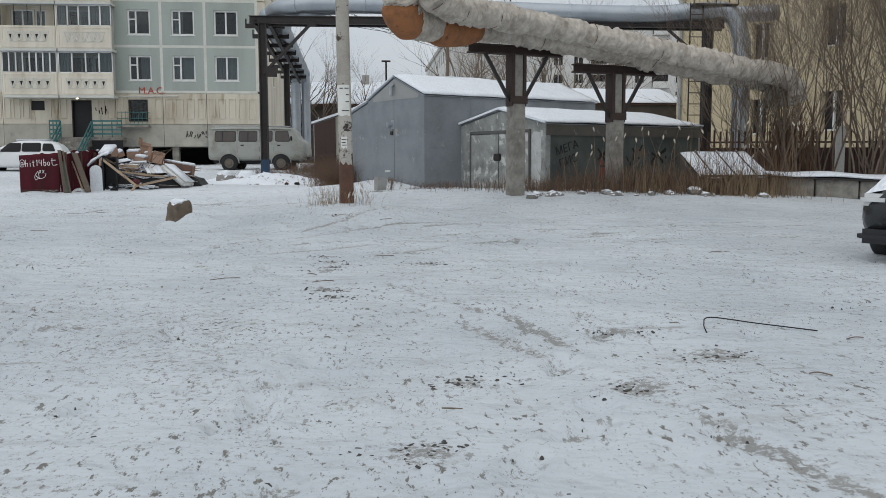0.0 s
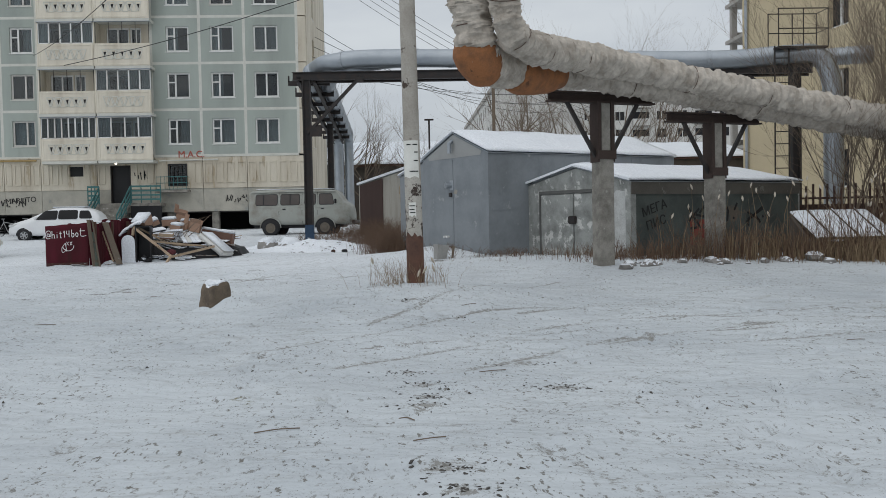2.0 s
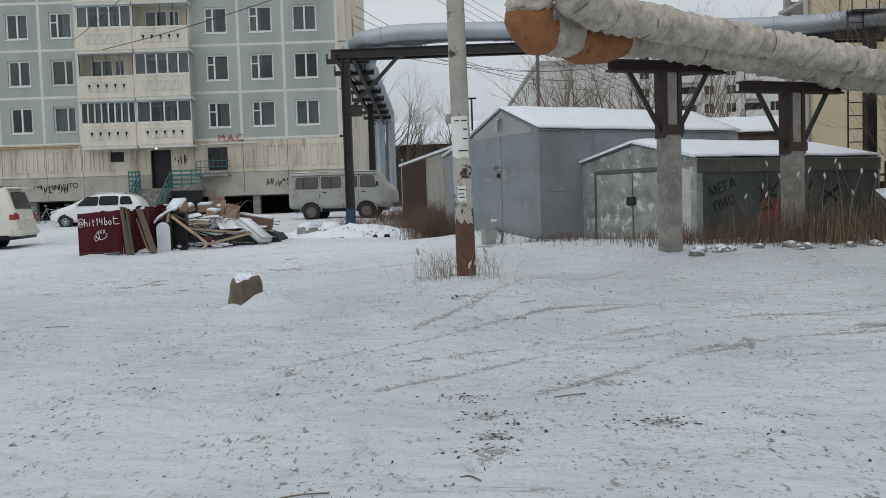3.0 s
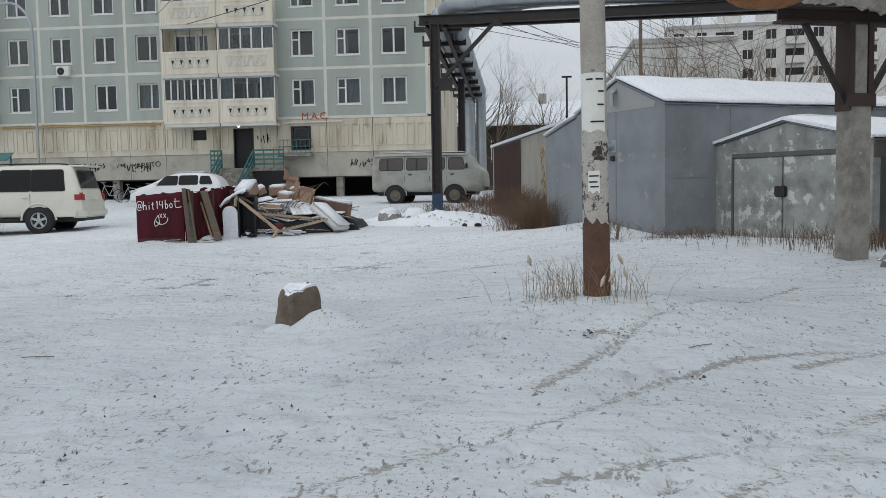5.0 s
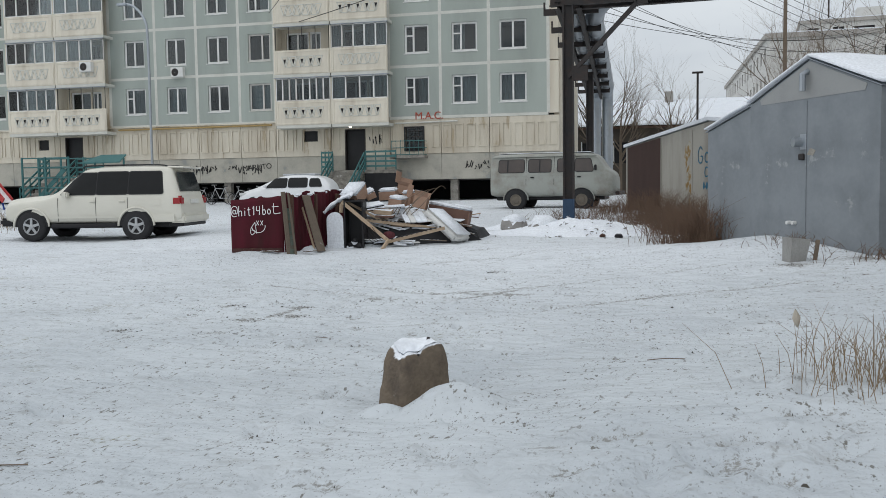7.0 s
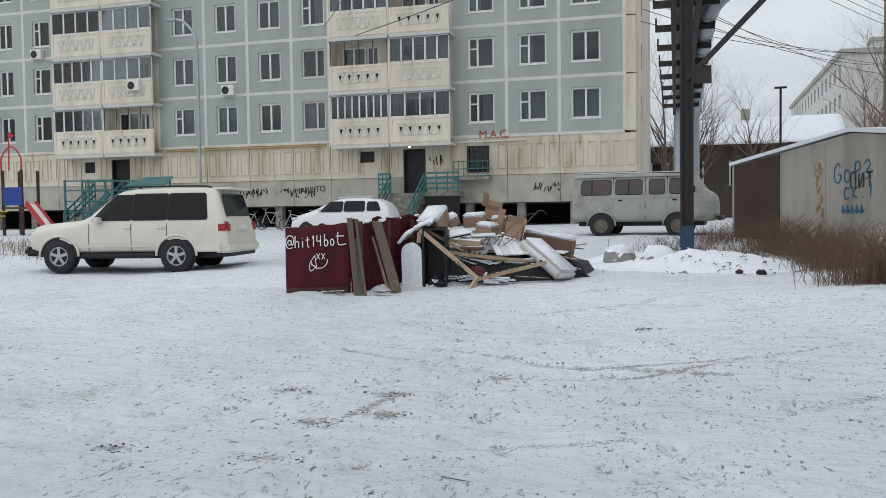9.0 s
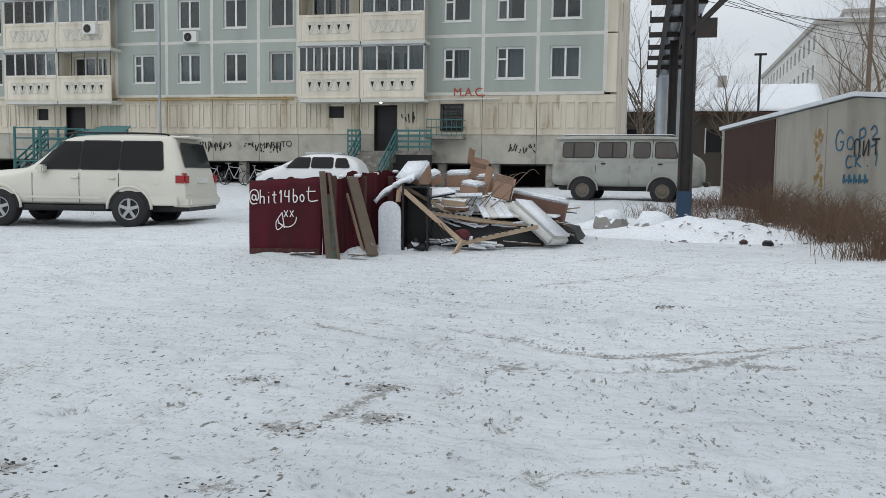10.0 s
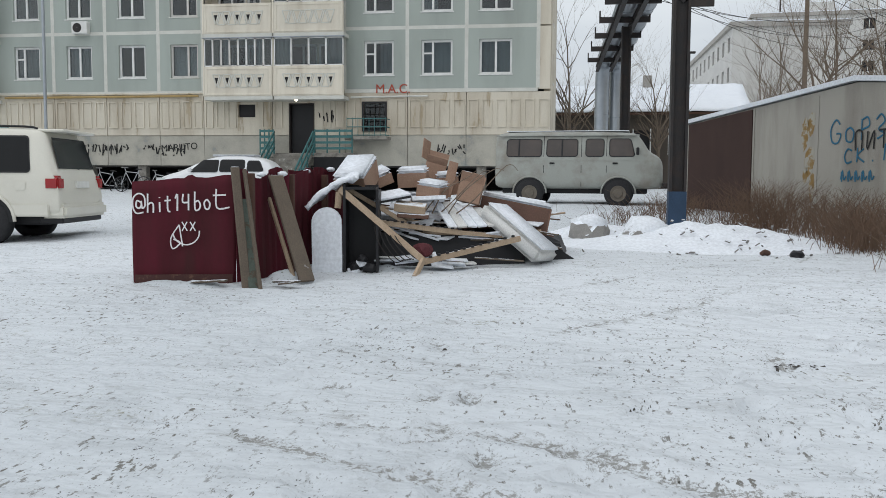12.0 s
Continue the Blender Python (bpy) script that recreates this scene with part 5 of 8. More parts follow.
# ---- utility pole ----
def utility_pole():
    p = thing("utility_pole", "concrete utility pole with peeling whitewash, notices and a rusty foot", "pole", pose(-0.28, 14.85, 0, 0, -0.7, 0))
    bm = tube(B(), [(0, 0, 0.1), (0, 0, 1.6), (0, 0, 3.6), (0, 0, 8.8)], [0.112, 0.108, 0.104, 0.09], 24)
    part("shaft", bm, POLE_MAT, p, smooth=True)
    def shell(name, z0, z1, r0, r1, material, label, ragged, seed):
        bm = B()
        k, n = 16, 40
        rows = [[bm.verts.new(((r0 + (r1 - r0) * j / k) * math.cos(2 * math.pi * i / n), (r0 + (r1 - r0) * j / k) * math.sin(2 * math.pi * i / n), z0 + (z1 - z0) * j / k)) for i in range(n)] for j in range(k + 1)]
        for a, b in zip(rows, rows[1:]):
            for i in range(n):
                bm.faces.new((a[i], a[(i + 1) % n], b[(i + 1) % n], b[i]))
        for i, v in enumerate(rows[-1]):
            v.co.z += ragged * (noise.noise((v.co.x * 16, v.co.y * 16, seed)) + 0.15 * noise.noise((v.co.x * 60, v.co.y * 60, seed)))
        part(name, bm, material, p, label, smooth=True)
    shell("peeling_band", 0.9, 1.93, 0.1125, 0.1095, mat("peeling_paint_band", (0.45, 0.43, 0.39), 0.9, dark=(0.30, 0.27, 0.23), scale=4, patch=(0.06, 0.045, 0.04), patch_scale=7, patch_at=0.505, bump=0.3), "band of peeling whitewash", 0.12, 2)
    shell("rusty_foot", 0.2, 1.18, 0.116, 0.1135, mat("rust_brown_foot", (0.135, 0.07, 0.05), 0.9, dark=(0.07, 0.045, 0.037), scale=5, amount=0.9), "rust-brown stained foot", 0.11, 5)
    def wrap(name, z0, z1, a0, a1, r, material, label):
        bm = B()
        n = 10
        rows = []
        for i in range(n + 1):
            a = radians(a0 + (a1 - a0) * i / n)
            rows.append([bm.verts.new((r * math.cos(a), r * math.sin(a), z)) for z in (z0 + (0.012 * math.sin(i * 1.1) if z1 - z0 > 0.1 else 0), z1)])
        for u, v in zip(rows, rows[1:]):
            bm.faces.new((u[0], v[0], v[1], u[1]))
        ob = part(name, bm, material, p, label)
        s = ob.modifiers.new("thickness", "SOLIDIFY")
        s.thickness = 0.003
        return ob
    wrap("notice", 1.93, 2.41, 195, 318, 0.1105, PAPER, "white paper notice wrapped on the pole")
    wrap("notice", 1.42, 1.6, 235, 285, 0.1145, PAPER, "torn paper notice")
    for z, a0, a1 in ((2.35, 232, 262), (2.35, 275, 310), (2.25, 285, 312), (2.14, 280, 312), (2.0, 250, 312)):
        wrap("printed_line", z, z + 0.014, a0, a1, 0.113, BLACK_PAINT, "line of black print")
    for z, a0, a1 in ((1.55, 240, 280), (1.5, 240, 275), (1.46, 245, 280)):
        wrap("printed_line", z, z + 0.012, a0, a1, 0.117, BLACK_PAINT, "line of black print")
    part("brace", tube(B(), [(0.0, 0, 4.3), (-0.5, 0.12, 5.5)], 0.06, 10), POLE_MAT, p)


utility_pole()

def _drift(cx, cy, rx, ry, hh, n=22, rough=0.35, k=12):
    bm = B()
    rings = []
    for j in range(k + 1):
        f = j / k
        ring = []
        for i in range(n):
            a = 2 * math.pi * i / n
            x, y = cx + rx * f * math.cos(a) * 1.25, cy + ry * f * math.sin(a) * 1.25
            z = ground(x, y) - 0.035 + hh * math.exp(-2.6 * f * f) * (1 + rough * noise.noise((x * 4, y * 4, 3)) + rough * 0.6 * noise.noise((x * 11, y * 11, 5)))
            if j == k:
                z = ground(x, y) - 0.06
            ring.append(bm.verts.new((x, y, z)))
        rings.append(ring)
    for a, b in zip(rings, rings[1:]):
        for i in range(n):
            bm.faces.new((a[i], a[(i + 1) % n], b[(i + 1) % n], b[i]))
    bmesh.ops.remove_doubles(bm, verts=bm.verts, dist=0.0005)
    return bm


# ---- concrete stump ----
def stump():
    st = thing("concrete_stump", "broken brown concrete stump with bent rebar, dusted with snow", "stump", pose(-3.02, 15.25, 0.075, 0, 3, 50))
    brown = mat("earthy_concrete", (0.17, 0.135, 0.10), 0.95, dark=(0.075, 0.06, 0.05), scale=5, amount=0.95, fine=45, bump=0.5, patch=(0.32, 0.29, 0.24), patch_scale=6, patch_at=0.62, dust=0.62)

    def dome(k0, k1, grow, lift):
        bm = B()
        n, k = 48, 28
        rings = []
        for j in range(k0, k1 + 1):
            v = j / k
            z = 0.53 * min(1.0, v * 1.06) - (0.03 * max(0, v - 0.94) / 0.06 if v > 0.94 else 0)
            rad = max(0.05, (1 - v ** 10) ** 0.5) * (1.06 - 0.17 * v)
            ring = []
            for i in range(n):
                a = 2 * math.pi * i / n
                c, s = math.cos(a), math.sin(a)
                sq = 1 / (abs(c) ** 9 + abs(s) ** 9) ** (1 / 9)
                q = Vector((c * 2.2, s * 2.2, z * 7))
                r = 0.185 * sq * rad * (1 + 0.05 * noise.noise(q) + 0.04 * noise.noise(q * 3)) * grow
                chip = 0.10 * max(0, -c * 0.8 - s * 0.3) * v ** 3
                ring.append(bm.verts.new((r * c, r * 0.72 * s, z - chip + 0.035 * noise.noise((c * 3 * rad, s * 3 * rad, 5)) * v + lift)))
            rings.append(ring)
        for a, b in zip(rings, rings[1:]):
            for i in range(n):
                bm.faces.new((a[i], a[(i + 1) % n], b[(i + 1) % n], b[i]))
        bm.faces.new(rings[-1])
        return bm
    part("block", dome(0, 28, 1.0, 0.0), brown, st, smooth=True)
    part("snow_cap", dome(26, 28, 1.01, 0.008), SNOW, st, smooth=True, facing=(0, 0, 1))
    for cx, cy, rx, ry, hh in ((-2.72, 15.02, 0.38, 0.3, 0.20), (-3.12, 14.98, 0.22, 0.16, 0.10)):
        tagged(part("snowdrift", _drift(cx, cy, rx, ry, hh, 30, 0.1, 14), SNOW_GROUND, smooth=True), "smooth snowdrift banked against the stump", "snow", "snowdrifts")
    for x, y, z, tip in ((-0.13, -0.05, 0.40, 0.06), (-0.06, -0.085, 0.44, 0.03), (0.04, -0.08, 0.46, 0.03), (0.10, 0.03, 0.49, 0.07), (0.14, 0.0, 0.455, 0.06)):
        part("rebar", tube(B(), [(x, y, z - 0.06), (x + 0.004, y - 0.006, z), (x + 0.006, y - 0.008, z + tip * 0.7)], 0.012, 6), STEEL_DARK, st)


stump()

# ---- vehicles ----
def car_section(row, n_round=4):
    """Half a cross-section from sill to roof middle: (half width, height) points."""
    x, zb, zw, zr, wb, ww, wr = row
    zm = zb + 0.45 * (zw - zb)
    return [(wb - 0.08, zb), (wb, zb + 0.05), (ww + 0.015, zm), (ww, zw), ((ww + wr) / 2 + 0.012, (zw + zr - 0.08) / 2), (wr, zr - 0.10), (wr - 0.05, zr - 0.035), (wr - 0.14, zr - 0.006), (wr * 0.5, zr + 0.012), (0, zr + 0.018)]


def lerp_row(rows, x):
    for a, b in zip(rows, rows[1:]):
        if a[0] <= x <= b[0]:
            f = (x - a[0]) / (b[0] - a[0])
            return tuple(p + (q - p) * f for p, q in zip(a, b))
    return rows[0] if x < rows[0][0] else rows[-1]


def car_body(rows, bm):
    rings = []
    for r in rows:
        half = car_section(r)
        full = [(-w, z) for w, z in half] + [(w, z) for w, z in half[-2::-1]]
        rings.append([bm.verts.new((r[0], w, z)) for w, z in full])
    for a, b in zip(rings, rings[1:]):
        for k in range(len(a) - 1):
            bm.faces.new((a[k], b[k], b[k + 1], a[k + 1]))
        bm.faces.new((a[-1], b[-1], b[0], a[0]))
    bm.faces.new(rings[0][::-1])
    bm.faces.new(rings[-1])
    return bm


def side_patch(rows, x0, x1, z0, z1, side, off=0.006, slant=(0, 0), n=8, rounded=0.0):
    """A panel lying on the car's flank between two lengths and two heights, with rounded corners where asked."""
    bm = B()
    grid = []
    cols = [i / n for i in range(n + 1)]
    if rounded:
        f = rounded / (x1 - x0)
        cols = [f * k for k in (0, 0.08, 0.3, 0.6)] + [f + (1 - 2 * f) * k / n for k in range(n + 1)] + [1 - f * k for k in (0.6, 0.3, 0.08, 0)]
    for u in cols:
        inset = 0.0
        if rounded:
            d = min(u, 1 - u) * (x1 - x0)
            if d < rounded:
                inset = rounded - math.sqrt(max(0, rounded ** 2 - (rounded - d) ** 2))
        col = []
        for j in range(4):
            v = (inset + (z1 - z0 - 2 * inset) * j / 3) / (z1 - z0)
            xa, xb = x0 + slant[0] * v, x1 + slant[1] * v
            x = xa + (xb - xa) * u
            z = z0 + (z1 - z0) * v
            sec = car_section(lerp_row(rows, x))
            w = sec[0][0]
            for (wa, za), (wb, zb) in zip(sec, sec[1:]):
                if za <= z <= zb:
                    w = wa + (wb - wa) * (z - za) / max(1e-6, zb - za)
            col.append(bm.verts.new((x, side * (w + off), z)))
        grid.append(col)
    for a, b in zip(grid, grid[1:]):
        for j in range(3):
            bm.faces.new((a[j], b[j], b[j + 1], a[j + 1]))
    return bm


def wheel(parent, x, side, y, z, r, w, rim_mat, spokes=6):
    wh = new("wheel")
    wh.parent = parent
    wh.matrix_local = pose(x, y, z) @ (pose(0, 0, 0) if side < 0 else pose(0, 0, 0, 0, 0, 180))
    part("tyre", lathe(B(), [(r * 0.53, 0.0), (r * 0.9, -0.01), (r * 0.985, 0.025), (r, 0.06), (r, w - 0.06), (r * 0.97, w - 0.02), (r * 0.53, w)], 28), RUBBER, wh, smooth=True)
    part("hub_back", lathe(B(), [(r * 0.6, 0.02), (r * 0.3, 0.03), (0.01, 0.03)], 20), BLACK_PLASTIC, wh, facing=(0, -1, 0))
    bm = lathe(B(), [(r * 0.57, -0.006), (r * 0.53, -0.004), (r * 0.49, 0.02)], 24)
    if not spokes:
        lathe(bm, [(r * 0.58, 0.004), (r * 0.34, 0.016), (r * 0.3, -0.006), (0.01, -0.01)], 20)
    for k in range(spokes):
        a = 2 * math.pi * k / spokes + 0.3
        beam(bm, (0.05 * math.cos(a), 0.004, 0.05 * math.sin(a)), (r * 0.52 * math.cos(a), 0.004, r * 0.52 * math.sin(a)), 0.02, r * 0.17)
    lathe(bm, [(0.001, -0.014), (r * 0.15, -0.01), (r * 0.2, 0.02)], 14)
    part("rim", bm, rim_mat, wh)


def arch(bm, x, side, y, z, r):
    """A flat black plate on the flank that paints the shade of the wheel house behind a wheel."""
    n = 16
    pts = [(r * math.cos(math.pi * k / n), r * math.sin(math.pi * k / n) * 0.96) for k in range(n + 1)]
    pts += [(-r, -0.01), (r, -0.01)]
    return prism(bm, pts, 0.02, pose(x, y - (0.01 if side < 0 else 0.01), z))


def vehicle(name, label, m, rows, paint, windows, wheels, r, tw, rim, glass_mat=CAR_GLASS, spokes=6, rounded=0.07, flare=None):
    c = thing(name, label, "car", m)
    ob = part("body", car_body(rows, B()), paint, c, smooth=True)
    es = ob.modifiers.new("soft_edges", "SUBSURF")
    es.levels = es.render_levels = 1
    for side in (-1, 1):
        for x0, x1, z0, z1, sl in windows:
            o = part("side_window", side_patch(rows, x0, x1, z0, z1, side, 0.006, sl, 8, rounded), glass_mat, c, facing=(0, side, 0))
            b = part("window_seal", side_patch(rows, x0 - 0.025, x1 + 0.025, z0 - 0.025, z1 + 0.025, side, 0.002, sl, 8, rounded + 0.02), BLACK_PLASTIC, c, facing=(0, side, 0))
        for x in wheels:
            row = lerp_row(rows, x)
            yw = side * row[5]
            part("wheel_house_shade", arch(B(), x, side, yw - side * 0.004, r, r * 1.17), BLACK_PLASTIC, c)
            wheel(c, x, side, yw + side * 0.03, r, r, tw, rim, spokes)
            if flare:
                pts = [(x + r * 1.22 * math.cos(a), yw + side * 0.012, r + r * 1.2 * math.sin(a)) for a in [math.pi * k / 14 for k in range(15)]]
                part("wheel_flare", tube(B(), pts, flare, 8), paint, c, smooth=True)
    return c


# local x runs from the front (0) to the rear
SUV = [(0.0, 0.55, 0.80, 0.93, 0.70, 0.74, 0.66), (0.05, 0.50, 0.85, 1.02, 0.84, 0.87, 0.76), (0.18, 0.47, 0.90, 1.08, 0.91, 0.935, 0.82), (0.6, 0.45, 0.95, 1.12, 0.94, 0.955, 0.84), (1.2, 0.45, 1.03, 1.17, 0.95, 0.96, 0.86),
       (1.42, 0.45, 1.10, 1.20, 0.95, 0.96, 0.84), (2.0, 0.45, 1.14, 1.66, 0.95, 0.96, 0.77), (2.18, 0.45, 1.15, 1.79, 0.95, 0.96, 0.755), (2.45, 0.45, 1.15, 1.85, 0.95, 0.96, 0.755), (3.3, 0.45, 1.15, 1.88, 0.95, 0.96, 0.765), (4.3, 0.45, 1.15, 1.87, 0.95, 0.96, 0.765),
       (4.52, 0.45, 1.15, 1.85, 0.95, 0.96, 0.76), (4.60, 0.45, 1.15, 1.79, 0.95, 0.955, 0.755), (4.79, 0.45, 1.12, 1.22, 0.945, 0.95, 0.86), (4.84, 0.46, 1.0, 1.12, 0.94, 0.945, 0.89), (4.88, 0.48, 0.8, 0.92, 0.93, 0.94, 0.90), (4.9, 0.5, 0.6, 0.68, 0.92, 0.93, 0.89)]
SUV = [(x, zb, zw + 0.04, zr + (0.09 if 1.9 < x < 4.7 else 0.05), wb, ww, wr) for x, zb, zw, zr, wb, ww, wr in SUV]
suv = vehicle("suv", "cream-white four-wheel-drive estate with tinted windows parked on snow", pose(-18.42, 31.0, 0.29, 0, 0, 9), SUV, CAR_CREAM,
              [(1.60, 2.58, 1.23, 1.78, (0.50, 0)), (2.61, 3.44, 1.23, 1.80, (0, 0)), (3.47, 4.40, 1.23, 1.80, (0, -0.08))], (0.82, 3.67), 0.395, 0.27, ALLOY, spokes=5, rounded=0.05, flare=0.03)
part("pillar_trim", side_patch(SUV, 1.75, 4.3, 1.22, 1.80, -1, 0.003, (0.5, -0.08)), BLACK_PLASTIC, suv, facing=(0, -1, 0))
part("chassis", bbox(0.35, 4.6, -0.72, 0.72, 0.33, 0.52, 0.03), BLACK_PLASTIC, suv)
for s in (-1, 1):
    part("bumper_corner", bbox(4.08, 4.72, s * 0.955 - 0.025, s * 0.955 + 0.025, 0.48, 0.70, 0.02, 2), CAR_CREAM, suv)
    part("fuel_flap" if s < 0 else "vent_badge", side_patch(SUV, 4.16, 4.34, 0.92, 1.06, s, 0.006, (0, 0), 4, 0.03), CAR_CREAM, suv)
    part("step_board", bbox(1.3, 3.2, s * 0.86 - 0.1, s * 0.86 + 0.1, 0.34, 0.39, 0.015), BLACK_PLASTIC, suv)
rw = B()
rw.faces.new([rw.verts.new(v) for v in ((4.81, -0.76, 1.28), (4.81, 0.76, 1.28), (4.665, 0.68, 1.80), (4.665, -0.68, 1.80))])
part("rear_window", rw, CAR_GLASS, suv, facing=(1, 0, 0))
for s in (-1, 1):
    part("tail_lamp", bbox(4.62, 4.90, s * 0.855 - 0.115, s * 0.855 + 0.115, 0.90, 1.16, 0.05, 3), RED_LAMP, suv)
    part("headlamp", bbox(0.03, 0.3, s * 0.68 - 0.16, s * 0.68 + 0.16, 0.72, 0.9, 0.04, 2), LAMP_WHITE, suv)
    part("mirror", bbox(1.75, 1.9, s * 1.06 - 0.1, s * 1.06 + 0.1, 1.13, 1.3, 0.03, 2), CAR_CREAM, suv)
    part("roof_rail", tube(B(), smooth_path([(2.15, s * 0.62, 1.90), (2.35, s * 0.62, 1.98), (4.2, s * 0.62, 1.98), (4.4, s * 0.62, 1.90)], 5), 0.02, 8), BLACK_PLASTIC, suv)
    part("side_moulding", side_patch(SUV, 1.35, 3.1, 0.60, 0.66, s, 0.012), CAR_CREAM, suv)
    part("sill", bbox(1.35, 3.15, s * 0.93 - 0.05, s * 0.93 + 0.05, 0.36, 0.46, 0.02), BLACK_PLASTIC, suv)
    for x in (2.42, 3.22):
        part("door_handle", bbox(x, x + 0.16, s * 0.985 - 0.02, s * 0.985 + 0.02, 1.02, 1.06, 0.01), CAR_CREAM, suv)
    for x in (1.55, 2.58, 3.44):
        part("door_gap", side_patch(SUV, x, x + 0.012, 0.5, 1.14, s, 0.003), BLACK_PLASTIC, suv)
part("rear_bumper", bbox(4.55, 4.98, -0.93, 0.93, 0.45, 0.68, 0.05, 2), CAR_CREAM, suv)
part("number_plate", bbox(4.86, 4.915, -0.27, 0.27, 0.95, 1.07, 0.006), PAPER, suv)
part("spoiler", bbox(4.42, 4.88, -0.68, 0.68, 1.89, 1.94, 0.02), CAR_CREAM, suv)
part("lower_valance", bbox(4.5, 4.9, -0.85, 0.85, 0.36, 0.46, 0.02), BLACK_PLASTIC, suv)
part("wiper", beam(B(), (4.80, 0.1, 1.27), (4.77, -0.25, 1.36), 0.02, 0.02), BLACK_PLASTIC, suv)
part("front_bumper", bbox(-0.12, 0.3, -0.88, 0.88, 0.40, 0.62, 0.06, 2), BLACK_PLASTIC, suv)

VAN = [(0.0, 0.60, 0.90, 1.10, 0.70, 0.76, 0.62), (0.05, 0.52, 1.00, 1.26, 0.82, 0.88, 0.74), (0.16, 0.49, 1.12, 1.38, 0.90, 0.94, 0.82), (0.36, 0.48, 1.22, 1.46, 0.94, 0.97, 0.84), (0.44, 0.48, 1.24, 1.60, 0.95, 0.97, 0.82), (0.66, 0.48, 1.24, 1.95, 0.95, 0.97, 0.80), (0.8, 0.48, 1.24, 2.0, 0.95, 0.97, 0.81),
       (2.5, 0.48, 1.24, 2.03, 0.95, 0.97, 0.82), (4.15, 0.48, 1.24, 2.02, 0.95, 0.97, 0.81), (4.40, 0.50, 1.24, 1.98, 0.94, 0.96, 0.79), (4.50, 0.55, 1.24, 1.86, 0.90, 0.92, 0.74)]
# brown tones paint curtains and reflected glare into the panes
VAN_GLASS = mat("brown_van_glass", (0.06, 0.05, 0.045), 0.12, dark=(0.10, 0.075, 0.065), scale=2.5, spec=0.4, bump=0)
van = vehicle("van", "dusty grey rounded forward-control van with dark side windows", pose(-2.6, 41.85, 0.72, 0, 0, 175) , VAN, VAN_GREY,
              [(0.74, 1.38, 1.36, 1.80, (0.12, 0)), (1.55, 2.0, 1.36, 1.80, (0, 0)), (2.24, 3.04, 1.36, 1.80, (0, 0)), (3.2, 4.12, 1.36, 1.80, (0, 0))], (1.15, 3.5), 0.37, 0.22, mat("muddy_hub", (0.16, 0.14, 0.115), 0.8), VAN_GLASS, spokes=0, rounded=0.07, flare=0.022)
part("chassis", bbox(0.4, 4.3, -0.6, 0.6, 0.36, 0.52, 0.03), BLACK_PLASTIC, van)
for s in (-1, 1):
    part("headlamp", lathe(B(), [(0.001, -0.04), (0.08, -0.03), (0.10, 0.0), (0.10, 0.06)], 16, pose(0.1, s * 0.66, 1.02, 0, 0, -90)), LAMP_WHITE, van)
    for x in (1.46, 2.12, 3.12):
        part("door_gap", side_patch(VAN, x, x + 0.014, 0.55, 1.9, s, 0.003), BLACK_PLASTIC, van)
    for x in (1.26, 2.92):
        part("door_handle", bbox(x - 0.09, x + 0.05, s * 0.985 - 0.02, s * 0.985 + 0.02, 1.15, 1.19, 0.012), BLACK_PLASTIC, van)
    for x0, x1 in ((2.62, 2.66), (3.78, 3.82)):
        part("window_bar", side_patch(VAN, x0, x1, 1.37, 1.79, s, 0.012), BLACK_PLASTIC, van)
    part("waist_line", side_patch(VAN, 0.45, 4.3, 1.235, 1.25, s, 0.006), VAN_GREY, van)
    part("mirror", bbox(0.62, 0.7, s * 1.05 - 0.06, s * 1.05 + 0.06, 1.38, 1.58, 0.02), BLACK_PLASTIC, van)
    part("gutter", bbox(0.62, 4.42, s * 0.84 - 0.035, s * 0.84 + 0.035, 1.895, 1.925, 0.008), VAN_GREY, van)
    part("windscreen", prism(B(), [(-0.34, 0), (0.34, 0), (0.32, 0.44), (-0.32, 0.44)], 0.012, pose(0.40, s * 0.37, 1.46, 0, 0, -90) @ pose(0, 0, 0, -31, 0, 0)), BLACK_PLASTIC, van)
part("front_bumper", bbox(-0.14, 0.0, -0.9, 0.9, 0.52, 0.66, 0.03), STEEL_DARK, van)
part("roof_snow", bbox(0.9, 4.2, -0.6, 0.6, 2.03, 2.055, 0.012), SNOW, van)

HATCH = [(0.0, 0.35, 0.5, 0.66, 0.6, 0.62, 0.55), (0.12, 0.28, 0.62, 0.80, 0.78, 0.8, 0.66), (0.5, 0.25, 0.78, 0.93, 0.84, 0.85, 0.72), (0.95, 0.25, 0.88, 1.02, 0.85, 0.86, 0.72), (1.75, 0.25, 0.94, 1.46, 0.85, 0.86, 0.62), (2.4, 0.25, 0.96, 1.53, 0.85, 0.86, 0.62),
         (3.3, 0.26, 0.98, 1.51, 0.85, 0.86, 0.61), (3.9, 0.28, 0.98, 1.36, 0.84, 0.85, 0.60), (4.08, 0.32, 0.85, 1.0, 0.82, 0.83, 0.74), (4.15, 0.36, 0.55, 0.64, 0.78, 0.79, 0.74)]
hatch = vehicle("car", "white hatchback parked before the entrance with snow on roof and bonnet", pose(-20.2, 48.4, 0.58, 0, 0, 4) @ Matrix.Diagonal((1.1, 1.08, 1.12, 1)), HATCH, CAR_WHITE,
                [(1.25, 2.2, 1.0, 1.36, (0.42, 0)), (2.28, 3.1, 1.01, 1.37, (0, -0.03)), (3.2, 3.75, 1.03, 1.34, (0, -0.2))], (0.78, 3.35), 0.3, 0.2, ALLOY)
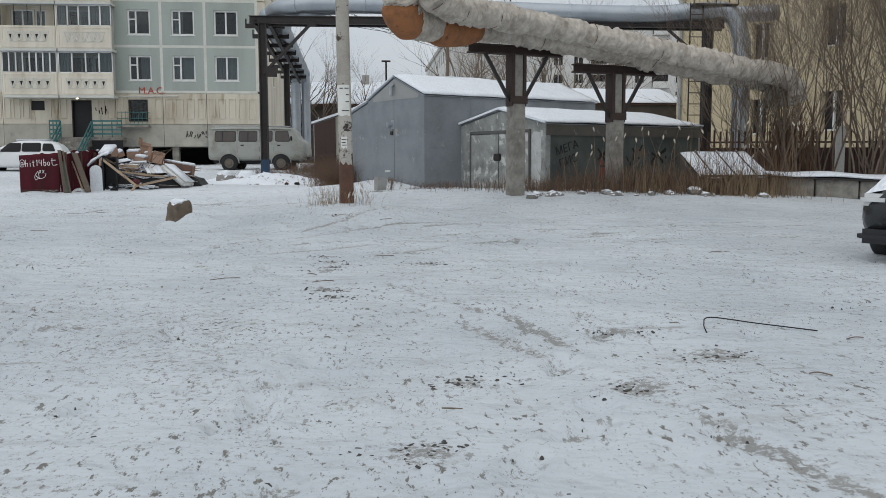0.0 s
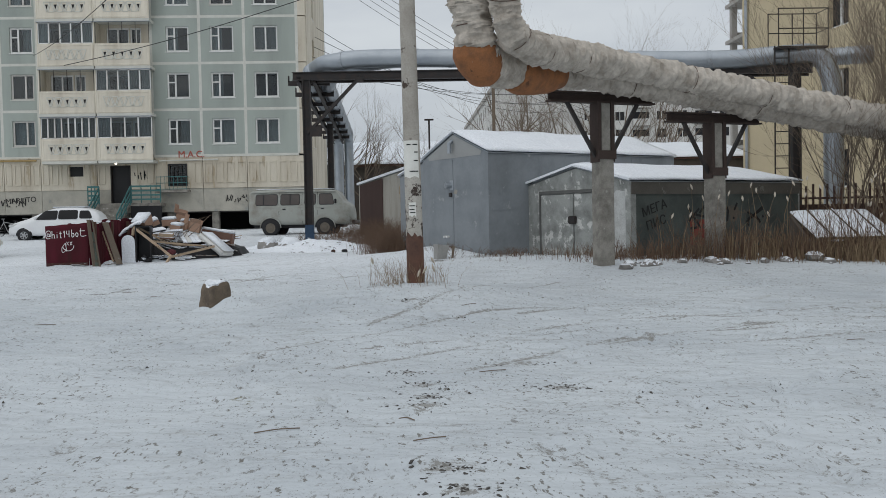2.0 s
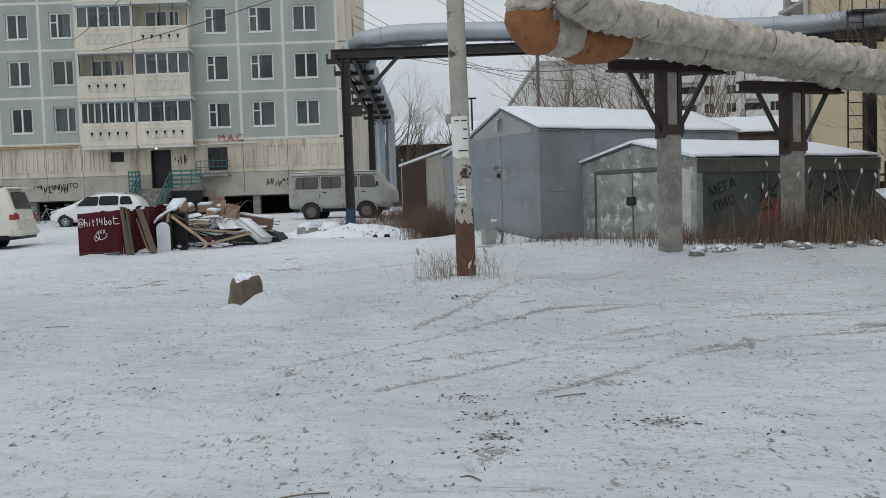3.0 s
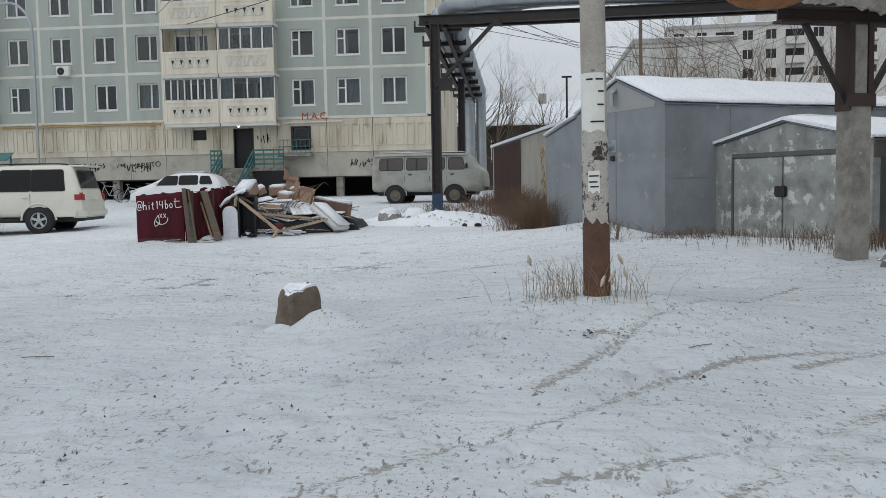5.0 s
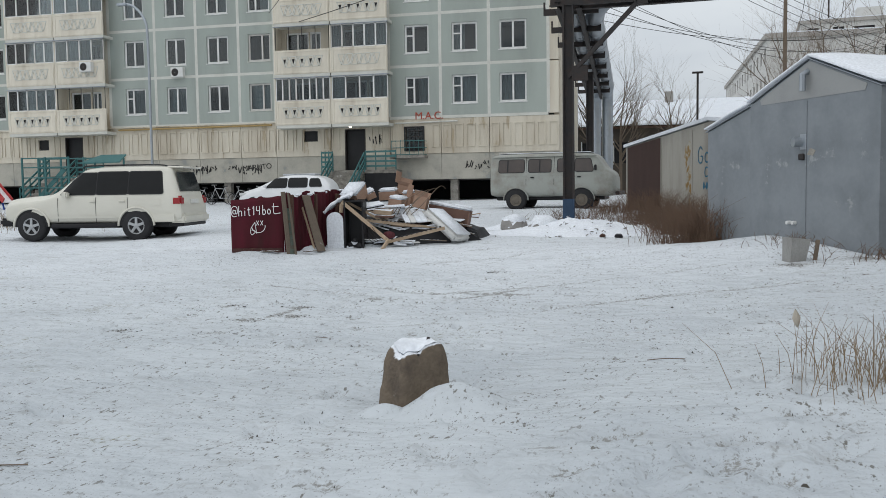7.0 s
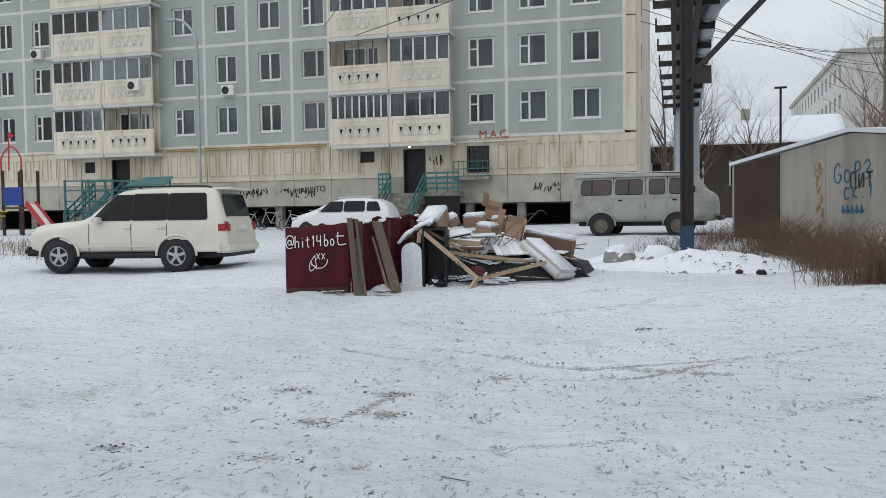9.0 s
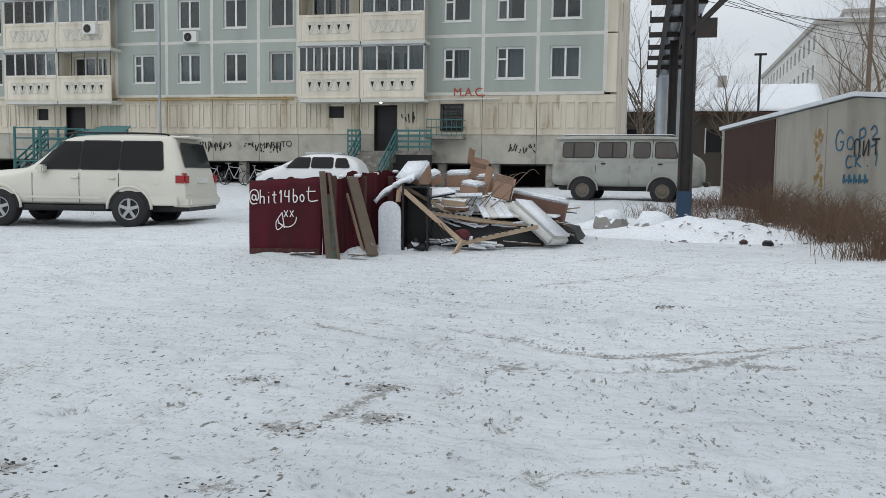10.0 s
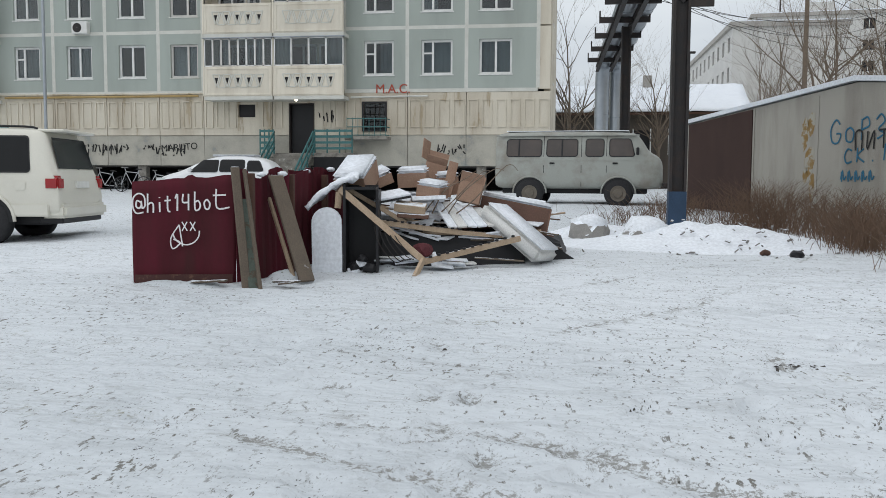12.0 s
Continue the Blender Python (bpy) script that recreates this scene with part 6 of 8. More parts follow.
part("roof_snow", bbox(1.9, 3.35, -0.46, 0.46, 1.50, 1.56, 0.03, 2), SNOW, hatch)
for s in (-1, 1):
    part("mirror", bbox(1.25, 1.38, s * 0.94 - 0.08, s * 0.94 + 0.08, 0.98, 1.1, 0.03, 2), CAR_WHITE, hatch)
    part("headlamp", bbox(0.1, 0.5, s * 0.68 - 0.12, s * 0.68 + 0.12, 0.66, 0.8, 0.04, 2), LAMP_WHITE, hatch)

BLK = [(x, zb, zw, zr, wb, ww, wr) for x, zb, zw, zr, wb, ww, wr in HATCH]
blk = vehicle("car", "black car with thick snow on its bonnet", pose(5.2, 8.2, 0.2, 0, 0, 32), BLK, CAR_BLACK,
              [(1.25, 2.2, 1.0, 1.36, (0.42, 0)), (2.28, 3.1, 1.01, 1.37, (0, -0.03))], (0.78, 3.35), 0.3, 0.2, ALLOY)
sb = B()
gr = []
for i in range(15):
    u = i / 14
    row = []
    for j in range(13):
        v = j / 12 * 2 - 1
        x = 0.12 + 1.3 * u
        zt = car_section(lerp_row(HATCH, x))[-1][1]
        e = min(u * 5, (1 - abs(v)) * 5, 1)
        row.append(sb.verts.new((x, v * 0.76, zt - 0.03 - 0.10 * v * v + 0.13 * max(0, e) ** 0.5)))
    gr.append(row)
for a, b in zip(gr, gr[1:]):
    for j in range(12):
        sb.faces.new((a[j], b[j], b[j + 1], a[j + 1]))
part("bonnet_snow", sb, SNOW, blk, smooth=True)
part("front_bumper", bbox(-0.06, 0.35, -0.74, 0.74, 0.22, 0.36, 0.05, 2), CAR_BLACK, blk)
part("air_intake", bbox(-0.05, 0.1, -0.5, 0.5, 0.4, 0.5, 0.02), DARK, blk)
for s in (-1, 1):
    part("headlamp", bbox(0.04, 0.4, s * 0.62 - 0.15, s * 0.62 + 0.15, 0.58, 0.7, 0.04, 2), LAMP_WHITE, blk)

# ---- refuse enclosure and heap ----
def _blob(R, r):
    bm = B()
    bmesh.ops.create_icosphere(bm, subdivisions=2, radius=r)
    sd = R.random() * 50
    for v in bm.verts:
        v.co *= 1 + 0.45 * noise.noise(v.co * (3.2 / r * 0.35) + Vector((sd, 0, 0)))
        v.co.z *= 0.7
    return bm


def profiled_sheet(w, z0, z1, seed, step=0.14, ragged=0.03):
    """A standing sheet with shallow ribs, ragged along the top, in the x-z plane."""
    bm = B()
    n = max(2, round(w / step) * 4)
    prev = None
    for i in range(n + 1):
        x = w * i / n
        y = 0.012 * (1 if i % 4 in (1, 2) else -1)
        zt = z1 + ragged * noise.noise((x * 3.1, seed, 0))
        cols = [bm.verts.new((x, y, z)) for z in (z0, (z0 + zt) / 2, zt)]
        if prev:
            for a in range(2):
                bm.faces.new((prev[a], cols[a], cols[a + 1], prev[a + 1]))
        prev = cols
    return bm


def enclosure():
    e = thing("refuse_enclosure", "maroon sheet-metal refuse enclosure with white spray writing", "fence")
    g0 = ground(-9, 25.7)
    # the front sheet is buckled, with a bent and rusty top edge
    bm = B()
    grid = []
    for i in range(27):
        x = 1.03 * i / 26
        top = 1.37 + 0.07 * x + 0.018 * noise.noise((x * 6, 3, 1)) + (0.025 if 0.55 < x < 0.62 else 0)
        row = []
        for j in range(13):
            v = j / 12
            buckle = 0.028 * noise.noise((x * 2.1, v * 1.3, 2)) + 0.012 * math.sin(x * 19) * (0.4 + 0.6 * (1 - v))
            row.append(bm.verts.new((x - 0.02 * (1 - v) * x, buckle, g0 - 0.05 + (top - g0 + 0.05) * v)))
        grid.append(row)
    for a, b in zip(grid, grid[1:]):
        for j in range(12):
            bm.faces.new((a[j], b[j], b[j + 1], a[j + 1]))
    a = part("front_sheet", bm, MAROON, e, smooth=True, facing=(0, -1, 0))
    so = a.modifiers.new("thickness", "SOLIDIFY")
    so.thickness, so.offset = 0.012, -1
    a.matrix_local = pose(-9.42, 25.6, 0, 0, 0, 14)
    part("bottom_rust", box(B(), 0.02, 0.98, -0.035, -0.03, g0, g0 + 0.09), mat("rusted_sheet_foot", (0.075, 0.035, 0.03), 0.85, dark=(0.05, 0.02, 0.025), scale=5, patch=(0.13, 0.07, 0.05), patch_scale=6, patch_at=0.58), a)
    # hand-sprayed writing, rising slightly to the end
    x = 0.0
    for k, ch in enumerate("@hit14boT"):
        w = {"@": 0.135, "h": 0.11, "i": 0.07, "t": 0.10, "1": 0.085, "4": 0.115, "b": 0.105, "o": 0.105, "T": 0.17}[ch]
        hand_strokes("letter", HAND[ch], a, (x + 0.01, 1.055 + 0.006 * k), (w, 0.165 if ch != "@" else 0.20), 0.017, WHITE_PAINT, -0.034)
        x += w * (1.0 if ch in "@h4" else 0.92)
    smile = [[(math.cos(t), math.sin(t)) for t in [radians(d) for d in range(185, 385, 20)]]]
    hand_strokes("drawing", smile, a, (0.53, 0.87), (0.13, 0.13), 0.014, WHITE_PAINT, -0.034)
    hand_strokes("drawing", [[(0.55, 1.0), (0.0, 0.45), (0.1, 0.0), (0.6, 0.25), (0.15, 0.4)], [(0.55, 1.0), (0.75, 0.1)]], a, (0.38, 0.70), (0.15, 0.24), 0.014, WHITE_PAINT, -0.034)
    for cx in (0.49, 0.57):
        hand_strokes("drawing", [[(0, 1), (1, 0)], [(1, 1), (0, 0)]], a, (cx, 0.88), (0.05, 0.09), 0.013, WHITE_PAINT, -0.034)
    rng = random.Random(3)
    # side wall of ribbed sheets, each a little askew
    y = 25.835
    x = -8.42
    for i in range(5):
        w = 0.66
        s = part("side_sheet", profiled_sheet(w + 0.12, 0.22 + 0.1 * (i % 2), 1.46 + 0.03 * i, i, 0.14, 0.09), MAROON, e)
        s.matrix_local = pose(x, y, 0, rng.uniform(-3, 3), rng.uniform(-2, 2), 80 + rng.uniform(-7, 7))
        so = s.modifiers.new("thickness", "SOLIDIFY")
        so.thickness = 0.004
        y += w * 0.98
        x += 0.08
    for i in range(4):
        part("post", bbox(-8.36 + 0.12 * i, -8.29 + 0.12 * i, 25.95 + i * 0.95, 26.02 + i * 0.95, 0.1, 1.46, 0.006), STEEL_RUST, e)
    for cx, cy, cz, r in ((-8.32, 26.3, 1.45, 0.05), (-8.24, 26.75, 1.46, 0.06), (-8.16, 27.4, 1.5, 0.045), (-8.1, 28.2, 1.53, 0.06)):
        b = part("snow_clump", _blob(rng, r), SNOW, e, smooth=True)
        b.matrix_local = pose(cx, cy, cz) @ Matrix.Diagonal((0.7, 2.2, 0.7, 1))


enclosure()


def loose(name, label, category, bm, material, m, group=""):
    ob = part(name, bm, material, None, smooth=False)
    ob.matrix_world = m
    return tagged(ob, label, category, group)


def span(a, b, w, h, name, label, material, category="plank", group="", twist=0):
    """A plank or beam from a to b."""
    a, b = Vector(a), Vector(b)
    d = b - a
    m = Matrix.Translation(a) @ d.to_track_quat("X", "Z").to_matrix().to_4x4() @ pose(0, 0, 0, twist, 0, 0)
    return loose(name, label, category, bbox(0, d.length, -w / 2, w / 2, -h / 2, h / 2, min(0.006, h * 0.2)), material, m, group)


def carton(x, y, z, w, d, hgt, rz, rx=0, ry=0, flaps=False, snow=False):
    c = thing("cardboard_box", "damp brown cardboard box" + (" with open flaps" if flaps else "") + (" capped with snow" if snow else "") + " on the refuse heap", "box", pose(x, y, z, rx, ry, rz), "cardboard boxes on the heap")
    t = 0.008
    for nme, b in (("side", (0, w, 0, t, 0, hgt)), ("side", (0, w, d - t, d, 0, hgt)), ("side", (0, t, t, d - t, 0, hgt)), ("side", (w - t, w, t, d - t, 0, hgt)), ("bottom", (t, w - t, t, d - t, 0, t))):
        part(nme, box(B(), *b), CARDBOARD, c)
    if flaps:
        f = part("flap", box(B(), 0, w, 0, t, 0, d * 0.5), CARDBOARD, c)
        f.matrix_local = pose(0, 0, hgt, 35, 0, 0)
        f = part("flap", box(B(), 0, w, 0, t, 0, d * 0.5), CARDBOARD, c)
        f.matrix_local = pose(0, d, hgt, -20, 0, 0)
    else:
        part("lid", box(B(), -0.002, w + 0.002, -0.002, d + 0.002, hgt, hgt + t), CARDBOARD, c)
        part("tape", box(B(), -0.004, w + 0.004, d / 2 - 0.03, d / 2 + 0.03, hgt + t, hgt + t + 0.002), CARDBOARD, c)
    if snow:
        bm = bbox(-0.01, w + 0.01, -0.01, d + 0.01, hgt + 0.01, hgt + 0.075, 0.03, 3)
        part("snow_cap", bm, SNOW, c, smooth=True)
    return c


def refuse():
    R = random.Random(21)
    # mound beneath: black sheeting and broken boards
    bm = B()
    grid = []
    for j in range(15):
        row = []
        for i in range(25):
            u, v = i / 24, j / 14
            x = -7.75 + 2.65 * u
            y = 27.8 + 2.2 * v + 0.9 * u * (1 - v)
            hh = 0.55 * (math.sin(math.pi * min(1, max(0.04, v * 0.9 + 0.1))) ** 0.6) * (1 - 0.62 * u ** 1.6) * (1 if u > 0 else 0.9)
            if v == 0 or u == 1 or v == 1:
                hh = -0.1
            row.append(bm.verts.new((x, y, ground(x, y) + hh + 0.09 * noise.noise((x * 3, y * 3, 1)))))
        grid.append(row)
    for a, b in zip(grid, grid[1:]):
        for i in range(24):
            bm.faces.new((a[i], a[i + 1], b[i + 1], b[i]))
    tagged(part("black_sheeting", bm, BLACK_PLASTIC, smooth=False), "black plastic sheeting bulging under the refuse heap", "rubbish")
    # leaning boards at the enclosure
    span((-8.2, 25.52, 0.26), (-8.42, 25.8, 1.52), 0.085, 0.035, "plank", "narrow weathered board leaning on the maroon enclosure", WOOD_GREY)
    span((-8.05, 25.5, 0.28), (-8.33, 25.82, 1.5), 0.03, 0.05, "plank", "thin grey batten leaning on the maroon enclosure", WOOD_GREY)
    span((-8.12, 25.55, 0.28), (-8.34, 25.84, 1.2), 0.13, 0.012, "plank", "board with flaking green paint by the enclosure", mat("flaking_green_board", (0.10, 0.12, 0.10), 0.9, patch=(0.10, 0.08, 0.06), patch_scale=8, patch_at=0.52))
    span((-7.74, 26.0, 0.36), (-8.24, 26.5, 1.44), 0.17, 0.035, "plank", "broad weathered board leaning on the maroon enclosure", WOOD_GREY)
    span((-7.86, 26.02, 0.3), (-8.3, 26.46, 1.2), 0.03, 0.05, "plank", "thin batten behind the broad leaning board", WOOD_PALE)
    for x0, y0, x1, y1, w in ((-8.0, 25.75, -7.72, 25.68, 0.09), (-7.9, 25.6, -7.75, 25.55, 0.06), (-8.75, 25.5, -8.4, 25.5, 0.07)):
        span((x0, y0, ground(x0, y0) + 0.05), (x1, y1, ground(x1, y1) + 0.07), w, 0.02, "plank", "broken board end lying in the snow", WOOD_GREY)
    # rounded white board
    pts = [(0, 0), (0.34, 0), (0.34, 0.56)] + [(0.17 + 0.17 * math.cos(radians(a)), 0.6 + 0.17 * math.sin(radians(a))) for a in range(10, 171, 16)] + [(0, 0.56)]
    loose("headboard", "white rounded headboard standing crusted with snow", "headboard", prism(B(), pts, 0.05), SNOW, pose(-7.97, 26.95, 0.32, 4, 0, 6))
    # black cabinet with open front
    cab = thing("cabinet", "black broken cabinet with open front standing in the heap", "cabinet", pose(-7.62, 26.98, 0.29, 0, 0, 8))
    for b in ((0, 0.03, 0, 0.42, 0, 1.08), (0.37, 0.40, 0, 0.42, 0, 1.0), (0.03, 0.37, 0.39, 0.42, 0, 1.05), (0.03, 0.37, 0, 0.39, 1.0, 1.03), (0.03, 0.37, 0, 0.39, 0, 0.03)):
        part("panel", box(B(), *b), BLACK_PLASTIC, cab)
    for i in range(7):
        x = -7.56 + R.uniform(0, 0.26)
        loose("snowy_lump", "snow-dusted black rubbish bag in the open cabinet", "rubbish", _blob(R, 0.06 + 0.04 * R.random()), BLACK_PLASTIC if i % 2 else SNOW, pose(x, 27.05 + R.uniform(-0.06, 0.16), 0.36 + 0.05 * (i % 4)))
    # snow-laden sheet hanging over the cabinet
    bm = B()
    grid = []
    for i in range(15):
        u = i / 14
        row = []
        for j in range(8):
            v = j / 7
            row.append(bm.verts.new((-8.05 + 0.56 * u, 26.92 + 0.42 * v, 1.10 + 0.32 * math.sin(u * 1.5) + 0.07 * v + 0.07 * noise.noise((u * 6, v * 4, 2)))))
        grid.append(row)
    for a, b in zip(grid, grid[1:]):
        for j in range(7):
            bm.faces.new((a[j], b[j], b[j + 1], a[j + 1]))
    ob = tagged(part("bent_sheet", bm, SNOW, smooth=True), "bent sheet thick with snow over the cabinet", "sheet")
    so = ob.modifiers.new("thickness", "SOLIDIFY")
    so.thickness = 0.04
    # cartons
    carton(-7.82, 27.48, 1.16, 0.37, 0.6, 0.26, -4, 24, -2, snow=True)
    carton(-7.22, 28.15, 1.30, 0.36, 0.32, 0.17, 2, 6, -3, snow=True)
    carton(-7.42, 28.0, 1.30, 0.2, 0.3, 0.12, 24, 12, -22, snow=True)
    carton(-7.0, 28.7, 1.46, 0.27, 0.24, 0.2, 8, 10, 15, flaps=True)
    span((-6.98, 28.78, 1.68), (-6.96, 28.84, 1.93), 0.2, 0.012, "cardboard_flap", "torn upright flap of brown cardboard on the heap", CARDBOARD, "cardboard", "", 90)
    carton(-6.49, 28.12, 1.17, 0.29, 0.26, 0.25, 2, -6, 13, flaps=True)
    carton(-6.72, 28.3, 1.2, 0.26, 0.3, 0.22, 12, 4, -6, snow=True)
    span((-6.62, 28.2, 1.2), (-6.53, 28.26, 1.63), 0.12, 0.012, "cardboard_flap", "pinkish torn cardboard panel on the heap", CARDBOARD, "cardboard", "", 84)
    carton(-6.95, 27.9, 1.2, 0.3, 0.3, 0.14, -14, 4, 8, snow=True)
    # broken pale timber frame
    fr = thing("bed_frame_timber", "broken pale timber bed frame lying open on the heap", "frame")
    for a, b, w in (((-7.66, 27.0, 1.30), (-6.70, 27.1, 0.48), 0.07), ((-6.76, 27.08, 0.47), (-5.66, 27.6, 0.73), 0.065), ((-7.6, 27.15, 1.29), (-7.0, 27.5, 0.9), 0.05), ((-7.28, 27.35, 0.91), (-6.36, 27.7, 0.78), 0.06), ((-6.36, 27.7, 0.78), (-5.76, 28.0, 0.72), 0.05), ((-6.72, 27.08, 0.5), (-6.77, 26.8, 0.33), 0.075), ((-7.68, 26.98, 1.08), (-7.67, 27.0, 1.26), 0.07)):
        part("rail", beam(B(), a, b, 0.035, w), WOOD_PALE, fr)
    for i in range(11):
        f = i / 10
        part("slat_holder", bbox(-6.66 + 0.9 * f, -6.62 + 0.9 * f, 27.09 + 0.43 * f, 27.13 + 0.43 * f, 0.525 + 0.22 * f, 0.55 + 0.22 * f, 0.006), BLACK_PLASTIC, fr)
        part("slat_holder", bbox(-7.2 + 0.8 * f, -7.16 + 0.8 * f, 27.34 + 0.3 * f, 27.38 + 0.3 * f, 0.925 - 0.11 * f, 0.945 - 0.11 * f, 0.006), BLACK_PLASTIC, fr)
    for i in range(5):
        pth = [(-7.3 + 0.05 * i, 27.1, 0.98 - 0.03 * i), (-7.22 + 0.06 * i, 27.02, 0.7), (-7.05 + 0.05 * i, 27.05, 0.48 + 0.02 * i), (-6.95 + 0.04 * i, 27.15, 0.5)]
        tagged(part("steel_wire", tube(B(), smooth_path(pth, 5), 0.006, 6), STEEL_DARK), "bent dark steel wire hanging in the broken frame", "wire", "wires in the heap")
    # white padded panel sliding off the heap
    a, b = Vector((-6.0, 28.15, 1.12)), Vector((-5.3, 27.86, 0.56))
    m = thing("padded_panel", "thick white padded panel tilted against the heap", "panel", Matrix.Translation(a) @ (b - a).to_track_quat("X", "Z").to_matrix().to_4x4() @ pose(0, 0, 0, -5, 0, 0))
    part("panel_body", bbox(0, (b - a).length, -0.3, 0.3, -0.19, 0.0, 0.045, 3), WHITE_BOARD, m, smooth=True)
    part("snow_cover", bbox(0.02, (b - a).length - 0.02, -0.27, 0.27, -0.002, 0.028, 0.014, 2), SNOW, m, smooth=True)
    # brown cabinet carcass lying behind it
    cb = thing("cabinet", "brown chipboard cabinet lying on its side under snow", "cabinet", pose(-6.26, 28.45, 0.88, 0, 11, 4))
    for q in ((0, 0.9, 0, 0.5, 0.32, 0.34), (0, 0.9, 0, 0.5, 0, 0.02), (0.0, 0.02, 0, 0.5, 0.02, 0.32), (0.88, 0.9, 0, 0.5, 0.02, 0.32), (0.02, 0.88, 0.0, 0.02, 0.02, 0.32)):
        part("panel", box(B(), *q), WOOD_BROWN, cb)
    part("snow_cover", bbox(-0.01, 0.91, -0.01, 0.5, 0.34, 0.40, 0.025, 2), SNOW, cb, smooth=True)
    # snowy slats lying down the slope
    for i in range(5):
        f = i / 4
        a = Vector((-6.74, 28.12, 1.15)).lerp(Vector((-6.24, 28.22, 1.06)), f)
        b = Vector((-6.46, 27.68, 0.84)).lerp(Vector((-6.0, 27.8, 0.86)), f)
        span(a, b, 0.115, 0.03, "slat", "snow-covered slat on the refuse heap", SNOW if i % 3 != 1 else WHITE_BOARD, "slat", "slats on the heap", R.uniform(-6, 6))
    span((-7.14, 27.58, 1.10), (-6.78, 27.62, 1.06), 0.3, 0.09, "drawer", "shallow pale wooden drawer lying on the heap", WOOD_PALE, "drawer", "", 8)
    span((-7.1, 27.56, 1.0), (-6.74, 27.6, 0.98), 0.3, 0.05, "drawer", "shallow brown drawer lying on the heap", WOOD_BROWN, "drawer", "", 4)
    span((-7.45, 27.5, 1.18), (-7.05, 27.75, 1.26), 0.34, 0.03, "board", "snow-covered dark board under the cartons", SNOW, "board", "broken boards on the heap", 10)
    span((-7.46, 27.5, 1.15), (-7.04, 27.75, 1.235), 0.35, 0.025, "board", "black board edge under the cartons", BLACK_PLASTIC, "board", "broken boards on the heap", 10)
    span((-7.0, 27.85, 1.16), (-6.6, 27.95, 1.18), 0.3, 0.05, "board", "snow-covered board on the heap", SNOW, "board", "broken boards on the heap", -8)
    names = [(WOOD_BROWN, "broken brown chipboard panel on the heap"), (WOOD_PALE, "splintered pale lath on the heap"), (WHITE_BOARD, "white laminate board on the heap"), (SNOW, "snow-covered board on the heap"), (WOOD_GREY, "old grey plank on the heap")]
    for i in range(64):
        u, v = R.random() ** 0.9, R.random()
        x = -7.4 + 1.9 * u
        y = 27.55 + 1.2 * v + 0.45 * u
        z = 0.78 + 0.42 * v - 0.16 * u + R.uniform(-0.08, 0.03)
        mt, lb = names[R.choice((0, 0, 0, 1, 1, 2, 3, 3, 3, 3, 4))]
        z += 0.06 if mt is SNOW else 0.0
        ln = R.uniform(0.25, 0.8)
        a = R.uniform(-0.7, 0.7)
        dz = R.uniform(-0.3, 0.2) * ln
        wide = mt in (WOOD_BROWN, WHITE_BOARD, SNOW)
        span((x - ln / 2 * math.cos(a), y - ln / 2 * math.sin(a) * 0.6, z - dz / 2), (x + ln / 2 * math.cos(a), y + ln / 2 * math.sin(a) * 0.6, z + dz / 2), R.uniform(0.1, 0.24) if wide else 0.05, 0.02, "board" if wide else "lath", lb, mt, "board", "broken boards on the heap", R.uniform(-30, 40))
    # snow-dusted boards slid out at the foot of the heap
    for i in range(12):
        u = R.random()
        x, y = -7.2 + 1.3 * u, 27.05 + 0.5 * u + R.uniform(0, 0.2)
        z = ground(x, y) + R.uniform(0.05, 0.16)
        ln, a = R.uniform(0.2, 0.6), R.uniform(-0.3, 0.5)
        dz = R.uniform(-0.15, 0.15) * ln
        mt, lb = names[R.choice((2, 3, 3, 0, 4))]
        wide = mt in (WOOD_BROWN, WHITE_BOARD, SNOW)
        span((x - ln / 2 * math.cos(a), y - ln / 2 * math.sin(a), z - dz / 2), (x + ln / 2 * math.cos(a), y + ln / 2 * math.sin(a), z + dz / 2), R.uniform(0.08, 0.16) if wide else 0.05, 0.02, "board" if wide else "lath", lb, mt, "board", "broken boards on the heap", R.uniform(-20, 30))
    loose("rag", "crumpled dark red rag in the broken frame", "rag", _blob(R, 0.12), mat("dark_red_cloth", (0.11, 0.03, 0.035), 0.95, dark=(0.06, 0.025, 0.03), scale=6), pose(-6.75, 27.3, 0.6))
    # dark sheets under the frame and at the end
    loose("sheet", "black bent sheet hanging under the broken frame", "sheet", bbox(0, 1.75, 0, 0.02, 0, 0.42, 0.006), BLACK_PLASTIC, pose(-7.3, 27.5, 0.36, -10, 2, 16))
    loose("sheet", "black sheet edge dusted with snow beside the heap", "sheet", prism(B(), [(0, 0), (0.55, 0.0), (0.02, 0.34)], 0.03), BLACK_PLASTIC, pose(-5.55, 28.3, 0.42, 0, 0, 8))
    for i in range(5):
        pth = [(-6.85 + 0.1 * i, 27.9, 1.0), (-6.7 + 0.12 * i, 27.85, 1.18 + 0.1 * (i % 2)), (-6.5 + 0.16 * i, 28.0, 1.38 + 0.05 * i), (-6.4 + 0.17 * i, 28.05, 1.52)]
        tagged(part("twig", tube(B(), smooth_path(pth, 5), [0.009 - 0.0004 * k for k in range(16)], 6), BARK), "thin bare twig on the refuse heap", "twig", "twigs on the heap")
    # snow skirt at the foot of the enclosure
    for cx, cy, rx, ry, hh in ((-8.9, 25.55, 0.7, 0.16, 0.09), (-8.0, 26.15, 0.3, 0.3, 0.14), (-7.3, 27.2, 0.5, 0.2, 0.1), (-5.9, 28.2, 0.9, 0.25, 0.1)):
        tagged(part("snowdrift", _drift(cx, cy, rx, ry, hh), SNOW_GROUND, smooth=True), "small snowdrift at the foot of the refuse", "snow", "snowdrifts")


refuse()

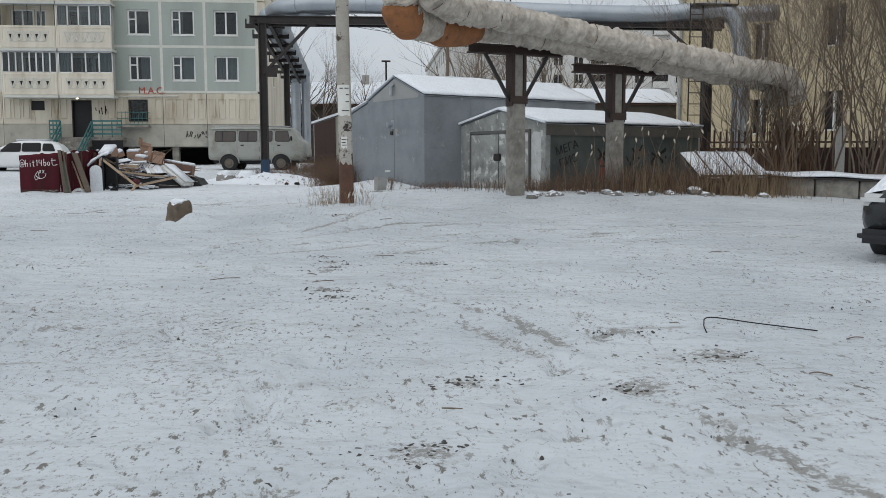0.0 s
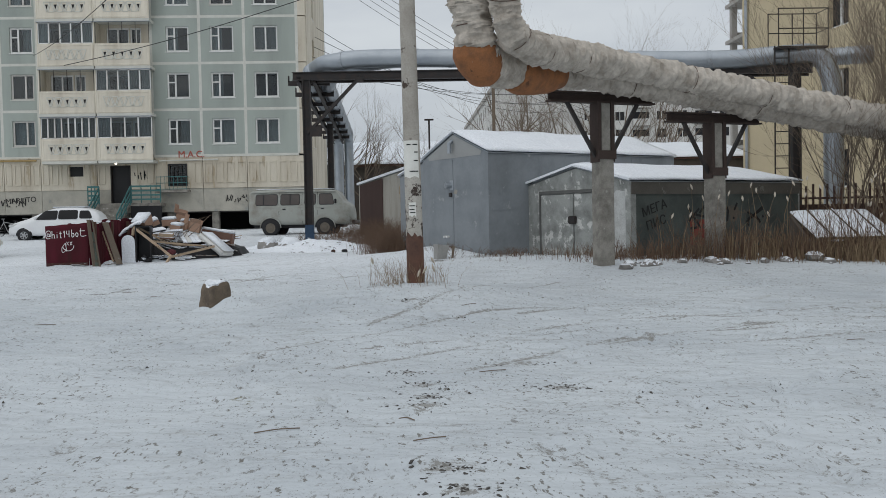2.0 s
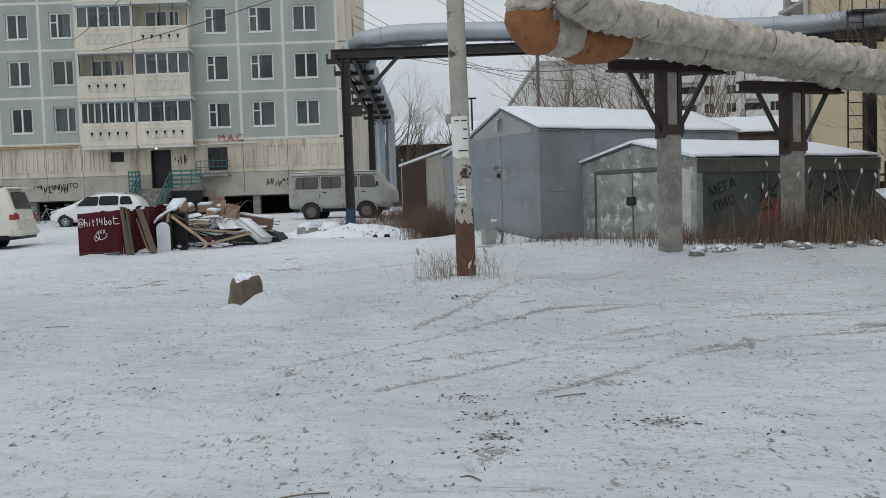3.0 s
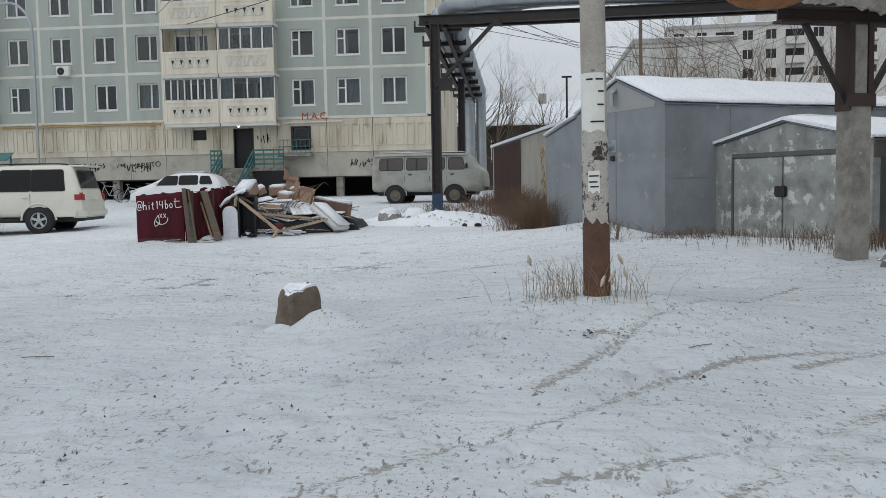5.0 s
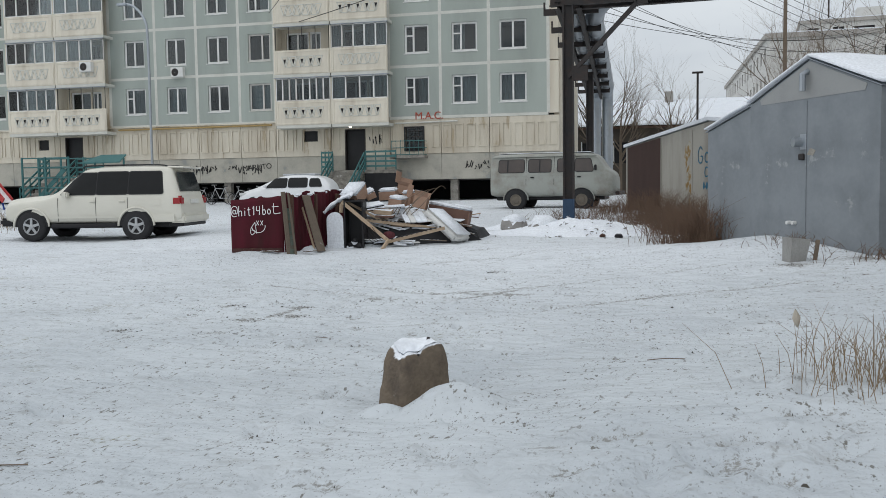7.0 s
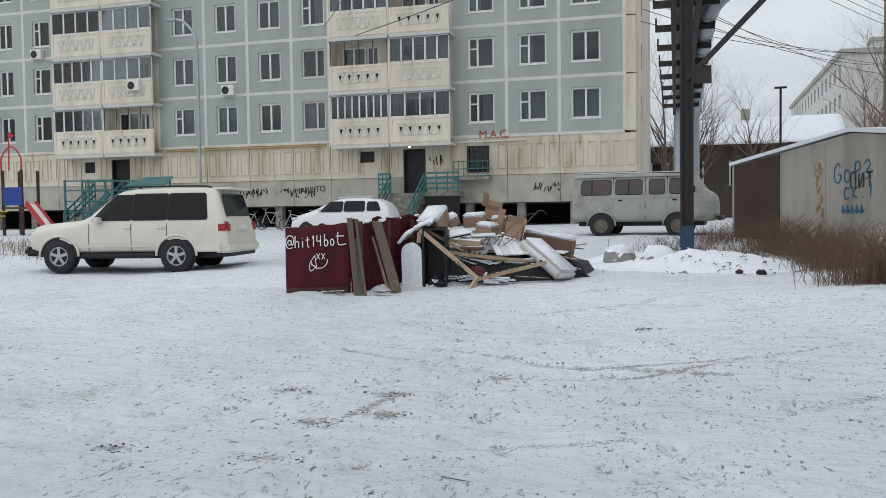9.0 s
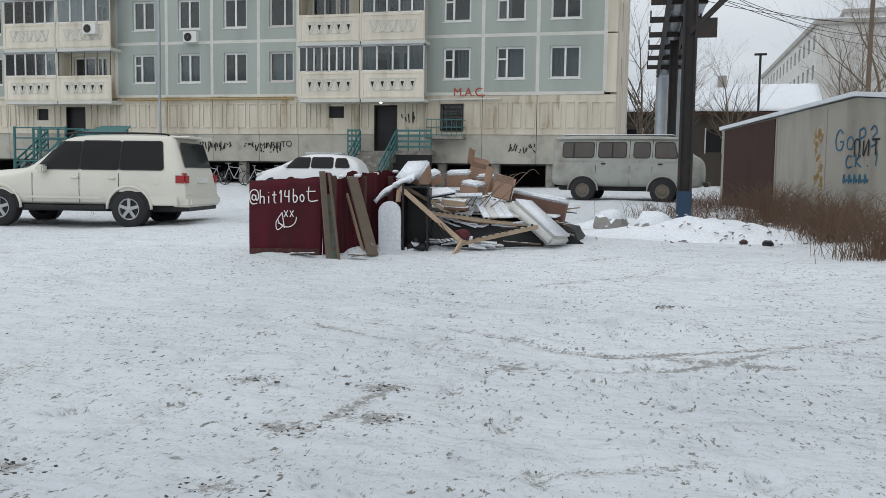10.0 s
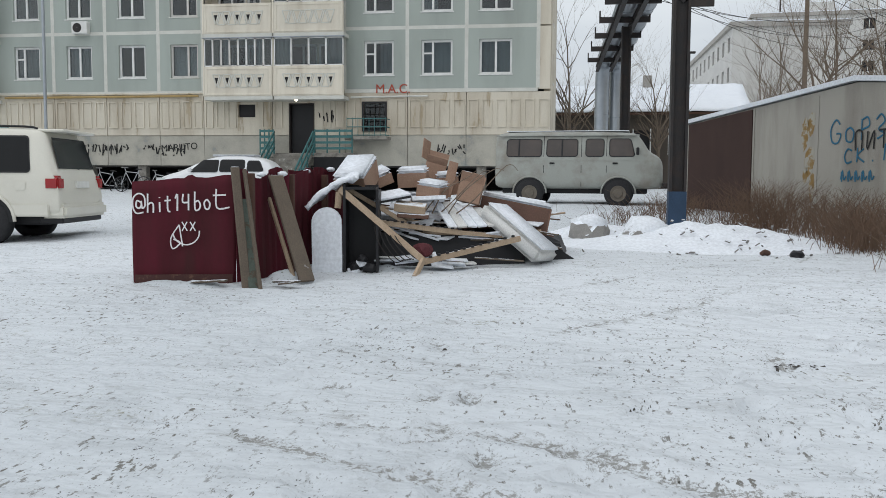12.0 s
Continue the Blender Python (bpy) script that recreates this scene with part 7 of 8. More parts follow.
# ---- snow heap with stones by the trestle foot ----
def snow_heap():
    R = random.Random(4)
    tagged(part("snow_mound", _drift(-3.1, 30.5, 1.9, 0.95, 0.36, 60, 0.16, 26), SNOW, smooth=True), "heap of rough cleared snow round the trestle foot", "snow")
    tagged(part("snow_mound", _drift(-4.7, 31.8, 0.9, 0.6, 0.26, 40, 0.2, 16), SNOW, smooth=True), "low heap of snow beside the trestle foot", "snow")
    for x, y, r in ((-4.0, 30.6, 0.34), (-4.75, 31.3, 0.32)):
        st = thing("boulder", "grey boulder capped with snow by the trestle", "boulder", pose(x, y, ground(x, y) + 0.12))
        part("rock", _blob(random.Random(int(x * -10)), r), STONE, st)
        bm = _blob(random.Random(int(x * -10)), r)
        for v in bm.verts:
            v.co = Vector((v.co.x * 1.03, v.co.y * 1.03, v.co.z * 1.12 + 0.02)) if v.co.z > 0.06 + 0.12 * noise.noise(v.co * 6) else v.co * 0.85
        part("snow_cap", bm, SNOW, st, smooth=True)
    bm = B()
    for i in range(70):
        x, y = R.gauss(-3.0, 0.9), R.gauss(30.0, 0.6)
        z = ground(x, y) + 0.4 * math.exp(-2.6 * (((x + 3.1) / 2.4) ** 2 + ((y - 30.5) / 1.2) ** 2))
        s = R.uniform(0.006, 0.022)
        box(bm, -s * 1.8, s * 1.8, -s * 0.8, s * 0.8, -s * 0.5, s * 0.4, pose(x, y, z, R.uniform(-40, 40), R.uniform(-40, 40), R.uniform(0, 180)))
    tagged(part("gravel", bm, STONE), "dark clods and gravel on the snow heap", "gravel", kind="stuff")
    loose("shoe", "discarded rusty-brown shoe on the snow", "shoe", _blob(R, 0.06), STEEL_RUST, pose(-2.55, 29.3, ground(-2.55, 29.3) + 0.04))
    loose("shoe", "discarded black shoe on the snow", "shoe", _blob(R, 0.09), BLACK_PLASTIC, pose(-2.2, 29.1, ground(-2.2, 29.1) + 0.03))


snow_heap()

# ---- far buildings ----
def far_block(name, label, m, w, d, z0, z1, wall, cols, rows, wz, ww, wh, balconies=(), roof=SNOW, side_cols=0, blank=()):
    """A block of flats: walls with openings, panes set back, roof, balcony stacks."""
    h = thing(name, label, "building", m)
    def face(width, ncol, mm, skip):
        holes, boxes = [], []
        fl = (z1 - z0 - 1.0) / rows
        for r in range(rows):
            for c in range(ncol):
                cx = width * (c + 0.5) / ncol
                zz = z0 + 0.9 + fl * r + wz
                if c in blank:
                    continue
                if c in skip:
                    boxes.append((cx, z0 + 0.9 + fl * r, fl))
                else:
                    holes.append((cx - ww / 2, cx + ww / 2, zz, zz + wh))
        part("wall", wall_panel(0, width, z0, z1, holes, 0, 0.4), wall, h).matrix_local = mm
        for a, b, c, e in holes:
            wdw = part("window", box(B(), a, b, 0.18, 0.22, c, e), BLACK_PLASTIC, h)
            wdw.matrix_local = mm
            fr = part("frame", box(box(B(), (a + b) / 2 - 0.04, (a + b) / 2 + 0.04, 0.1, 0.18, c, e), a, b, 0.1, 0.18, c, c + 0.07), WHITE_FRAME, wdw)
        for cx, zz, fl in boxes:
            bl = new("balcony")
            bl.parent = h
            bl.matrix_local = mm
            part("parapet", box(B(), cx - 1.4, cx + 1.4, -1.0, -0.9, zz, zz + 1.1), wall, bl)
            part("slab", box(B(), cx - 1.4, cx + 1.4, -0.9, 0, zz - 0.12, zz), FAR_GREY, bl)
            part("glazing", box(B(), cx - 1.35, cx + 1.35, -0.03, 0.0, zz + 0.2, zz + 2.3), DARK, bl)
    face(w, cols, pose(0, 0, 0), balconies)
    if side_cols:
        face(d - 0.41, side_cols, pose(0, d, 0, 0, 0, -90), ())
    else:
        part("side_wall", box(B(), 0, 0.3, 0.41, d - 0.41, z0, z1), wall, h)
    part("side_wall", box(B(), w - 0.3, w, 0.41, d - 0.41, z0, z1), wall, h)
    part("back_wall", box(B(), 0, w, d - 0.4, d, z0, z1), wall, h)
    part("roof", box(B(), -0.3, w + 0.3, -0.3, d + 0.3, z1, z1 + 0.5), FAR_GREY, h)
    part("roof_snow", box(B(), -0.25, w + 0.25, -0.25, d + 0.25, z1 + 0.503, z1 + 0.62), roof, h)
    return h


fb = far_block("apartment_block", "distant white panel apartment block with stacked balconies", pose(20.5, 150, 0, 0, 0, -6), 48, 13, 0.5, 25.0, FAR_WHITE, 14, 8, 0.9, 1.5, 1.5, (2, 5, 8, 11))
for x in (8, 14, 30):
    part("roof_house", box(B(), x, x + 3.5, 4, 7, 25.6, 27.6), FAR_WHITE, fb)
part("antenna", tube(B(), [(4, 3, 25.5), (4, 3, 31.5)], 0.12, 6), STEEL_DARK, fb)
far_block("apartment_block", "long grey five-storey block seen end-on behind bare trees", pose(10.9, 110, 0, 0, 0, 0), 11, 50, 0.8, 17.0, FAR_WHITE, 1, 5, 0.9, 1.3, 1.5, (), SNOW, 15, (0,))

# dark shed with a snowy roof
def snowy_shed():
    s = thing("timber_house", "long dark timber house with a snow-covered roof", "house", pose(-8.5, 75, 0, 0, 0, -3))
    w, d = 14.0, 9.0
    holes = [(x, x + 1.0, 3.2, 4.7) for x in (2.3, 4.6, 7.4, 9.6, 11.8)]
    part("wall", wall_panel(0, w, 0.8, 5.9, holes, 0, 0.25), SHED_WOOD, s)
    for a, b, c, e in holes:
        wd = part("window", box(B(), a, b, 0.1, 0.14, c, e), BLACK_PLASTIC, s)
        part("frame", box(box(B(), a - 0.08, a, -0.04, 0.0, c - 0.08, e + 0.08), b, b + 0.08, -0.04, 0.0, c - 0.08, e + 0.08), WHITE_FRAME, wd)
    part("wall", prism(B(), [(0, 0.8), (d - 0.5, 0.8), (d - 0.5, 5.9), (d / 2 - 0.25, 7.7), (0, 5.9)], 0.2, pose(0.0, 0.25, 0, 0, 0, 90)), SHED_WOOD, s)
    part("wall", prism(B(), [(0, 0.8), (d - 0.5, 0.8), (d - 0.5, 5.9), (d / 2 - 0.25, 7.7), (0, 5.9)], 0.2, pose(w, 0.25, 0, 0, 0, 90)), SHED_WOOD, s)
    part("wall", box(B(), 0, w, d - 0.25, d, 0.8, 5.9), SHED_WOOD, s)
    part("roof", quad_slab(B(), (-0.5, -0.5, 5.75), (w + 0.5, -0.5, 5.75), (w + 0.5, d / 2, 7.85), (-0.5, d / 2, 7.85), 0.12), STEEL_RUST, s)
    part("roof", quad_slab(B(), (-0.5, d + 0.5, 5.75), (w + 0.5, d + 0.5, 5.75), (w + 0.5, d / 2, 7.85), (-0.5, d / 2, 7.85), 0.12), STEEL_RUST, s)
    snow_blanket(s, (-0.5, -0.5, 5.76), (w + 0.5, -0.5, 5.76), (w + 0.5, d / 2, 7.86), (-0.5, d / 2, 7.86), 0.2, 3)
    part("chimney", bbox(8, 8.6, 4, 4.6, 7.3, 8.6, 0.02), FAR_GREY, s)


snowy_shed()

# yellow plaster building
yb = far_block("plaster_building", "tall yellow plastered building with white-framed windows", pose(15.1, 42.7, 0, 0, 0, -81), 27.2, 12, 0.4, 19.7, YELLOW_WALL, 6, 6, 0.95, 1.15, 1.45, (), SNOW, 0, (0,))
part("downpipe", tube(B(), [(0.5, -0.12, 0.6), (0.5, -0.12, 21.8)], 0.07, 8), ZINC, yb)
cf = thing("unfinished_building", "unfinished grey concrete building frame", "building", pose(29.2, 75, 0))
for i in range(7):
    for x in (0, 5.5, 11):
        part("column", box(B(), x, x + 0.5, 0, 0.5, 0.8 + i * 3.2, 0.8 + i * 3.2 + 2.9), FAR_GREY, cf)
        part("column", box(B(), x, x + 0.5, 6, 6.5, 0.8 + i * 3.2, 0.8 + i * 3.2 + 2.9), FAR_GREY, cf)
    part("floor_slab", box(B(), -0.3, 11.8, -0.3, 6.8, 3.7 + i * 3.2, 4.0 + i * 3.2), FAR_GREY, cf)
    part("parapet", box(B(), 0.5, 11, 6.1, 6.3, 0.8 + i * 3.2, 1.5 + i * 3.2), CONCRETE, cf)
bh = thing("timber_shed", "dark brown timber shed with a sloping snow-covered roof", "shed", pose(11.5, 45, 0))
part("wall", box(B(), 0, 4.8, 0, 0.15, 0.6, 4.0), SHED_WOOD, bh)
part("wall", box(B(), 0, 4.8, 3.85, 4, 0.6, 4.9), SHED_WOOD, bh)
for x in (0, 4.65):
    part("side", prism(B(), [(0.15, 0.6), (3.85, 0.6), (3.85, 4.88), (0.15, 4.04)], 0.15, pose(x + 0.15, 0, 0, 0, 0, 90)), SHED_WOOD, bh)
part("roof", quad_slab(B(), (-0.2, -0.2, 4.06), (5.0, -0.2, 4.06), (5.0, 4.2, 5.06), (-0.2, 4.2, 5.06), 0.06), STEEL_RUST, bh)
snow_blanket(bh, (-0.2, -0.2, 4.065), (5.0, -0.2, 4.065), (5.0, 4.2, 5.065), (-0.2, 4.2, 5.065), 0.12, 8)

# ---- fence, low wall and cellar lid at the garages ----
def yard_edge():
    f = thing("metal_fence", "brown metal picket fence behind the low garage", "fence")
    a, b = Vector((9.2, 24.6, 0)), Vector((17.5, 23.0, 0))
    n = 52
    for i in range(n):
        p = a.lerp(b, i / (n - 1))
        part("picket", box(B(), p.x - 0.025, p.x + 0.025, p.y - 0.012, p.y + 0.012, 0.55, 2.0 + 0.05 * (i % 2)), RUST_DOOR, f)
    for z in (0.9, 1.7):
        part("rail", beam(B(), (a.x, a.y + 0.03, z), (b.x, b.y + 0.03, z), 0.03, 0.05), RUST_DOOR, f)
    part("lower_sheet", beam(B(), (a.x, a.y + 0.06, 1.0), (b.x, b.y + 0.06, 1.0), 0.02, 1.1), RUST_DOOR, f)
    p = thing("fence_post", "white concrete fence post", "post", pose(11.9, 21.9, 0))
    part("post", bbox(-0.09, 0.09, -0.09, 0.09, 0.3, 2.05, 0.015), mat("white_concrete", (0.55, 0.55, 0.52), 0.9), p)
    w = thing("low_wall", "low concrete wall topped with snow", "wall", pose(8.75, 19.0, 0, 0, 0, -7))
    for i in range(3):
        part("block", bbox(0.02 + i * 0.95, 0.93 + i * 0.95, 0, 0.3, 0.2, 0.86 - 0.05 * i, 0.02), CONCRETE, w)
    part("block", bbox(2.87, 4.6, 0, 0.3, 0.2, 0.72, 0.02), CONCRETE, w)
    snow_blanket(w, (-0.05, -0.12, 0.87), (4.6, -0.12, 0.70), (4.6, 0.5, 0.74), (-0.05, 0.5, 0.92), 0.09, 9)
    part("coping", quad_slab(B(), (-0.05, -0.1, 0.87), (4.6, -0.1, 0.70), (4.6, 0.5, 0.74), (-0.05, 0.5, 0.92), 0.04), STEEL_DARK, w)
    c = thing("cellar_hatch", "dark cellar hut with a sloping snow-covered lid", "hatch", pose(7.1, 19.25, 0, 0, 0, 2))
    part("side", prism(B(), [(0, 0.3), (0.75, 0.3), (0.75, 1.3), (0, 0.82)], 0.06, pose(0.06, 0, 0, 0, 0, 90)), SHED_WOOD, c)
    part("side", prism(B(), [(0, 0.3), (0.75, 0.3), (0.75, 1.3), (0, 0.82)], 0.06, pose(1.6, 0, 0, 0, 0, 90)), SHED_WOOD, c)
    part("front", box(B(), 0.06, 1.54, 0.0, 0.05, 0.3, 0.82), SHED_WOOD, c)
    part("lid", quad_slab(B(), (0.15, -0.1, 0.84), (1.75, -0.1, 0.84), (1.6, 0.85, 1.38), (0.05, 0.85, 1.36), 0.05), SHED_WOOD, c)
    for x in (0.45, 0.95, 1.42):
        part("batten", beam(B(), (x, -0.1, 0.895), (x - 0.06, 0.84, 1.42), 0.025, 0.03), WOOD_GREY, c)
    part("batten", beam(B(), (0.15, -0.1, 0.87), (1.75, -0.1, 0.87), 0.03, 0.05), SHED_WOOD, c)
    snow_blanket(c, (0.15, -0.09, 0.845), (1.75, -0.09, 0.845), (1.6, 0.85, 1.385), (0.05, 0.85, 1.365), 0.03, 4)
    b = thing("metal_bin", "small dented zinc bin standing in the snow", "bin", pose(0.36, 22.95, ground(0.36, 22.95) - 0.02, 0, 6, 20))
    bm = B()
    vs = [bm.verts.new((sx * (0.11 + 0.025 * k), sy * (0.11 + 0.025 * k), 0.34 * k)) for k in (0, 1) for sx, sy in ((-1, -1), (1, -1), (1, 1), (-1, 1))]
    for i in range(4):
        bm.faces.new((vs[i], vs[(i + 1) % 4], vs[4 + (i + 1) % 4], vs[4 + i]))
    bm.faces.new(vs[:4])
    o = part("bucket", bm, mat("pale_dented_zinc", (0.34, 0.335, 0.32), 0.6, dark=(0.2, 0.19, 0.175), scale=6, metal=0.2), b)
    so = o.modifiers.new("thickness", "SOLIDIFY")
    so.thickness = 0.008
    tagged(part("stake", beam(B(), (0.62, 23.0, 0.3), (0.68, 23.0, 0.76), 0.045, 0.05), BARK), "short dark wooden stake beside the zinc bin", "stake")


yard_edge()

# ---- playground, bicycle, street lamp ----
def playground():
    p = thing("playground_tower", "wooden play tower with blue panel and red arch", "play tower", pose(-32.2, 45.2, ground(-31.9, 45)))
    for x, y in ((-0.7, 0), (0.3, 0), (-0.7, 1), (0.3, 1)):
        part("post", tube(B(), [(x, y, -0.2), (x, y, 2.9)], 0.07, 10), RUST_DOOR, p)
    part("blue_panel", bbox(-0.62, 0.4, -0.12, -0.07, 1.35, 2.15, 0.02), BLUE_PAINT, p)
    part("deck", bbox(-0.8, 0.4, -0.05, 1.05, 1.2, 1.28, 0.01), WOOD_GREY, p)
    part("arch", tube(B(), smooth_path([(-0.75, 0, 2.9), (-0.72, 0, 3.5), (-0.2, 0, 3.95), (0.28, 0, 3.5), (0.3, 0, 2.9)], 6), 0.035, 8), RED_PAINT, p)
    part("flag_pole", tube(B(), [(-0.35, 0, 2.9), (-0.3, 0, 4.6)], 0.03, 8), RED_PAINT, p)
    part("pennant", prism(B(), [(0, 0), (0.3, 0.12), (0, 0.3)], 0.02, pose(-0.3, 0, 4.3)), RED_PAINT, p)
    for i in range(5):
        part("ladder_rung", bbox(-1.6 + 0.16 * i, -0.9 + 0.16 * i, -0.3, -0.2, 0.25 + 0.2 * i, 0.31 + 0.2 * i, 0.01), mat("yellow_rung", (0.45, 0.38, 0.05), 0.6), p)
    s = thing("slide", "red and white children's slide", "slide", pose(-31.2, 44.9, ground(-31, 45)))
    part("chute", beam(B(), (0, 0, 1.35), (1.15, -0.3, 0.35), 0.5, 0.05), WHITE_PAINT, s)
    for y in (-0.27, 0.27):
        part("side_board", beam(B(), (0, y, 1.43), (1.15, y - 0.3, 0.43), 0.05, 0.24), RED_PAINT, s)
    part("leg", tube(B(), [(0.7, 0, 0.0), (0.5, 0, 0.9)], 0.04, 8), BLUE_PAINT, s)
    c = thing("climbing_frame", "teal metal climbing frame with stairs", "climbing frame", pose(-31.6, 47.6, ground(-29, 47)))
    for x in (0, 1.3, 2.6):
        for y in (0, 1.2):
            part("post", tube(B(), [(x, y, -0.1), (x, y, 2.5)], 0.055, 8), TEAL, c)
    for z in (0.5, 1.0, 1.5, 2.0, 2.45):
        for y in (0, 1.2):
            part("rail", tube(B(), [(0, y, z), (2.6, y, z)], 0.03, 8), TEAL, c)
    part("stair_side", beam(B(), (0.5, 0.1, 0.2), (2.3, 0.1, 1.9), 0.06, 0.2), TEAL, c)
    part("roof_panel", quad_slab(B(), (3.3, 0, 2.2), (5.4, 0, 2.2), (5.0, 1.2, 2.6), (3.6, 1.2, 2.6), 0.05), TEAL, c)
    for x in (3.5, 5.1):
        part("post", tube(B(), [(x, 0.8, -0.1), (x, 0.8, 2.4)], 0.05, 8), TEAL, c)
    l = thing("street_lamp", "tall grey street lamp with a curved arm", "street lamp", pose(-27.75, 53.0, 0))
    part("pole", tube(B(), smooth_path([(0, 0, 0.6), (0, 0, 5), (0, 0, 9.6), (-0.15, 0, 10.8), (-0.7, 0, 11.5), (-1.2, 0, 11.7)], 6), 0.07, 10), ZINC, l)
    part("lamp_head", bbox(-1.75, -1.15, -0.13, 0.13, 11.62, 11.76, 0.03, 2), ZINC, l)
    b = thing("bicycle", "bicycle leaning before the basement openings", "bicycle", pose(-24.2, 52.2, ground(-24, 52)), "bicycles before the basement")
    for x in (0.33, 1.33):
        part("wheel", lathe(B(), [(0.30, -0.02), (0.33, -0.015), (0.33, 0.015), (0.30, 0.02), (0.30, -0.02)], 24, pose(x, 0, 0.33)), RUBBER, b)
        bm = B()
        for k in range(8):
            aa = math.pi * k / 4
            tube(bm, [(x, 0, 0.33), (x + 0.3 * math.cos(aa), 0, 0.33 + 0.3 * math.sin(aa))], 0.004, 4)
        part("spokes", bm, ALLOY, b)
    bm = B()
    for q in (((0.33, 0, 0.33), (0.55, 0, 0.85)), ((0.55, 0, 0.85), (1.1, 0, 0.8)), ((1.1, 0, 0.8), (1.33, 0, 0.33)), ((0.8, 0, 0.32), (1.1, 0, 0.85)), ((0.8, 0, 0.32), (0.55, 0, 0.8)), ((0.8, 0, 0.32), (1.33, 0, 0.33)), ((0.55, 0, 0.85), (0.5, 0, 1.0)), ((0.5, -0.25, 1.02), (0.5, 0.25, 1.02)), ((1.1, 0, 0.8), (1.13, 0, 0.95))):
        tube(bm, q, 0.018, 6)
    part("frame", bm, ALLOY, b)
    part("saddle", bbox(1.0, 1.26, -0.06, 0.06, 0.93, 0.98, 0.02), BLACK_PLASTIC, b)

    for x, y, turn in ((-22.9, 52.0, 8), (-21.8, 52.3, -6), (-25.6, 52.4, 4)):
        copy_thing(b, pose(x, y, ground(x, y), 0, 6, turn))


playground()

# ---- cables ----
def cable(a, b, sag, r=0.014, label="sagging black overhead cable"):
    a, b = Vector(a), Vector(b)
    pts = [a.lerp(b, i / 24) - Vector((0, 0, 4 * sag * (i / 24) * (1 - i / 24))) for i in range(25)]
    tagged(part("cable", tube(B(), pts, r, 5), CABLE), label, "cable", "overhead cables")


FAR = [(26, 100, 17.5), (25, 100, 17.9), (24, 100, 16.6), (27, 101, 16.9), (26, 100, 15.8)]
cable((-0.3, 14.9, 8.4), (-21.2, 54.1, 11.0), 0.6)
cable((-20.9, 55.0, 10.4), (2.5, 40, 13.0), 0.5, 0.02)
for i, q in enumerate(FAR):
    cable((-5.8, 56 + i, 10.5 + 0.8 * i), q, 2.2 + 0.5 * i, 0.017)
for i in range(4):
    cable((-6.0, 58, 18.6 - 0.5 * i), (12.5, 62, 8.5 - 0.3 * i), 0.8, 0.013)
for i in range(3):
    cable((-0.3, 14.9, 8.3 - 0.15 * i), (6.2 + i, 60, 10.0), 1.2, 0.012)
fp = thing("far_pole", "thin dark wooden pole behind the garages", "pole", pose(5.5, 60, 0))
part("shaft", tube(B(), [(0, 0, 0.9), (0, 0, 12.5)], [0.13, 0.09], 8), BARK, fp)
fp2 = thing("lamp_post", "small dark lamp post beside the timber house", "lamp post", pose(1.6, 70, 0))
part("shaft", tube(B(), [(0, 0, 0.9), (0, 0, 8.8)], 0.07, 8), STEEL_DARK, fp2)
part("lamp_head", bbox(-0.35, 0.35, -0.1, 0.1, 8.8, 8.92, 0.02), STEEL_DARK, fp2)

# ---- bare trees, shrubs, weeds ----
def branches(bm, p, d, length, r, depth, R, spread=0.5, up=0.15):
    pts, radii = [p], [r]
    q, dd = Vector(p), Vector(d).normalized()
    n = 4
    kids = []
    for i in range(n):
        dd = (dd + Vector((R.gauss(0, 0.10), R.gauss(0, 0.10), R.gauss(0, 0.06) + up * 0.12))).normalized()
        q = q + dd * (length / n)
        pts.append(q.copy())
        radii.append(r * (1 - 0.75 * (i + 1) / n))
        if depth > 0 and (i > 0 or R.random() < 0.4):
            for _ in range(2 if R.random() < 0.5 else 1):
                kids.append((q.copy(), dd.copy(), radii[-1]))
    tube(bm, pts, [max(x, 0.0022) for x in radii], 5 if r > 0.02 else 3, cap=False)
    for kp, kd, kr in kids:
        side = Vector((R.gauss(0, 1), R.gauss(0, 1), R.gauss(0.2, 0.5))).normalized()
        branches(bm, kp, (kd + side * spread * R.uniform(0.7, 1.5)).normalized(), length * R.uniform(0.45, 0.72), max(kr * 0.75, 0.003), depth - 1, R, spread, up)


def bare_tree(x, y, z, height, r, seed, label, depth=4, stems=1, spread=0.5, name="bare_tree", group=""):
    R = random.Random(seed)
    t = thing(name, label, "tree" if stems == 1 else "shrub", pose(x, y, z), group)
    if stems == 1:
        part("trunk", tube(B(), [(0, 0, -0.2), (0.03, 0, height * 0.25), (0.02, 0.04, height * 0.5)], [r, r * 0.8, r * 0.55], 8), BARK, t)
        bm = B()
        for i in range(9):
            zz = height * (0.22 + 0.3 * i / 8)
            a = R.uniform(0, 6.28)
            branches(bm, (0.03 * zz / height, 0.02, zz), (math.cos(a) * 0.7, math.sin(a) * 0.7, 0.9), height * R.uniform(0.3, 0.5), r * 0.4, depth - 1, R, spread)
        branches(bm, (0.02, 0.04, height * 0.5), (0, 0, 1), height * 0.5, r * 0.5, depth, R, spread)
        part("branch", bm, BARK, t)
    else:
        for i in range(stems):
            a = R.uniform(0, 6.28)
            bm = B()
            branches(bm, (R.gauss(0, 0.25), R.gauss(0, 0.25), -0.1), (math.cos(a) * 0.22, math.sin(a) * 0.22, 1), height * R.uniform(0.6, 1.0), r * R.uniform(0.6, 1.0), depth, R, spread, 0.3)
            part("stem", bm, BARK, t)
    return t


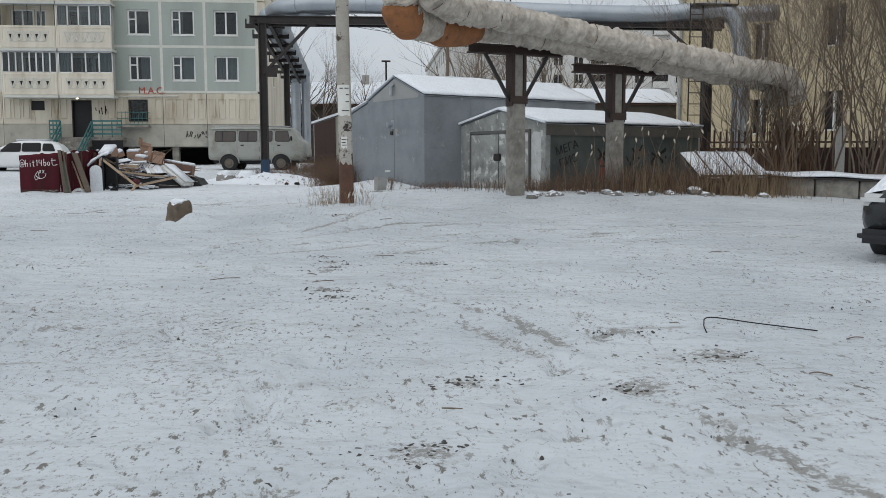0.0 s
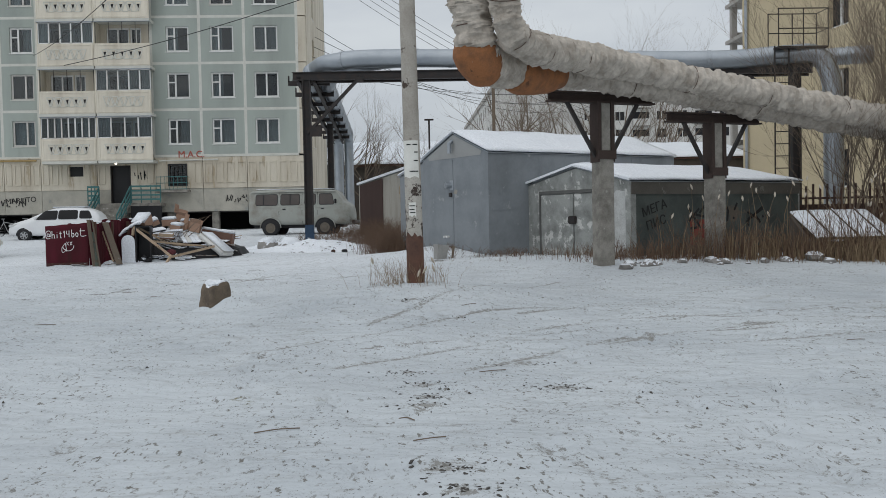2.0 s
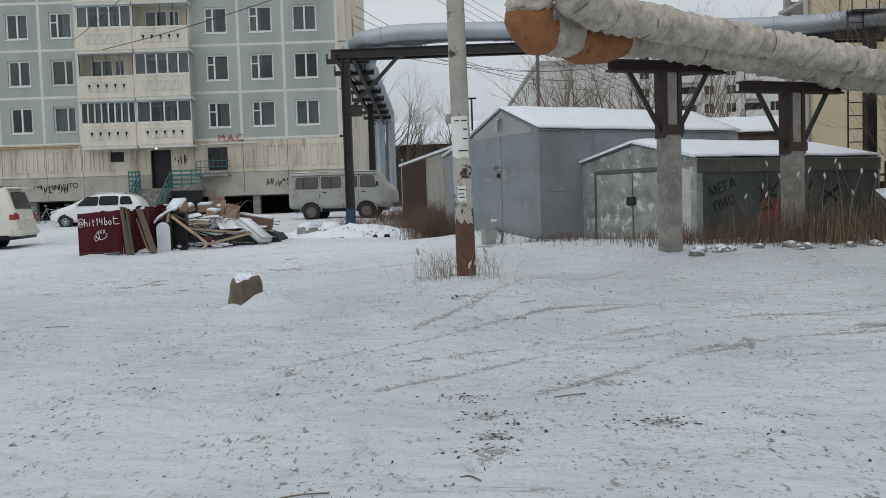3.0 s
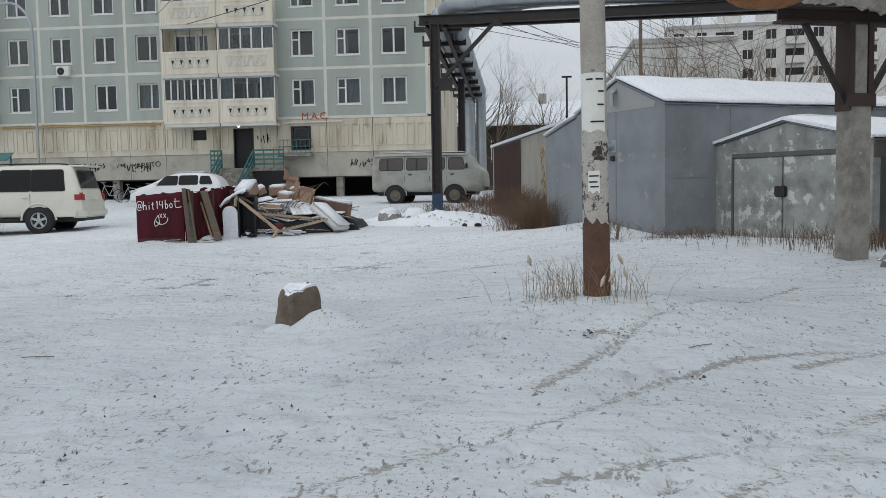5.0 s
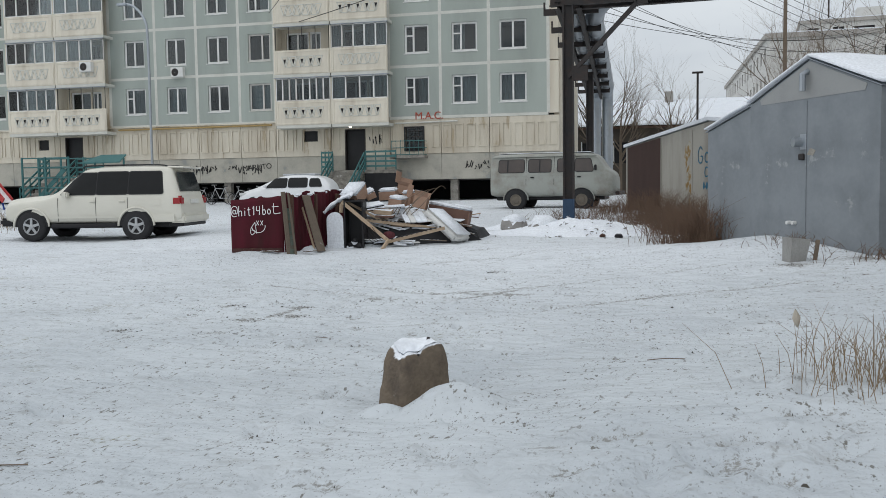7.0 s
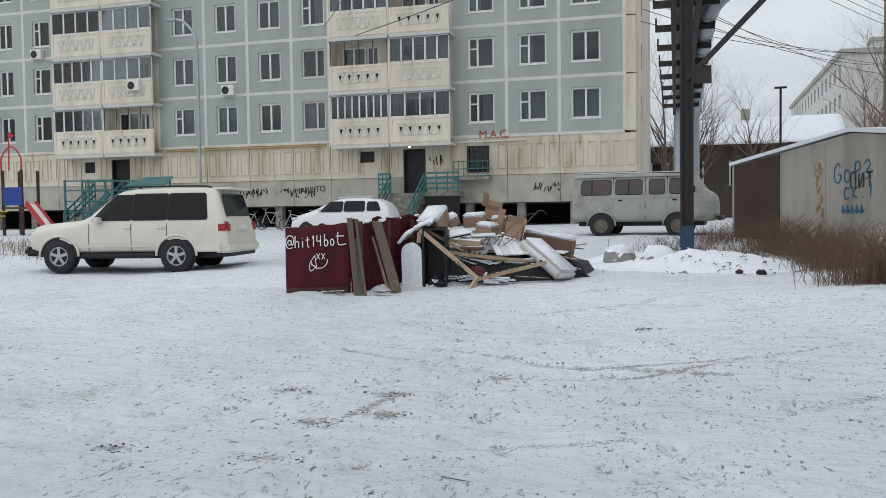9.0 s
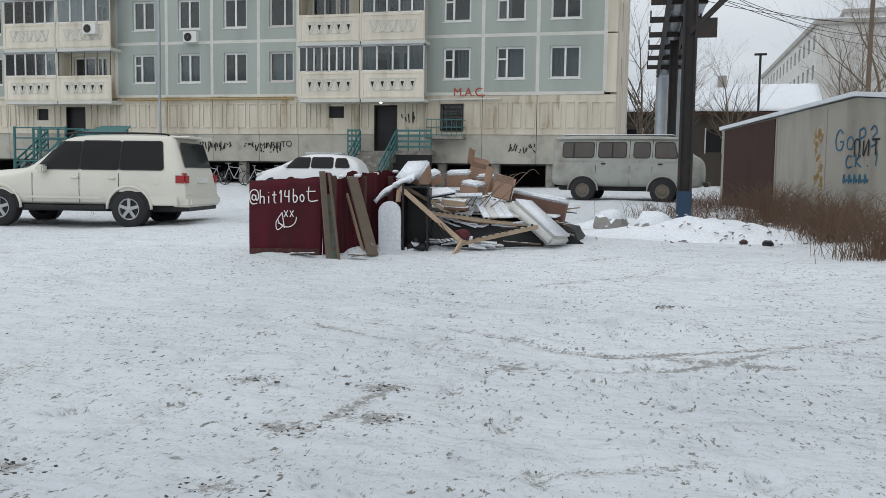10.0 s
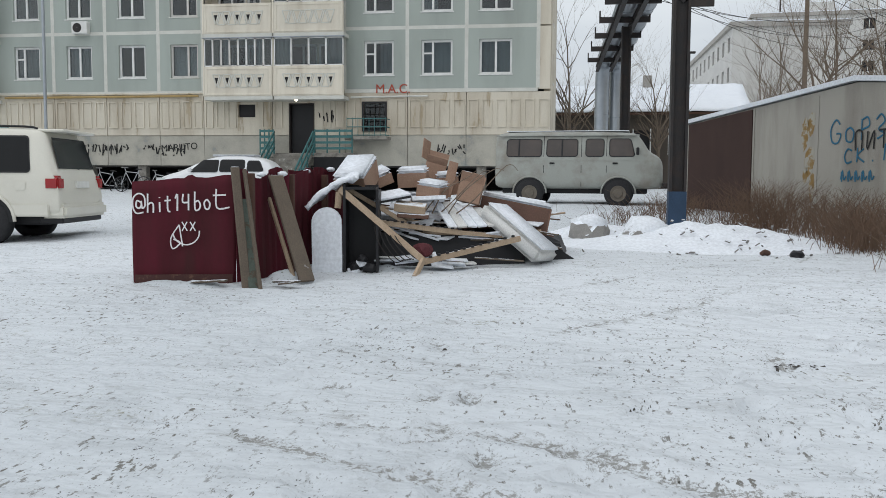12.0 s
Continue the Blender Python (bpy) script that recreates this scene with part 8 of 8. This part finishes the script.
SH = "tall leafless willow shrub with many thin stems"
for i, (x, y, hh, st) in enumerate([(9.9, 20.4, 4.2, 7), (10.9, 21.2, 6.0, 8), (12.0, 20.3, 6.6, 8), (12.9, 22.0, 7.2, 8), (13.6, 20.6, 6.8, 8), (11.4, 19.6, 4.6, 7), (9.0, 21.2, 3.6, 6), (14.5, 22.0, 7.6, 7), (12.4, 18.6, 5.0, 6), (15.5, 21.0, 7.4, 7)]):
    bare_tree(x, y, ground(x, y), hh, 0.032, 40 + i, SH, 3, st + 1, 0.42, "shrub", "shrubs by the yard edge")
for i, (x, y, hh) in enumerate([(-5.2, 70, 9.5), (-3.4, 72, 8.0), (0.2, 72.5, 7.0), (6.5, 62, 9.0), (8.5, 66, 10.5), (10.5, 64, 9.5), (13.5, 66, 10), (16, 68, 11), (19, 70, 10), (9.2, 88, 11), (11.5, 92, 12), (21, 72, 11)]):
    bare_tree(x, y, 0.9, hh, 0.14, 80 + i, "leafless pale birch tree standing among the distant houses", 3, 1, 0.55, "bare_tree", "bare trees in the distance")


def tuft(name, label, cat, cx, cy, n, rx, ry, h0, h1, material, seed, r=0.004, lean=0.25, plume=0.0, group="", seedhead=None):
    """A stand of thin stalks; those too many to count are one thing."""
    R = random.Random(seed)
    bm, pb = B(), B()
    for i in range(n):
        x, y = cx + R.gauss(0, rx), cy + R.gauss(0, ry)
        z = ground(x, y) - 0.03
        hh = R.uniform(h0, h1)
        lx, ly = R.gauss(0, lean) * hh, R.gauss(0, lean) * hh
        top = Vector((x + lx, y + ly, z + hh))
        tube(bm, [(x, y, z), (x + lx * 0.35, y + ly * 0.35, z + hh * 0.6), top], [r, r * 0.8, r * 0.35], 3, cap=False)
        if R.random() < 0.5:
            tube(bm, [(x + lx * 0.3, y + ly * 0.3, z + hh * 0.5), (x + lx * 0.5 + R.gauss(0, 0.1) * hh, y + ly * 0.5 + R.gauss(0, 0.1) * hh, z + hh * R.uniform(0.55, 0.9))], r * 0.6, 3, cap=False)
        if R.random() < plume:
            lathe(pb, [(0.003, -0.06), (0.013, -0.035), (0.021, 0.0), (0.013, 0.03), (0.003, 0.055)], 6, Matrix.Translation(top) @ pose(0, 0, 0, 70, R.uniform(-30, 30), R.uniform(0, 360)))
    t = thing(name, label, cat, None, group)
    tagged(part("stalk", bm, material, t), kind="stuff")
    if plume:
        tagged(part("plume", pb, REED, t, "pale fluffy plume", smooth=True), kind="stuff")
    else:
        pb.free()
    return t


tuft("dry_grass", "tuft of straw-coloured dry grass round the pole foot", "grass", -0.38, 14.85, 190, 0.26, 0.22, 0.06, 0.40, STRAW, 1, 0.0024, 0.3, 0.03)
for i, (x, y, n, rx, ry, h0, h1) in enumerate([(4.0, 19.6, 420, 0.6, 0.3, 0.1, 0.42), (5.5, 19.3, 620, 0.8, 0.35, 0.1, 0.6), (6.9, 18.95, 480, 0.8, 0.3, 0.1, 0.6), (8.2, 18.7, 240, 0.6, 0.3, 0.2, 0.65), (3.2, 21.0, 140, 0.7, 0.5, 0.1, 0.35)]):
    tuft("dry_grass", "rust-coloured dry grass along the low garage wall", "grass", x, y, n, rx, ry, h0, h1, BRUSH if i != 3 else STRAW, 10 + i, 0.0045, 0.2, 0.0, "dry grass along the garage")
    tuft("dry_grass", "straw-coloured dry grass along the yard edge", "grass", x + 0.3, y - 0.2, n // 8, rx, ry, h0, h1 * 0.8, STRAW, 110 + i, 0.0045, 0.2, 0.0, "dry grass along the garage")
for i, (x, y, n) in enumerate([(5.0, 19.2, 8), (6.3, 19.0, 12), (8.3, 18.9, 11)]):
    tuft("reeds", "tall dry reeds with pale fluffy plumes by the garage", "reed", x, y, n, 0.6, 0.3, 0.8, 1.6, STRAW, 30 + i, 0.006, 0.12, 0.85, "reeds")
for i, (x, y, n, rx, ry, hh) in enumerate([(-0.72, 27.1, 520, 0.42, 0.4, 0.7), (-0.6, 27.0, 260, 0.3, 0.3, 0.95), (-1.5, 34.5, 560, 0.35, 0.9, 0.95), (-0.7, 32.3, 560, 0.4, 0.9, 0.85), (-2.6, 37.8, 300, 0.4, 0.9, 0.55), (-1.1, 30.2, 420, 0.3, 0.4, 0.7), (-2.6, 33.0, 320, 0.8, 0.5, 0.35), (-3.6, 35.0, 200, 0.7, 0.5, 0.5), (2.0, 22.9, 160, 0.6, 0.25, 0.25), (0.9, 24.4, 120, 0.4, 0.3, 0.2)]):
    tuft("dry_weeds", "tangled russet dry weeds against the garage wall", "weeds", x, y, int(n * 1.25), rx, ry, 0.08, hh, BRUSH, 60 + i, 0.0048, 0.55, 0.0, "dry weeds along the garages")
for i, (x, y, n, rx, ry, h0, h1) in enumerate([(7.6, 18.7, 150, 0.5, 0.2, 0.4, 1.35), (8.7, 18.6, 60, 0.25, 0.2, 0.4, 1.2), (5.6, 19.1, 200, 0.8, 0.2, 0.3, 0.95)]):
    tuft("dry_weeds", "tall brown dead weeds by the low garage and hatch", "weeds", x, y, n, rx, ry, h0, h1, BRUSH, 140 + i, 0.0045, 0.25, 0.0, "dead weeds by the hatch")
for i, (x, y, n, rx, h1) in enumerate([(7.7, 18.55, 300, 0.5, 0.55), (6.0, 18.9, 120, 0.35, 0.7)]):
    tuft("dry_grass", "dense orange-brown dry grass before the cellar hatch", "grass", x, y, n, rx, 0.18, 0.15, h1, STRAW, 170 + i, 0.0055, 0.16, 0.0, "dry grass along the garage")
for i, (x, y, n, rx, ry) in enumerate([(-21.6, 34.0, 260, 1.2, 0.8), (-24.5, 36.5, 260, 1.6, 0.9)]):
    tuft("dry_grass", "sparse brown dry grass beside the parked four-wheel-drive", "grass", x, y, n, rx, ry, 0.1, 0.5, STRAW, 190 + i, 0.006, 0.3, 0.0, "dry grass by the playground")
# tangle of rags and stems where the pipes end
tuft("dry_weeds", "dark tangle of dead climbers hanging at the pipe end", "weeds", 10.0, 20.9, 260, 0.28, 0.25, 1.2, 3.0, BRUSH, 99, 0.008, 0.12)

# ---- litter on the snow ----
def litter():
    R = random.Random(17)
    bm = B()
    count = 0
    while count < 3800:
        d = 16 * R.random() ** 0.75
        x, y = R.uniform(-0.62, 0.5) * (d + 2) - 0.14 * d, R.uniform(0.8, 25)
        x = R.uniform(-9.5, 6.5) if y > 9 else R.uniform(-4.5, 5.0)
        den = noise.noise((x * 0.5, y * 0.5, 3)) + 0.6 * noise.noise((x * 1.6, y * 1.6, 6))
        if den < R.uniform(-0.05, 0.85):
            continue
        count += 1
        s = 0.0025 + 0.006 * R.random() ** 3
        a = R.uniform(0, 180)
        l = s * R.uniform(1.0, 3.2)
        z = ground(x, y)
        c, sn = math.cos(radians(a)), math.sin(radians(a))
        v = [bm.verts.new((x + dx * c - dy * sn, y + dx * sn + dy * c, z + dz)) for dx, dy, dz in ((-l, -s * 0.4, -0.01), (l, -s * 0.5, -0.01), (l * 0.8, s * 0.6, -0.01), (-l * 0.9, s * 0.5, -0.01), (-l * 0.4, 0, s * 0.55), (l * 0.4, 0.0, s * 0.5))]
        for f in ((0, 1, 5, 4), (1, 2, 5), (2, 3, 4, 5), (3, 0, 4)):
            bm.faces.new([v[k] for k in f])
    tagged(part("ground_litter", bm, mat("frozen_dirt", (0.07, 0.068, 0.062), 0.9, dark=(0.14, 0.12, 0.095), scale=0.7, bump=0)), "dark specks of frozen dirt and twigs on the snow", "litter", kind="stuff")
    for i in range(18):
        x, y = R.uniform(-5, 5), 3 + 20 * R.random()
        a, l = R.uniform(-0.6, 0.6), R.uniform(0.08, 0.3)
        z0, z1 = ground(x, y), ground(x + l * math.cos(a), y + l * math.sin(a))
        pts = smooth_path([(x, y, z0 + 0.006), (x + 0.5 * l * math.cos(a), y + 0.5 * l * math.sin(a) + R.uniform(-0.03, 0.03), (z0 + z1) / 2 + 0.012), (x + l * math.cos(a), y + l * math.sin(a), z1 + 0.006)], 3)
        tagged(part("twig", tube(B(), pts, 0.0035, 5), BARK), "dark twig lying on the snow", "twig", "twigs on the snow")
    clods = [(x, y, 0.13) for x, y, r in MUD_SPOTS]
    for k, (x, y, r) in enumerate(clods):
        bm = B()
        for i in range(34):
            px, py = x + R.gauss(0, r), y + R.gauss(0, r * 0.5)
            s = R.uniform(0.003, 0.008)
            box(bm, -s * 1.8, s * 1.8, -s, s, -s * 0.5, s * 0.25, pose(px, py, ground(px, py), R.uniform(-25, 25), R.uniform(-25, 25), R.uniform(0, 180)))
        tagged(part("mud_clods", bm, MUD), "scatter of frozen dark mud clods on the snow", "mud", "mud clods", kind="stuff")
    tagged(part("wire", tube(B(), smooth_path([(1.98, 5.5, ground(1.98, 5.5)), (2.0, 5.6, ground(2, 5.6) + 0.03), (2.1, 5.75, ground(2.1, 5.7) + 0.03), (2.35, 5.65, ground(2.35, 5.65) + 0.015), (2.66, 5.53, ground(2.66, 5.53) + 0.01)], 6), 0.0038, 6), CABLE), "stiff black wire lying on the snow", "wire")
    for i in range(30):
        x = R.choice((3.4, 3.9, 5.2, 6.3, 7.0, 8.3)) + R.gauss(0, 0.28)
        y = 18.35 + R.gauss(0, 0.2)
        r = 0.03 + 0.09 * R.random() ** 2
        st = thing("rubble_stone", "lump of rubble half covered with snow along the weeds", "stone", pose(x, y, ground(x, y) + r * 0.12), "rubble along the weeds")
        part("rock", _blob(R, r), STONE, st)
    for x, y, r in ((3.3, 17.9, 0.12), (3.7, 18.1, 0.09), (5.0, 18.6, 0.11), (5.9, 18.4, 0.09), (6.9, 18.6, 0.18), (4.4, 18.3, 0.08)):
        st = thing("rubble_stone", "lump of rubble half covered with snow by the support", "stone", pose(x, y, ground(x, y) + r * 0.25), "rubble by the supports")
        part("rock", _blob(R, r), STONE, st)


litter()
